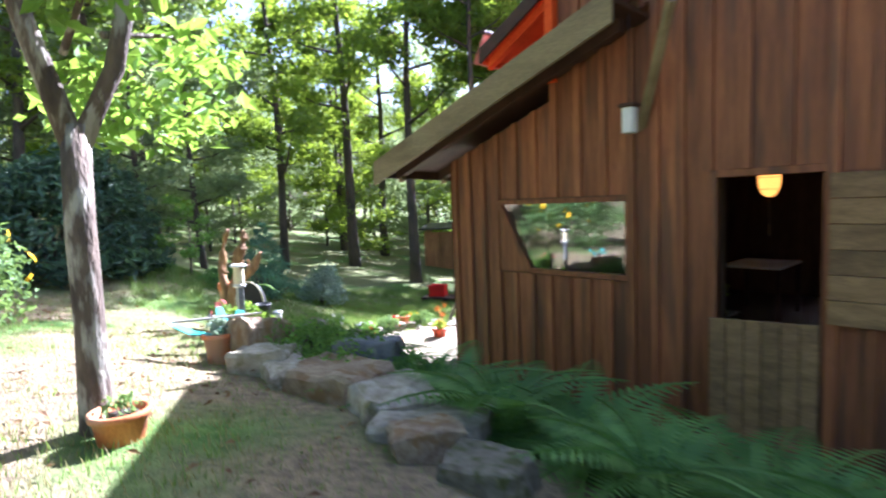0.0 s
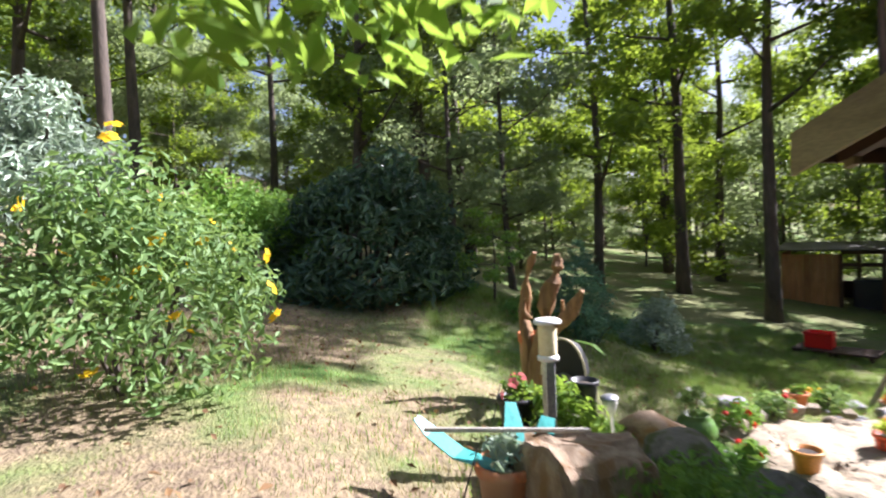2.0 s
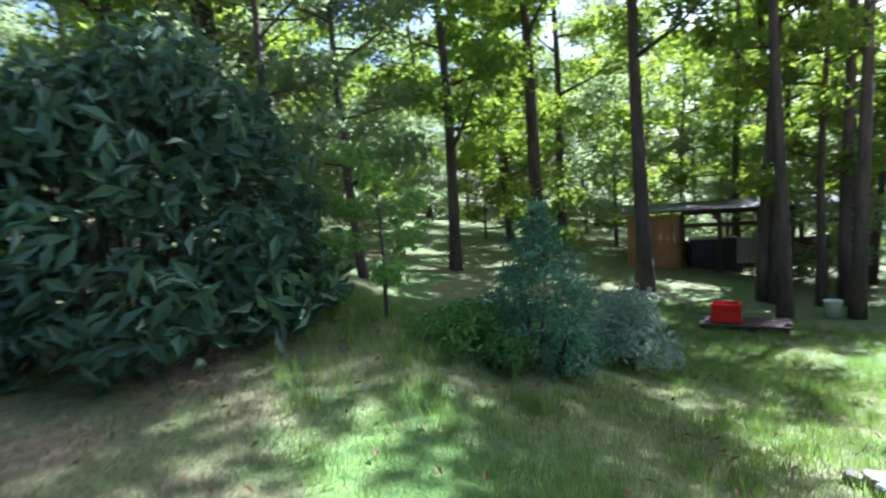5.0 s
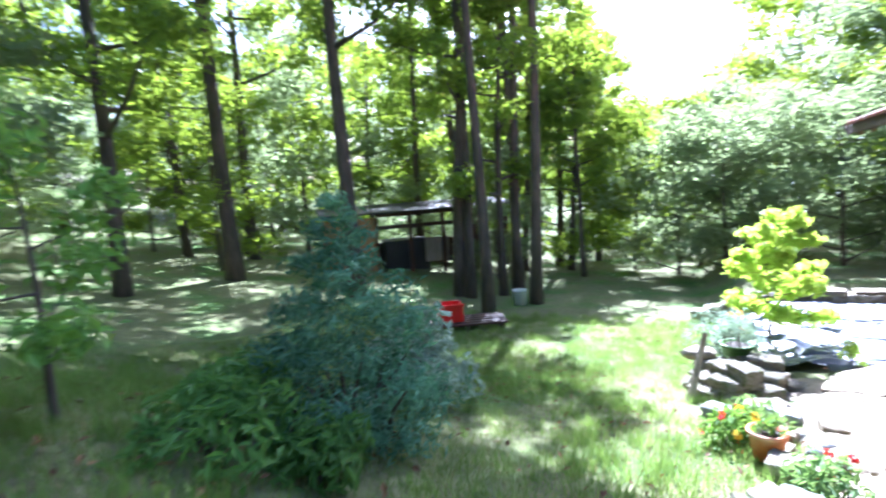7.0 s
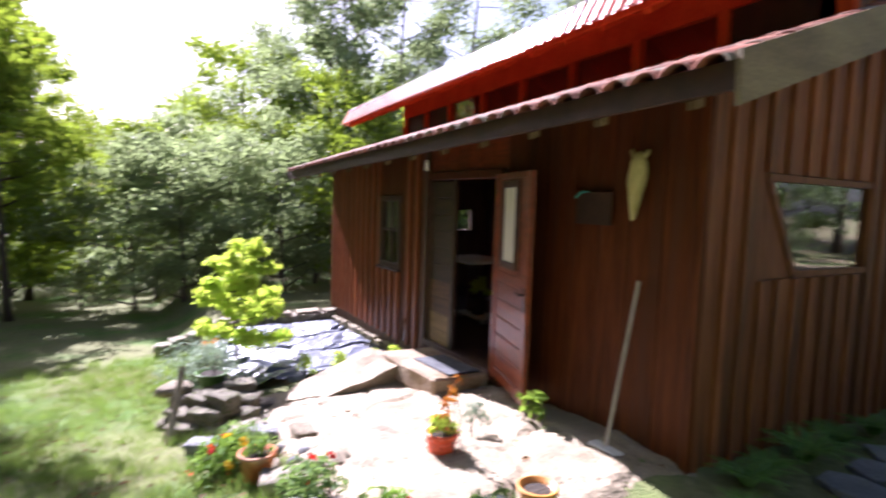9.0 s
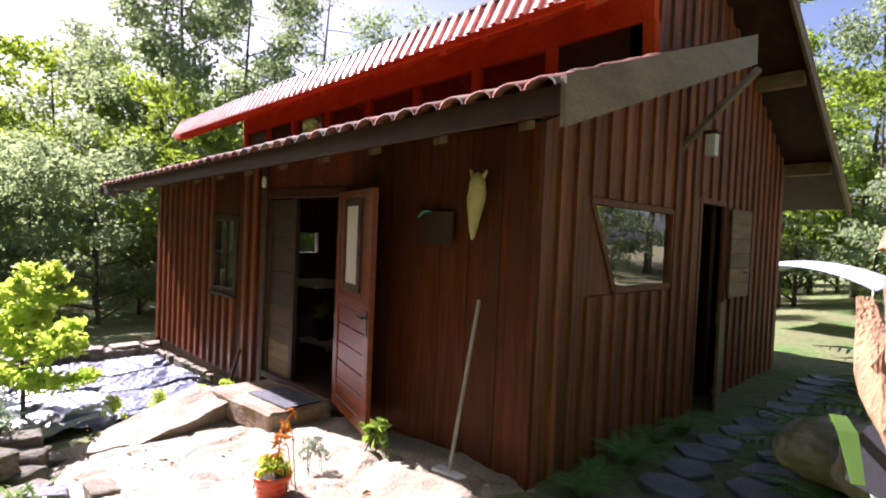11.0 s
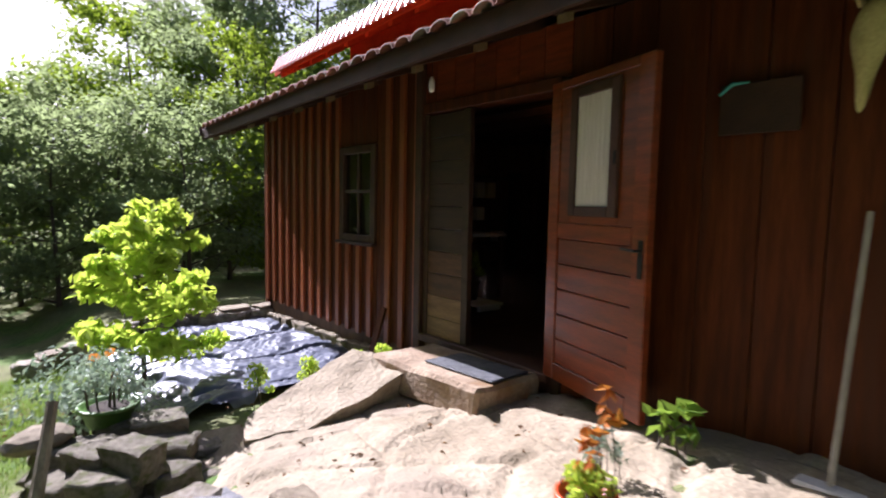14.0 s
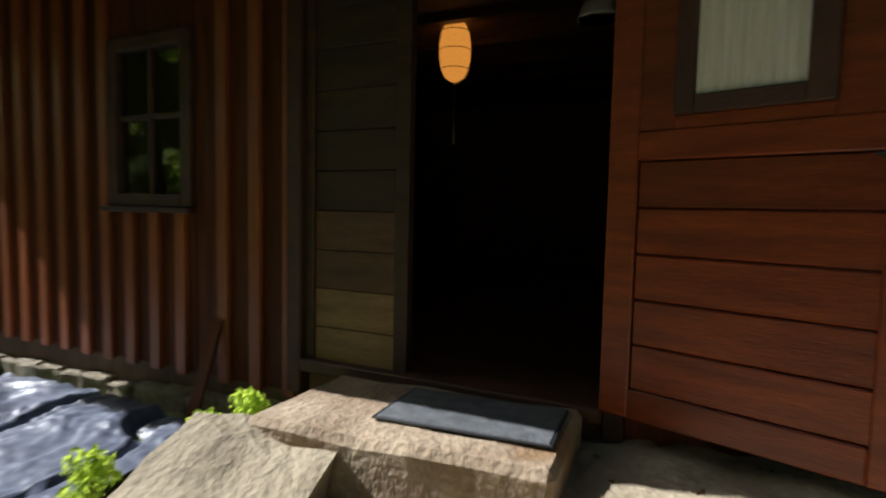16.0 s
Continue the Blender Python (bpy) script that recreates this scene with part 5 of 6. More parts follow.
for x, y, s in ((-0.50, 3.84, 1.0), (-0.80, 3.76, 1.0), (-1.22, 3.86, 1.0), (-1.62, 3.95, 1.0)):
    b = lumps(90, 6, 0.11, 0.11, 0.40, 0.07)
    bush("weed", 90, b, 240, 0.045, L_MAPLE, "tiny bright green weed growing beside the rocks", "plant", at=(x, y, gz(x, y) + 0.02), aspect=0.5, stems=3)

# ---------------------------------------------------------------- woodland
T1 = tree("woodland_tree", 101, 14.0, 0.17, 3.5, 2.6, 8000, 0.21, L_WOOD, M_FARBARK, "tall slender woodland tree with backlit leaves", limbs=15, shell=0.25)
T2 = tree("woodland_tree", 102, 12.0, 0.13, 2.2, 2.4, 7600, 0.18, L_WOOD2, M_FARBARK, "tall woodland tree with dense dark foliage", limbs=16, shell=0.3)
T3 = tree("woodland_tree", 103, 16.0, 0.2, 6.0, 2.3, 6400, 0.21, L_WOOD, M_FARBARK, "tall bare-stemmed woodland tree with a high crown", limbs=13, shell=0.3)
T4 = tree("understory_tree", 104, 5.5, 0.06, 0.6, 1.7, 4600, 0.15, L_WOOD, M_FARBARK, "young leafy tree under the tall woods", limbs=14, shell=0.25)
T5 = tree("understory_tree", 105, 4.5, 0.06, 0.4, 1.6, 4600, 0.14, L_WOOD2, M_FARBARK, "dark leafy thicket at the edge of the woods", limbs=13, shell=0.25)
for o, x, y in ((T1, -13.5, 4.5), (T2, -14.5, -1.0), (T3, -10.2, 7.9), (T4, -15.0, 8.5), (T5, -16.5, 3.0)):
    o.matrix_world = pose(x, y, gz(x, y) - 0.1)
fr = random.Random(77)


def shades(x, y, h):
    """Whether a tree of that height would take the sun from the terrace."""
    return any(h > (y - q) * 0.82 - 0.3 and -5.4 < x + (y - q) / 5.4 < 2.9 for q in np.arange(-4.5, 8.1, 0.5))


def plant(o, x, y, s=1.0):
    if o is not T6 and o is not T3 and y > 6 and shades(x, y, s * {T1: 14.0, T2: 12.0, T4: 5.8, T5: 4.8}[o] + gz(x, y)):
        return
    copy_thing(o, pose(x, y, gz(x, y) - 0.15, fr.uniform(-3, 3), fr.uniform(-3, 3), fr.uniform(0, 360)) @ Matrix.Diagonal((s * fr.uniform(0.9, 1.1), s * fr.uniform(0.9, 1.1), s, 1)))


T6 = tree("woodland_tree", 106, 16.0, 0.16, 9.0, 2.7, 6200, 0.21, L_WOOD, M_FARBARK, "tall bare-stemmed tree shading the lawn with its high crown", limbs=13, shell=0.25)
T6.matrix_world = pose(-7.4, 11.6, gz(-7.4, 11.6) - 0.1)
for x, y, o, s in ((-6.4, 9.6, T6, 1.02), (-7.0, 8.0, T6, 0.95), (-8.5, 10.0, T6, 0.9), (-8.1, 14.2, T6, 1.0), (-9.3, 12.6, T6, 1.0), (-6.9, 16.5, T3, 0.62), (-7.6, 17.8, T3, 0.7), (-8.4, 15.8, T3, 0.7), (-9.2, 17.4, T3, 0.8), (-6.4, 19.5, T3, 0.6), (-6.2, 15.0, T3, 0.5), (-8.2, 10.0, T3, 0.8), (-7.6, 10.9, T1, 0.75), (-17.6, 9.7, T3, 0.8), (-18.2, 10.2, T1, 0.8), (-11.2, 0.9, T2, 0.8), (-8.6, -7.6, T3, 0.9), (-12, -3.2, T1, 0.9), (-12.6, -1.0, T3, 0.9), (-15.2, -1.6, T3, 1.0), (-10.6, -0.7, T2, 0.72)):
    plant(o, x, y, s)
EYE0 = (-2.5, -2.0)
for ring_, (dist, cnt, pool) in enumerate(((15, 22, (T1, T2, T3, T1)), (20, 28, (T1, T2, T3, T2)), (26, 34, (T1, T2, T1, T3)), (34, 40, (T1, T2, T2)), (45, 46, (T1, T2)))):
    for k in range(cnt):
        yaw = -180 + 360 * (k + fr.uniform(-0.4, 0.4)) / cnt
        d = dist * fr.uniform(0.88, 1.12)
        if not -100 < yaw < 138 and (k + ring_) % 3:
            continue
        if dist < 24 and 5 < yaw < 75 and k % 2:
            continue
        x, y = EYE0[0] - math.sin(radians(yaw)) * d, EYE0[1] + math.cos(radians(yaw)) * d
        if -17 < yaw < 7 or (x > -3.8 and -2 < y < 24 and x < 9) or (dist < 21 and -125 < yaw < -17):
            if dist >= 26 and -17 < yaw < 7:
                plant(T2, x, y, 0.42 * d / 26)
            continue
        s = fr.uniform(0.8, 1.15)
        if -50 < yaw <= -17:
            s *= 0.95
        if 7 <= yaw < 20:
            s *= 0.85
        if dist < 30 and 3 < yaw < 32 and shades(x, y, s * 15):
            continue
        plant(T6 if (dist < 21 and 5 < yaw < 32) else T2 if -70 < yaw < 2 else pool[k % len(pool)], x, y, s)
for x, y, s in ((-3.4, 15.6, 1.15), (-2.2, 14.2, 0.95), (-0.9, 15.4, 1.1), (0.5, 14.0, 1.0), (1.8, 15.2, 1.15), (3.2, 14.2, 1.1), (-1.5, 17.8, 1.3), (1.2, 17.6, 1.35), (3.6, 17.2, 1.4), (5.4, 15.8, 1.3)):
    plant(T5 if x < 3 else T4, x, y, s)
for x, y, s in ((4.5, 22, 1.0), (6.0, 24, 1.2), (8.5, 23, 1.2), (11, 21, 1.15), (7.2, 27, 1.4), (3.8, 27, 0.9)):
    plant(T2, x, y, s * 1.15)
for ring_, (dist, cnt) in enumerate(((18, 34), (24, 72), (32, 84), (40, 90))):
    for k in range(cnt):
        yaw = -180 + 360 * (k + fr.uniform(-0.4, 0.4)) / cnt
        d = dist * fr.uniform(0.85, 1.15)
        if not -100 < yaw < 138 and (k + ring_) % 3 or dist > 30 and k % 3 == 0:
            continue
        x, y = EYE0[0] - math.sin(radians(yaw)) * d, EYE0[1] + math.cos(radians(yaw)) * d
        if (dist < 20 and 25 < yaw < 60) or (x > -4 and -6 < y < 16 and x < 12):
            continue
        plant((T4, T5)[(k + ring_) % 2], x, y, fr.uniform(0.8, 1.3) * (1 + 0.25 * ring_))

# grass: short blades, green and dry, thickest near the walk
def grass(name, seed, n, lm, label, hmax):
    rn = np.random.default_rng(seed)
    x = rn.uniform(-9.5, 4.5, n * 2)
    y = rn.uniform(-6.5, 7.5, n * 2)
    keep_ = ~((x > -2.35) & (y > -0.4)) & ~((x > 0.3) & (y > -2.9))
    keep_ &= (rn.random(n * 2) < np.clip((y + 3.6) / 2.5, 0.3 if "lawn" in name else 0.0, 1.0)) if "lawn" in name else (y < 99)
    x, y = x[keep_][:n], y[keep_][:n]
    z = height(x, y)
    hgt = hmax * rn.uniform(0.35, 1.0, len(x))
    a = rn.uniform(0, 2 * math.pi, len(x))
    lx, ly = np.cos(a) * hgt * 0.5, np.sin(a) * hgt * 0.5
    w = 0.0035
    p0 = np.stack([x - np.sin(a) * w, y + np.cos(a) * w, z - 0.01], 1)
    p1 = np.stack([x + np.sin(a) * w, y - np.cos(a) * w, z - 0.01], 1)
    p2 = np.stack([x + lx, y + ly, z + hgt], 1)
    v = np.stack([p0, p1, p2], 1).reshape(-1, 3)
    f = np.arange(len(v)).reshape(-1, 3)
    return tagged(mesh_ob(name, v.tolist(), f.tolist(), lm), label, "grass", kind="stuff")


grass("lawn_grass", 1, 120000, L_GRASS, "short green lawn grass blades", 0.06)
grass("dry_grass", 2, 70000, L_STRAW, "dry straw-coloured grass blades", 0.045)


def tufts(seed, n, each):
    """Longer grass in tufts on the unmown part of the lawn."""
    rn = np.random.default_rng(seed)
    tx, ty = rn.uniform(-9.0, -2.6, n), rn.uniform(-2.6, 8.0, n)
    x = (tx[:, None] + rn.normal(0, 0.05, (n, each))).ravel()
    y = (ty[:, None] + rn.normal(0, 0.05, (n, each))).ravel()
    z = height(x, y)
    hgt = rn.uniform(0.05, 0.15, len(x))
    a = rn.uniform(0, 2 * math.pi, len(x))
    w = 0.004
    p0 = np.stack([x - np.sin(a) * w, y + np.cos(a) * w, z - 0.01], 1)
    p1 = np.stack([x + np.sin(a) * w, y - np.cos(a) * w, z - 0.01], 1)
    p2 = np.stack([x + np.cos(a) * hgt * 0.45, y + np.sin(a) * hgt * 0.45, z + hgt], 1)
    v = np.stack([p0, p1, p2], 1).reshape(-1, 3)
    f = np.arange(len(v)).reshape(-1, 3)
    return tagged(mesh_ob("grass_tufts", v.tolist(), f.tolist(), L_GRASS), "longer green grass tufts on the shaded lawn", "grass", kind="stuff")


tufts(5, 1700, 26)

rn = np.random.default_rng(8)
fx, fy = rn.uniform(-8.5, 3.5, 4200), rn.uniform(-6, 6, 4200)
kk = ~((fx > -0.1) & (fy > -2.9)) & (rn.random(4200) < 0.35 + 0.65 * (np.sin(fx * 1.7) * np.sin(fy * 1.3 + 1) > 0))
fx, fy = fx[kk], fy[kk]
fl_ = leaves_mesh("fallen_leaves", np.stack([fx, fy, height(fx, fy) + 0.035 + 0.02 * rn.random(len(fx))], 1), rn.normal(size=(len(fx), 3)) * 0.35 + np.array((0, 0, 1.0)), rn.uniform(0.03, 0.075, len(fx)), rn.uniform(0.02, 0.04, len(fx)), leaf_mat("dead_leaf", (0.24, 0.14, 0.06), (0.10, 0.055, 0.03), rough=0.8, trans=0.15, glow=(0.3, 0.16, 0.05)), rng=rn)
tagged(fl_, "scattered brown fallen leaves on the lawn", "fallen leaves", kind="stuff")

# roof tiles: the lower courses one by one, the rest as one mesh
tm = tile_mesh()
rt = random.Random(3)
ncol = int((RY1 - RY0) / 0.222)
tv, tfc = [], []
base_v = np.array([v.co[:] for v in tm.vertices])
base_f = [tuple(p.vertices) for p in tm.polygons]
for row in range(10):
    for col in range(ncol):
        x, y = -0.76 + row * 0.325, RY0 + 0.11 + col * 0.222
        z = TILE(x) - 0.045
        if row < 6:
            share("tile", tm, pose(x, y, z + rt.uniform(0, 0.006), rt.uniform(-1.5, 1.5), rt.uniform(-1, 1), rt.uniform(-1.5, 1.5)), roof)
        else:
            k0 = len(tv)
            tv += (base_v + (x, y, z)).tolist()
            tfc += [tuple(i + k0 for i in f) for f in base_f]
tagged(mesh_ob("upper_tiles", tv, tfc, M_TILE, roof, True), kind="stuff")

# ---------------------------------------------------------------- garden things
def pot(name, x, y, z, r, h, mtl, label, ribs=0, rim=True, tilt=0.0):
    """A flower pot with a rolled rim, hollow, with soil."""
    o = thing(name, pose(x, y, z, tilt, tilt * 0.5, 0), label, "flower pot")
    prof = [(r * 0.70, 0.0), (r * 0.73, 0.01)]
    for k in range(ribs):
        zz = h * (0.15 + 0.6 * k / max(1, ribs))
        rr_ = r * (0.72 + 0.22 * zz / h)
        prof += [(rr_, zz), (rr_ + 0.006, zz + h * 0.04), (rr_, zz + h * 0.08)]
    prof += [(r * 0.92, h * 0.82)]
    if rim:
        prof += [(r * 1.03, h * 0.84), (r * 1.05, h * 0.98), (r * 1.0, h)]
    else:
        prof += [(r, h)]
    prof += [(r * 0.90, h), (r * 0.86, h * 0.86)]
    part("body", lathe(bmesh.new(), prof, 28), mtl, o, smooth=True)
    part("soil", lathe(bmesh.new(), [(r * 0.5, h * 0.80), (r * 0.84, h * 0.84), (r * 0.6, h * 0.875), (r * 0.1, h * 0.885)], 18), M_SOIL, o)
    return o


def potted(seed, x, y, z, r, h, n, leaf, lm, label, flower=None, fl=0, aspect=0.45):
    b = lumps(seed, 6, r, r, h, r * 0.45)
    o = bush("potted_plant", seed, b, n, leaf, lm, label, "plant", at=(x, y, z), aspect=aspect, stems=5)
    if flower:
        flowers(o, seed + 1, b, fl, 0.06, flower, label="open blossoms")
    return o


tz = 1.02
pot("flower_pot", 1.90, -4.11, tz + 0.06, 0.13, 0.2, M_TERRA, "orange terracotta pot at the foot of the young tree")
potted(201, 1.90, -4.11, tz + 0.23, 0.10, 0.10, 60, 0.05, L_HYPER, "few low leaves growing in the terracotta pot")
pot("flower_pot", 0.24, -3.02, 0.93, 0.13, 0.26, M_TERRA, "orange terracotta pot beside the split stone, holding teal scraps")
potted(203, 0.24, -3.02, 1.14, 0.12, 0.16, 90, 0.07, L_PALE, "pale strappy leaves in the terracotta pot")


def blade(pts, w, th, mtl, name, label, cat):
    """A curved strip with thickness."""
    bm = bmesh.new()
    rows = []
    for i, p in enumerate(pts):
        p = Vector(p)
        d = Vector(pts[min(i + 1, len(pts) - 1)]) - Vector(pts[max(i - 1, 0)])
        s = d.cross(Vector((0.2, 0.1, 1))).normalized() * w[i] * 0.5
        n_ = s.cross(d).normalized() * th
        rows.append([bm.verts.new(q) for q in (p - s, p + s, p + s + n_, p - s + n_)])
    for a, b in zip(rows, rows[1:]):
        for k in range(4):
            bm.faces.new((a[k], a[(k + 1) % 4], b[(k + 1) % 4], b[k]))
    bm.faces.new(rows[0][::-1])
    bm.faces.new(rows[-1])
    return tagged(part(name, bm, mtl), label, cat)


blade([(0.26, -3.05, 1.17), (0.14, -3.20, 1.20), (0.04, -3.30, 1.27), (0.0, -3.36, 1.33)], [0.07, 0.10, 0.09, 0.05], 0.006, M_TEAL, "plastic_scrap", "curved teal plastic strip sticking out of the pot", "plastic strip")
blade([(0.22, -2.98, 1.16), (0.12, -2.94, 1.27), (0.02, -2.92, 1.36)], [0.10, 0.09, 0.05], 0.006, M_TEAL, "plastic_scrap", "upright teal plastic strip stuck in the pot", "plastic strip")
blade([(0.30, -2.93, 1.16), (0.26, -2.86, 1.26), (0.18, -2.80, 1.33)], [0.09, 0.09, 0.06], 0.006, M_TEAL, "plastic_scrap", "upright teal plastic strip stuck in the pot", "plastic strip")
tagged(part("cane", tube(bmesh.new(), [(0.10, -3.34, 1.31), (0.30, -2.66, 1.30)], [0.012, 0.011], 8), M_POLE), "thin pale cane lying across the pots", "cane")

# garden lamp on its post
lamp = thing("garden_lamp", pose(-0.22, -2.63, gz(-0.22, -2.63) - 0.05), "cream garden lamp with a flat white cap on a grey post", "garden lamp")
z0 = -(gz(-0.22, -2.63) - 0.05)
part("post", boxed(-0.028, 0.028, -0.028, 0.028, 0.0, 1.48 + z0, 0.006), M_GREYMETAL, lamp, "grey metal post")
part("collar", lathe(bmesh.new(), [(0.046, 1.475 + z0), (0.054, 1.48 + z0), (0.056, 1.50 + z0), (0.048, 1.508 + z0)], 24), M_WHITE, lamp, smooth=True)
part("lamp_body", lathe(bmesh.new(), [(0.046, 1.507 + z0), (0.048, 1.52 + z0), (0.048, 1.655 + z0), (0.046, 1.665 + z0)], 24), M_CREAM, lamp, smooth=True)
part("cap", lathe(bmesh.new(), [(0.05, 1.664 + z0), (0.070, 1.668 + z0), (0.073, 1.682 + z0), (0.06, 1.692 + z0), (0.01, 1.697 + z0)], 28), M_WHITE, lamp, "flat white cap", smooth=True)

# weathered stump with three arms
bm = bmesh.new()
tube(bm, [(-0.04, 0, -0.12), (-0.05, 0, 0.2), (-0.07, -0.01, 0.45), (-0.085, 0.0, 0.62), (-0.065, 0.0, 0.78), (-0.01, 0.0, 0.92), (0.06, 0.01, 1.05)], [0.075, 0.058, 0.048, 0.042, 0.036, 0.028, 0.015], 12)
tube(bm, [(0.02, 0.02, -0.12), (0.03, 0.03, 0.2), (0.06, 0.05, 0.45), (0.12, 0.06, 0.66), (0.19, 0.08, 0.84), (0.22, 0.09, 0.96), (0.24, 0.09, 1.05)], [0.085, 0.07, 0.066, 0.066, 0.058, 0.042, 0.016], 12)
tube(bm, [(0.05, 0.05, 0.32), (0.15, 0.08, 0.46), (0.25, 0.11, 0.56), (0.35, 0.13, 0.66), (0.43, 0.15, 0.79)], [0.045, 0.048, 0.05, 0.042, 0.022], 12)
tube(bm, [(0.2, 0.1, 0.52), (0.24, 0.12, 0.62), (0.25, 0.12, 0.70)], [0.03, 0.022, 0.010], 8)
tube(bm, [(0.0, 0.0, 0.55), (-0.02, -0.04, 0.62), (-0.01, -0.05, 0.70)], [0.024, 0.018, 0.008], 8)
bmesh.ops.subdivide_edges(bm, edges=bm.edges[:], cuts=1, use_grid_fill=True)
for v in bm.verts:
    v.co += noise.noise_vector(v.co * 11) * 0.026 + noise.noise_vector(v.co * 30) * 0.013
st = tagged(part("driftwood_stump", bm, M_DRIFT), "weathered brown driftwood stump with three upright arms in the rockery", "stump")
st.matrix_world = pose(-1.50, -2.24, 0.92, 0, 0, 12)
pot("flower_pot", -1.60, -2.22, 0.93, 0.09, 0.42, M_TERRA, "tall orange clay pot behind the driftwood stump")
blade([(-1.40, -2.05, 1.24), (-1.25, -2.0, 1.33), (-1.08, -1.95, 1.33), (-0.98, -1.92, 1.28)], [0.03, 0.05, 0.045, 0.01], 0.003, L_FRUIT, "fern_frond", "single green arching frond beside the stump", "frond")

# pots and odd vessels of the rockery
pot("flower_pot", -0.62, -2.68, 0.98, 0.11, 0.20, M_BLACK, "black plastic pot with a pink and red flowering plant")
potted(211, -0.62, -2.68, 1.15, 0.10, 0.14, 160, 0.05, L_SHRUB, "plant with pink and red blossoms in a black pot", P_PINK, 7)
bm = bmesh.new()
arc = [(0.18 * math.cos(a), 0.30 * math.sin(a)) for a in np.linspace(0, math.pi, 15)]
f0 = [bm.verts.new((x, 0.0, z)) for x, z in arc]
f1 = [bm.verts.new((x * 0.85, 0.20, z * 0.85)) for x, z in arc]
bm.faces.new(f0)
bm.faces.new(f1[::-1])
for i in range(14):
    bm.faces.new((f0[i], f1[i], f1[i + 1], f0[i + 1]))
bm.faces.new((f0[14], f1[14], f1[0], f0[0]))
tub = thing("plastic_tub", pose(-1.05, -2.19, 1.14, 0, 0, 48) @ Matrix.Scale(0.85, 4), "black plastic tub lying on its side with a pale rim", "tub")
part("body", bm, M_BLACK, tub)
part("rim", tube(bmesh.new(), [(x * 1.02, -0.008, z * 1.02) for x, z in arc], [0.009] * 15, 6), M_CREAM, tub, "pale worn rim")
pot("flower_pot", -0.80, -2.16, 0.98, 0.09, 0.2, M_BLACK, "black plastic nursery pot among the boulders")
sol = thing("solar_light", pose(-0.72, -2.02, 0.92, 6, 4, 0), "small white solar garden light on a stake among the stones", "garden light")
part("stake", tube(bmesh.new(), [(0, 0, -0.15), (0, 0, 0.06)], [0.008, 0.010], 8), M_WHITE, sol)
part("shade", lathe(bmesh.new(), [(0.018, 0.05), (0.032, 0.08), (0.046, 0.13), (0.050, 0.15), (0.045, 0.15), (0.028, 0.085)], 24), M_WHITE, sol, "frosted white shade", smooth=True)
part("cap", lathe(bmesh.new(), [(0.052, 0.149), (0.055, 0.155), (0.052, 0.166), (0.005, 0.172)], 24), M_GREYMETAL, sol, "metal cap", smooth=True)

rock(-1.9, -0.95, gz(-1.9, -0.95) + 0.14, 0.40, 0.30, 0.30, M_RUSTROCK, "large brown boulder in the middle of the rockery", 25, k=1, group="boulders of the rockery")
rock(-1.45, -1.05, gz(-1.45, -1.05) + 0.09, 0.22, 0.17, 0.16, M_ROCK, "rounded grey boulder bedded among plants in the rockery", 70, k=4, group="boulders of the rockery")
rock(-0.32, -2.36, gz(-0.32, -2.36) + 0.10, 0.20, 0.16, 0.17, M_SLATE, "smooth blue-grey boulder beside the lamp post", 15, k=0, group="boulders of the rockery")
rock(-1.07, -2.20, 0.99, 0.16, 0.14, 0.19, M_MOSSROCK, "mossy boulder under the black tub", 130, k=3, group="boulders of the rockery")
gzp = gz(-2.0, -0.5)
gp = thing("round_pot", pose(-2.0, -0.5, gzp), "dark green glazed round pot in the rockery", "flower pot")
part("body", lathe(bmesh.new(), [(0.08, 0.0), (0.14, 0.04), (0.185, 0.13), (0.185, 0.19), (0.15, 0.27), (0.115, 0.30), (0.125, 0.32), (0.11, 0.32), (0.10, 0.28)], 28), M_GREENPOT, gp, smooth=True)
part("soil", lathe(bmesh.new(), [(0.02, 0.275), (0.06, 0.28), (0.10, 0.27), (0.09, 0.26)], 18), M_SOIL, gp)
potted(214, -2.0, -0.5, gzp + 0.28, 0.18, 0.30, 200, 0.06, L_HYPER, "tall leafy plant with small white flowers in the green round pot", P_WHITE, 7)
pot("flower_pot", -1.45, -0.4, gz(-1.45, -0.4) + 0.01, 0.12, 0.17, M_GREENPOT, "green plastic pot with a leafy plant at the terrace edge")
potted(216, -1.45, -0.4, gz(-1.45, -0.4) + 0.15, 0.13, 0.14, 180, 0.07, L_SHRUB, "broad green leaves filling the green plastic pot", P_RED, 3)
bz_ = gz(-1.9, -0.2) + 0.03
tagged(part("fallen_branch", tube(bmesh.new(), [(-2.28, -0.26, bz_ + 0.06), (-2.0, -0.16, bz_ + 0.05), (-1.75, -0.17, bz_ + 0.03), (-1.5, -0.1, bz_)], [0.014, 0.016, 0.013, 0.008], 7), M_STAKE), "pale bare branch lying beside the terrace", "branch")

# pots on the terrace
rp = pot("flower_pot", -1.43, 0.98, gz(-1.43, 0.98), 0.12, 0.21, M_REDPOT, "bright red-orange ribbed pot on the rock terrace", 4)
potted(221, -1.43, 0.98, gz(-1.43, 0.98) + 0.18, 0.12, 0.14, 220, 0.05, L_MAPLE, "low yellow-green leaves filling the red pot")
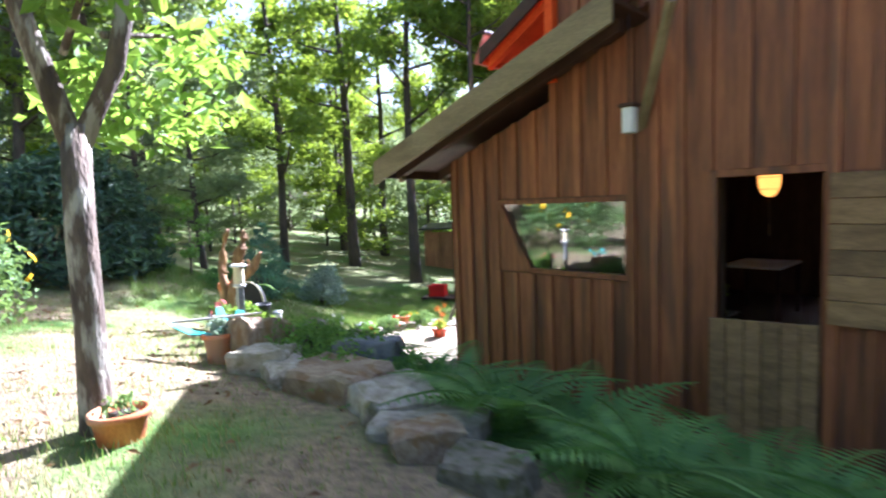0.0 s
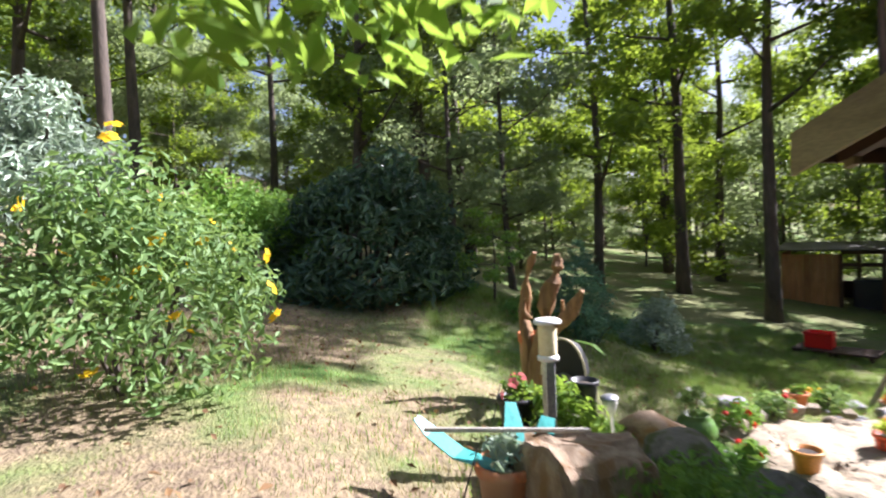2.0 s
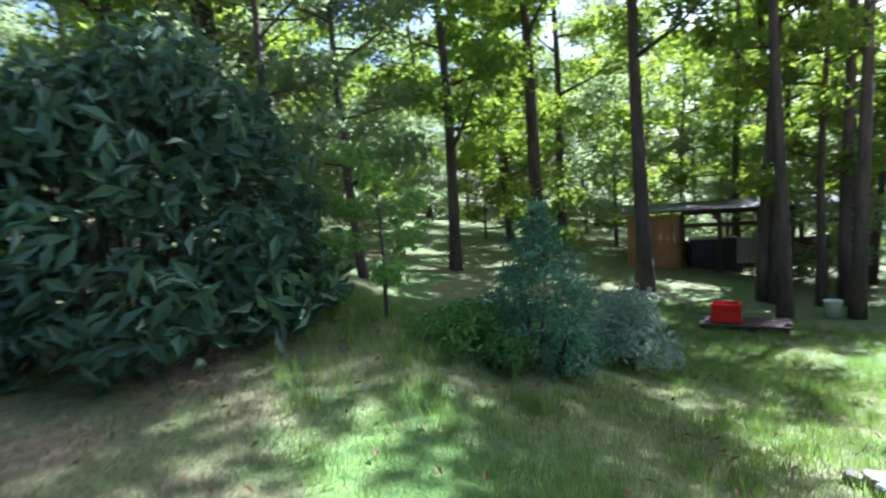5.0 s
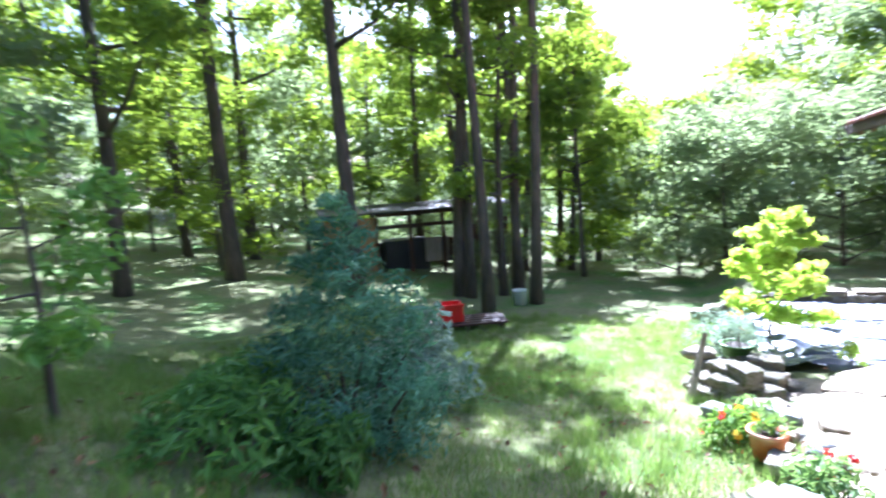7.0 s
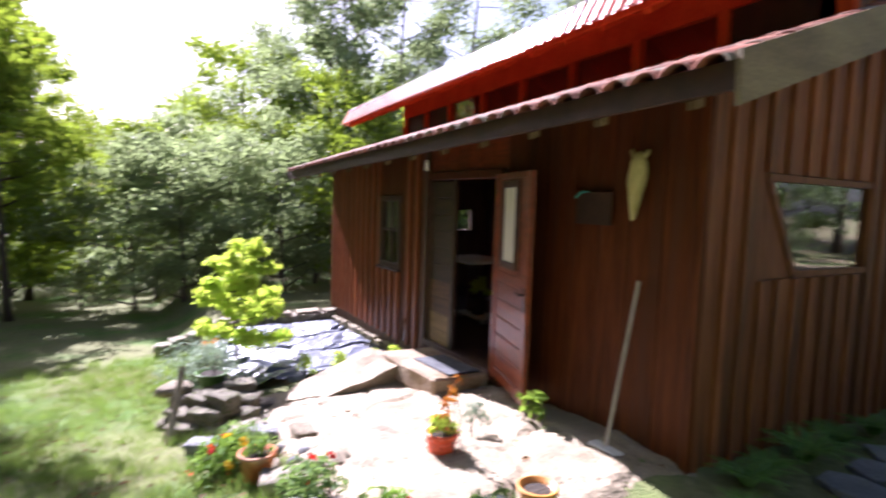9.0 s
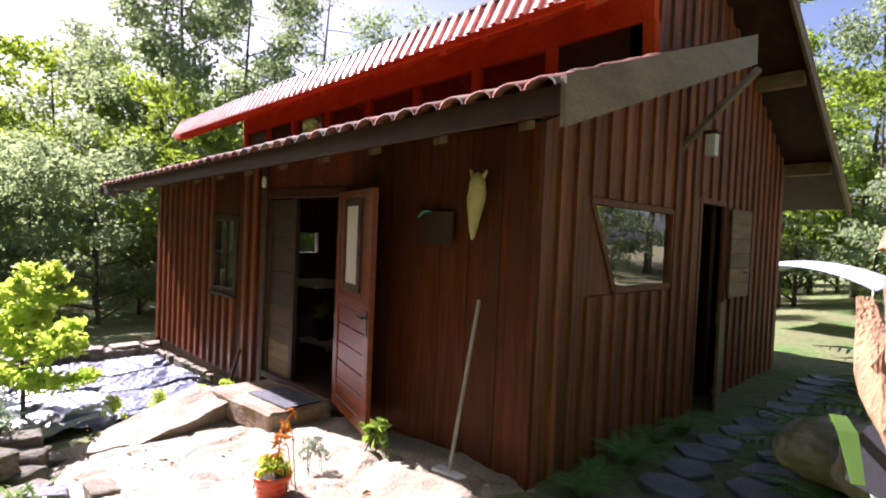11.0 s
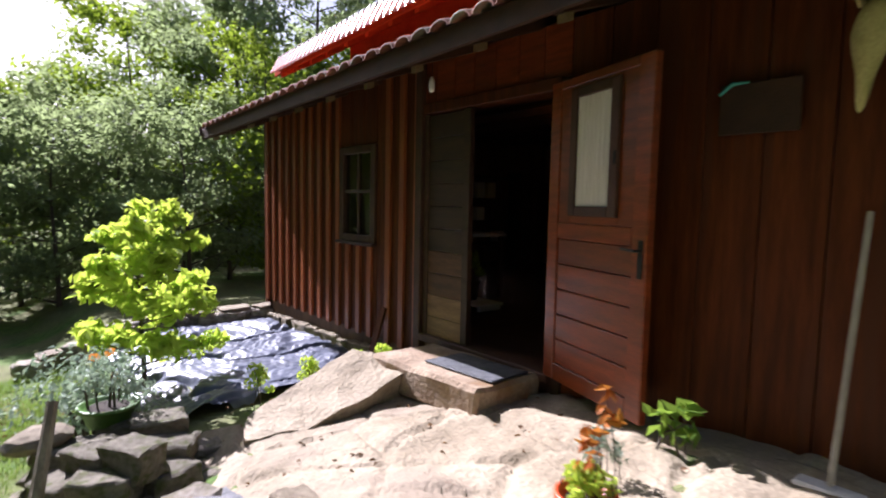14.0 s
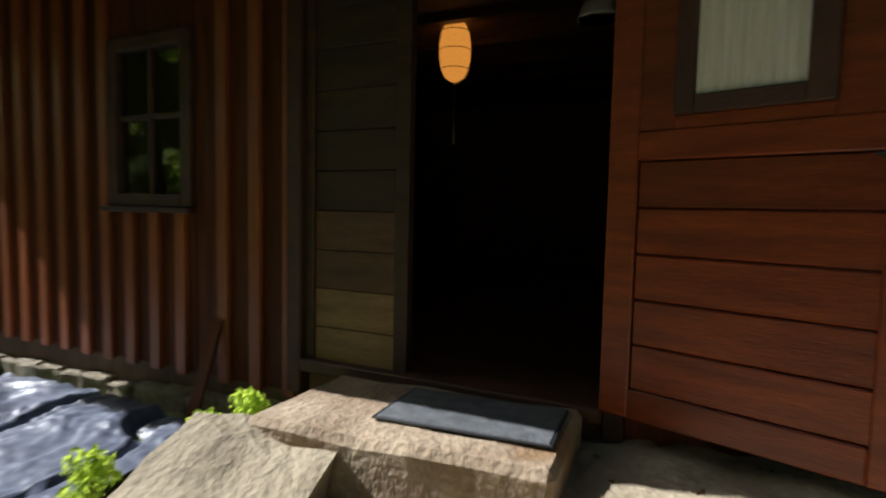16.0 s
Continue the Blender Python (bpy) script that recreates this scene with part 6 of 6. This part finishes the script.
wp = bush("withered_plant", 222, [((0.02, 0.0, 0.14), (0.07, 0.07, 0.07)), ((0.06, 0.03, 0.26), (0.06, 0.06, 0.06)), ((0.03, -0.05, 0.36), (0.06, 0.06, 0.05)), ((0.10, 0.02, 0.42), (0.05, 0.05, 0.05))], 46, 0.075, P_ORANGE, "withered orange-leaved stems rising from the red pot", "plant", at=(-1.43, 0.98, gz(-1.43, 0.98) + 0.16), stems=4, shell=0.3)
pot("flower_pot", -1.32, 0.02, gz(-1.32, 0.02) + 0.03, 0.12, 0.2, M_YELPOT, "ochre clay pot standing on the terrace")
pot("flower_pot", -2.68, 1.25, gz(-2.68, 1.25) + 0.02, 0.12, 0.19, M_TERRA, "orange terracotta pot at the edge of the terrace")
potted(224, -2.68, 1.25, gz(-2.68, 1.25) + 0.17, 0.1, 0.12, 120, 0.05, L_SHRUB, "green leaves in the terracotta pot at the terrace edge")
bush("broad_leaved_plant", 231, [((0.04, 0.02, 0.14), (0.11, 0.11, 0.07)), ((-0.03, 0.05, 0.22), (0.10, 0.10, 0.06)), ((0.02, -0.05, 0.28), (0.07, 0.07, 0.05))], 34, 0.12, L_FRUIT, "plant with large green leaves at the foot of the board wall", "plant", at=(-0.48, 1.12, gz(-0.48, 1.12) + 0.03), aspect=0.6, stems=5, up=0.5, shell=0.3)
potted(232, -0.98, 1.22, gz(-0.98, 1.22) + 0.03, 0.12, 0.30, 150, 0.07, L_PALE, "wispy pale green weed on the terrace", aspect=0.2)
pot("flower_pot", -2.68, 3.66, gz(-2.68, 3.66) + 0.36, 0.17, 0.13, M_GREENPOT, "low green plastic bowl planter standing on the stone wall")
for i in range(4):
    rock(-2.68 + 0.1 * math.cos(i * 1.7), 3.66 + 0.1 * math.sin(i * 1.7), gz(-2.68, 3.66) + 0.10 + 0.07 * i, 0.15, 0.14, 0.1, M_MOSSROCK, "mossy dark stone of the low retaining wall", 60 * i, pool=SMALL, k=i, group="stones of the retaining wall")
potted(236, -2.68, 3.66, gz(-2.68, 3.66) + 0.46, 0.26, 0.34, 420, 0.045, L_PALE, "pale trailing plant in the green bowl planter", P_ORANGE, 3)
tagged(part("wooden_stake", tube(bmesh.new(), [(-3.16, 2.72, gz(-3.16, 2.72) - 0.1), (-3.08, 2.86, gz(-3.16, 2.72) + 0.25), (-3.00, 3.0, gz(-3.16, 2.72) + 0.62)], [0.034, 0.032, 0.027], 7), M_STAKE), "weathered grey wooden stake leaning by the stone wall", "stake")
bm = bmesh.new()
box(bm, -0.012, 0.012, -0.045, 0.045, 0, 0.62, 0.003)
pl = tagged(part("leaning_plank", bm, M_BOARD), "short brown plank leaning on the boarded wall", "plank")
pl.matrix_world = pose(-0.19, 4.62, gz(-0.19, 4.62) + 0.02, 6, 14, 0)

# broom by the wall, skull and slate on it
br = thing("mop", pose(-0.285, 0.475, gz(-0.3, 0.475) + 0.02), "long-handled mop leaning head down on the board wall", "mop")
part("handle", tube(bmesh.new(), [(0.0, 0, 0.05), (0.235, -0.012, 1.30)], [0.015, 0.014], 8), M_POLE, br, "grey wooden handle")
part("mop_head", boxed(-0.06, 0.05, -0.14, 0.14, 0.0, 0.045, 0.012), M_WHITE, br, "pale mop head")
bm = bmesh.new()
bmesh.ops.create_uvsphere(bm, u_segments=28, v_segments=22, radius=1.0)
for v in bm.verts:
    p = v.co
    t = (p.z + 1) / 2
    w = 0.036 + 0.052 * smooth01(0.25, 0.75, t) - 0.02 * smooth01(0.85, 1.0, t)
    eye_ = math.exp(-((t - 0.72) / 0.07) ** 2) * math.exp(-((abs(p.y) - 0.75) / 0.25) ** 2) * (1 if p.x < 0 else 0)
    nose = math.exp(-((t - 0.10) / 0.06) ** 2) * math.exp(-(p.y / 0.4) ** 2) * (1 if p.x < 0 else 0)
    p.x, p.y, p.z = p.x * (0.05 + 0.03 * t) * (1 - 0.55 * max(eye_, nose)), p.y * w, t * 0.52
for s in (-1, 1):
    tube(bm, [(0, s * 0.05, 0.48), (0.0, s * 0.075, 0.52), (0.0, s * 0.08, 0.535)], [0.018, 0.014, 0.008], 8)
sk = tagged(part("animal_skull", bm, M_SKULL, smooth=True), "yellowed long animal skull hanging on the board wall", "skull ornament")
sk.matrix_world = pose(-0.085, 0.53, 1.81, 4, 0, 0)
sg = thing("hanging_board", pose(-0.03, 0.98, 1.76), "dark slate board with a teal edge hanging on the wall", "wall board")
part("slate", boxed(-0.02, 0.0, -0.2, 0.2, 0.0, 0.27, 0.004), M_DARKWOOD, sg)
part("ornament", tube(bmesh.new(), [(-0.03, 0.2, 0.22), (-0.035, 0.13, 0.27), (-0.03, 0.05, 0.27)], [0.009, 0.012, 0.005], 7), M_TEAL, sg, "teal ornament")
wl = thing("hanging_lantern", pose(2.46, -0.28, 2.72), "small pale lantern hanging under the gable overhang", "lantern")
part("hood", boxed(-0.07, 0.07, -0.07, 0.07, 0.215, 0.25, 0.01), M_DARKWOOD, wl)
part("hanger", tube(bmesh.new(), [(0, 0, 0.24), (0, 0, MAIN(2.46) - 2.72 - 0.05)], [0.006, 0.006], 6), M_IRON, wl)
part("shade", boxed(-0.05, 0.05, -0.05, 0.05, 0.0, 0.22, 0.01), M_WHITE, wl)

# ---------------------------------------------------------------- inside the room
ln_ = thing("paper_lantern", pose(2.27, 4.1, 2.13) @ Matrix.Scale(1.2, 4), "glowing orange oval paper lantern hanging from the ceiling", "lantern")
prof = [(0.03, -0.03), (0.075, 0.0), (0.105, 0.06), (0.118, 0.14), (0.12, 0.2), (0.118, 0.27), (0.105, 0.34), (0.075, 0.40), (0.03, 0.43)]
part("shade", lathe(bmesh.new(), prof, 28), M_PAPER, ln_, smooth=True)
for z in (0.06, 0.2, 0.34):
    r_ = 0.107 if z != 0.2 else 0.122
    ring_pts = [(r_ * math.cos(a), r_ * math.sin(a), z) for a in np.linspace(0, 2 * math.pi, 25)]
    part("hoop", tube(bmesh.new(), ring_pts, [0.003] * 25, 4), M_DARKWOOD, ln_)
pull = part("pull_cord", tube(bmesh.new(), [(0, 0, -0.03), (0.004, 0, -0.35)], [0.003, 0.003], 5), M_CREAM, ln_, "thin pull cord")
part("tassel", tube(bmesh.new(), [(0.004, 0, -0.35), (0.004, 0, -0.50)], [0.006, 0.011], 6), M_CREAM, pull, "pale tassel")
pend = thing("pendant_lamp", pose(1.3, 2.65, 2.16), "white enamel pendant lamp hanging inside the doorway", "pendant lamp")
part("shade", lathe(bmesh.new(), [(0.13, 0.0), (0.135, 0.01), (0.10, 0.10), (0.04, 0.16), (0.03, 0.16), (0.09, 0.09), (0.12, 0.0)], 24), M_WHITE, pend, smooth=True)
part("cord", tube(bmesh.new(), [(0, 0, 0.16), (0, 0, 0.47)], [0.004, 0.004], 5), M_BLACK, pend)
for k in range(7):
    jo = tagged(part("ceiling_joist", boxed(-0.05, 0.05, 0.0, 5.9, 0.0, 0.07, 0.006), M_DARKPANEL), "dark timber joist under the room ceiling", "joist", "ceiling joists")
    jo.matrix_world = pose(0.55 + k * 0.75, 1.74, 2.548)
tb = thing("table", pose(1.75, 5.55, 0.085), "wooden table with a white top inside the room", "table")
part("tabletop", boxed(-0.45, 0.45, -0.6, 0.6, 0.84, 0.88, 0.006), M_WHITE, tb)
for x in (-0.4, 0.4):
    for y in (-0.54, 0.54):
        part("leg", boxed(x - 0.03, x + 0.03, y - 0.03, y + 0.03, 0, 0.84, 0.004), M_DARKWOOD, tb)
potted(241, 1.35, 4.75, 0.40, 0.16, 0.34, 120, 0.13, L_MAPLE, "lime-green broad-leaved house plant inside the doorway")
pot("flower_pot", 1.35, 4.75, 0.17, 0.13, 0.25, M_BLACK, "dark planter standing on a low white shelf")
lowb = thing("low_bench", pose(1.35, 4.75, 0.085), "low white bench inside the room", "bench")
part("seat", boxed(-0.2, 0.2, -0.4, 0.4, 0.055, 0.085, 0.004), M_WHITE, lowb)
for y in (-0.35, 0.35):
    part("leg", boxed(-0.18, 0.18, y - 0.02, y + 0.02, 0.0, 0.055, 0.002), M_WHITE, lowb)
bk = thing("bookcase", pose(4.2, 7.45, 0.085), "open shelves with pale boxes against the far wall", "shelf")
for x in (-0.8, 0.8):
    part("side_panel", boxed(x - 0.02, x + 0.02, -0.16, 0.16, 0, 1.9, 0.003), M_DARKWOOD, bk)
for k in range(5):
    part("shelf", boxed(-0.78, 0.78, -0.16, 0.16, 0.1 + k * 0.42, 0.125 + k * 0.42, 0.003), M_DARKWOOD, bk)
for k in range(6):
    bm = boxed(-0.1, 0.1, -0.1, 0.1, 0, 0.2 + 0.05 * (k % 3), 0.004)
    o = tagged(part("storage_box", bm, M_WHITE if k % 2 else M_CREAM), "pale storage box standing on the shelf", "box", "boxes on the shelf")
    o.matrix_world = pose(3.65 + 0.28 * (k % 4), 7.42, 0.085 + 0.125 + 0.42 * (1 + k % 3))

# ---------------------------------------------------------------- far end of the garden
rc = thing("crate", pose(-7.1, 6.15, gz(-7.1, 6.15), 0, 0, 30), "bright red plastic crate on a dark pallet in the grass", "crate")
for a, c, d_, e in ((-0.24, 0.24, -0.18, -0.16), (-0.24, 0.24, 0.16, 0.18), (-0.24, -0.22, -0.16, 0.16), (0.22, 0.24, -0.16, 0.16)):
    part("side", boxed(a, c, d_, e, 0.14, 0.46, 0.006), M_RED, rc)
part("bottom", boxed(-0.22, 0.22, -0.16, 0.16, 0.14, 0.16), M_RED, rc)
part("rim", boxed(-0.26, 0.26, -0.205, -0.18, 0.42, 0.47, 0.006), M_RED, rc)
pal = thing("pallet", pose(-7.0, 6.2, gz(-7.0, 6.2), 0, 0, 30), "dark wooden pallet lying under the red crate", "pallet")
for k in range(5):
    part("slat", boxed(-0.55, 0.9, -0.34 + k * 0.15, -0.23 + k * 0.15, 0.10, 0.135, 0.004), M_DARKWOOD, pal)
for x in (-0.5, 0.15, 0.8):
    part("bearer", boxed(x - 0.04, x + 0.04, -0.34, 0.37, 0.0, 0.10, 0.004), M_DARKWOOD, pal)
bk2 = thing("bucket", pose(-6.7, 9.3, gz(-6.7, 9.3)), "white plastic bucket standing in the grass", "bucket")
part("body", lathe(bmesh.new(), [(0.13, 0.0), (0.17, 0.34), (0.18, 0.35), (0.165, 0.35), (0.12, 0.02)], 20), M_WHITE, bk2, smooth=True)
part("handle", tube(bmesh.new(), [(0.17, 0, 0.33), (0.14, 0.1, 0.25), (0, 0.17, 0.2), (-0.14, 0.1, 0.25), (-0.17, 0, 0.33)], [0.005] * 5, 5), M_IRON, bk2)

# open-sided woodshed
sx, sy = -13.4, 11.2
sh = thing("woodshed", pose(sx, sy, gz(-11.3, 13.0) - 0.1, 0, 0, 39), "low woodshed, orange boards at one end and open bays beyond", "shed")
SL = 6.0
for i in range(8):
    part("wall_board", boxed(i * 0.2 + 0.004, i * 0.2 + 0.196, 0, 0.03, 0, 1.95, 0.003), M_SHEDWOOD, sh)
for i in range(7):
    part("end_board", boxed(-0.03, 0.0, i * 0.3 + 0.004, i * 0.3 + 0.296, 0, 2.0, 0.003), M_SHEDWOOD, sh)
for i in range(5):
    part("post", boxed(1.6 + i * 1.1 - 0.06, 1.6 + i * 1.1 + 0.06, 0.0, 0.12, 0, 1.95, 0.006), M_DARKWOOD, sh)
part("beam", boxed(1.6, SL + 0.1, -0.01, 0.13, 1.95, 2.07, 0.006), M_DARKWOOD, sh)
part("rail", boxed(1.66, SL, 0.03, 0.09, 1.55, 1.67, 0.006), M_DARKWOOD, sh)
part("back_wall", boxed(0, SL, 2.1, 2.14, 0, 0.9), M_DARKWOOD, sh)
bm = bmesh.new()
box(bm, -0.2, SL + 0.3, -0.3, 2.4, 2.10, 2.15, 0.006, pose(0, 0, 0, 3, 0, 0))
part("roof", bm, M_TIN, sh, "grey tin roof")
part("tarpaulin", boxed(1.9, 3.4, 0.5, 1.4, 0, 1.1, 0.03), M_BLACK, sh, "pile under a black cover")
part("cloth", boxed(3.2, 4.0, 0.2, 0.24, 0.35, 1.15, 0.01), M_STAKE, sh, "pale hanging cloth")

# pale canopy past the gable's far corner
cn = thing("garden_canopy", pose(11.6, 0.6, gz(11.6, 0.6), 0, 0, -12), "pale arched canopy on thin poles behind the house", "canopy")
cvv, cff = [], []
for i in range(17):
    for j in range(9):
        u_, v_ = i / 16 * 2 - 1, j / 8 * 2 - 1
        cvv.append((v_ * 1.1, u_ * 1.6, 1.55 - 0.38 * u_ * u_ - 0.12 * v_ * v_))
for i in range(16):
    for j in range(8):
        k = i * 9 + j
        cff.append((k, k + 1, k + 10, k + 9))
o = mesh_ob("cloth", cvv, cff, M_CANVAS, cn, True)
for a in (-1, 1):
    for b in (-1, 1):
        part("pole", tube(bmesh.new(), [(a * 1.08, b * 1.55, 0), (a * 1.08, b * 1.55, 1.12)], [0.018, 0.018], 6), M_WHITE, cn)

# small white lamp holder on a short cord under the eaves
hold = thing("lamp_holder", pose(-0.35, 3.40, 2.27), "small white lamp holder hanging on a cord under the eaves", "lamp")
part("socket", lathe(bmesh.new(), [(0.006, 0.0), (0.022, 0.006), (0.026, 0.05), (0.022, 0.10), (0.012, 0.125), (0.004, 0.13)], 16), M_WHITE, hold, smooth=True)
part("cord", tube(bmesh.new(), [(0, 0, 0.125), (0.004, 0, 0.24), (0, 0, 0.36)], [0.004, 0.004, 0.004], 6), M_BLACK, hold, "thin black cord")
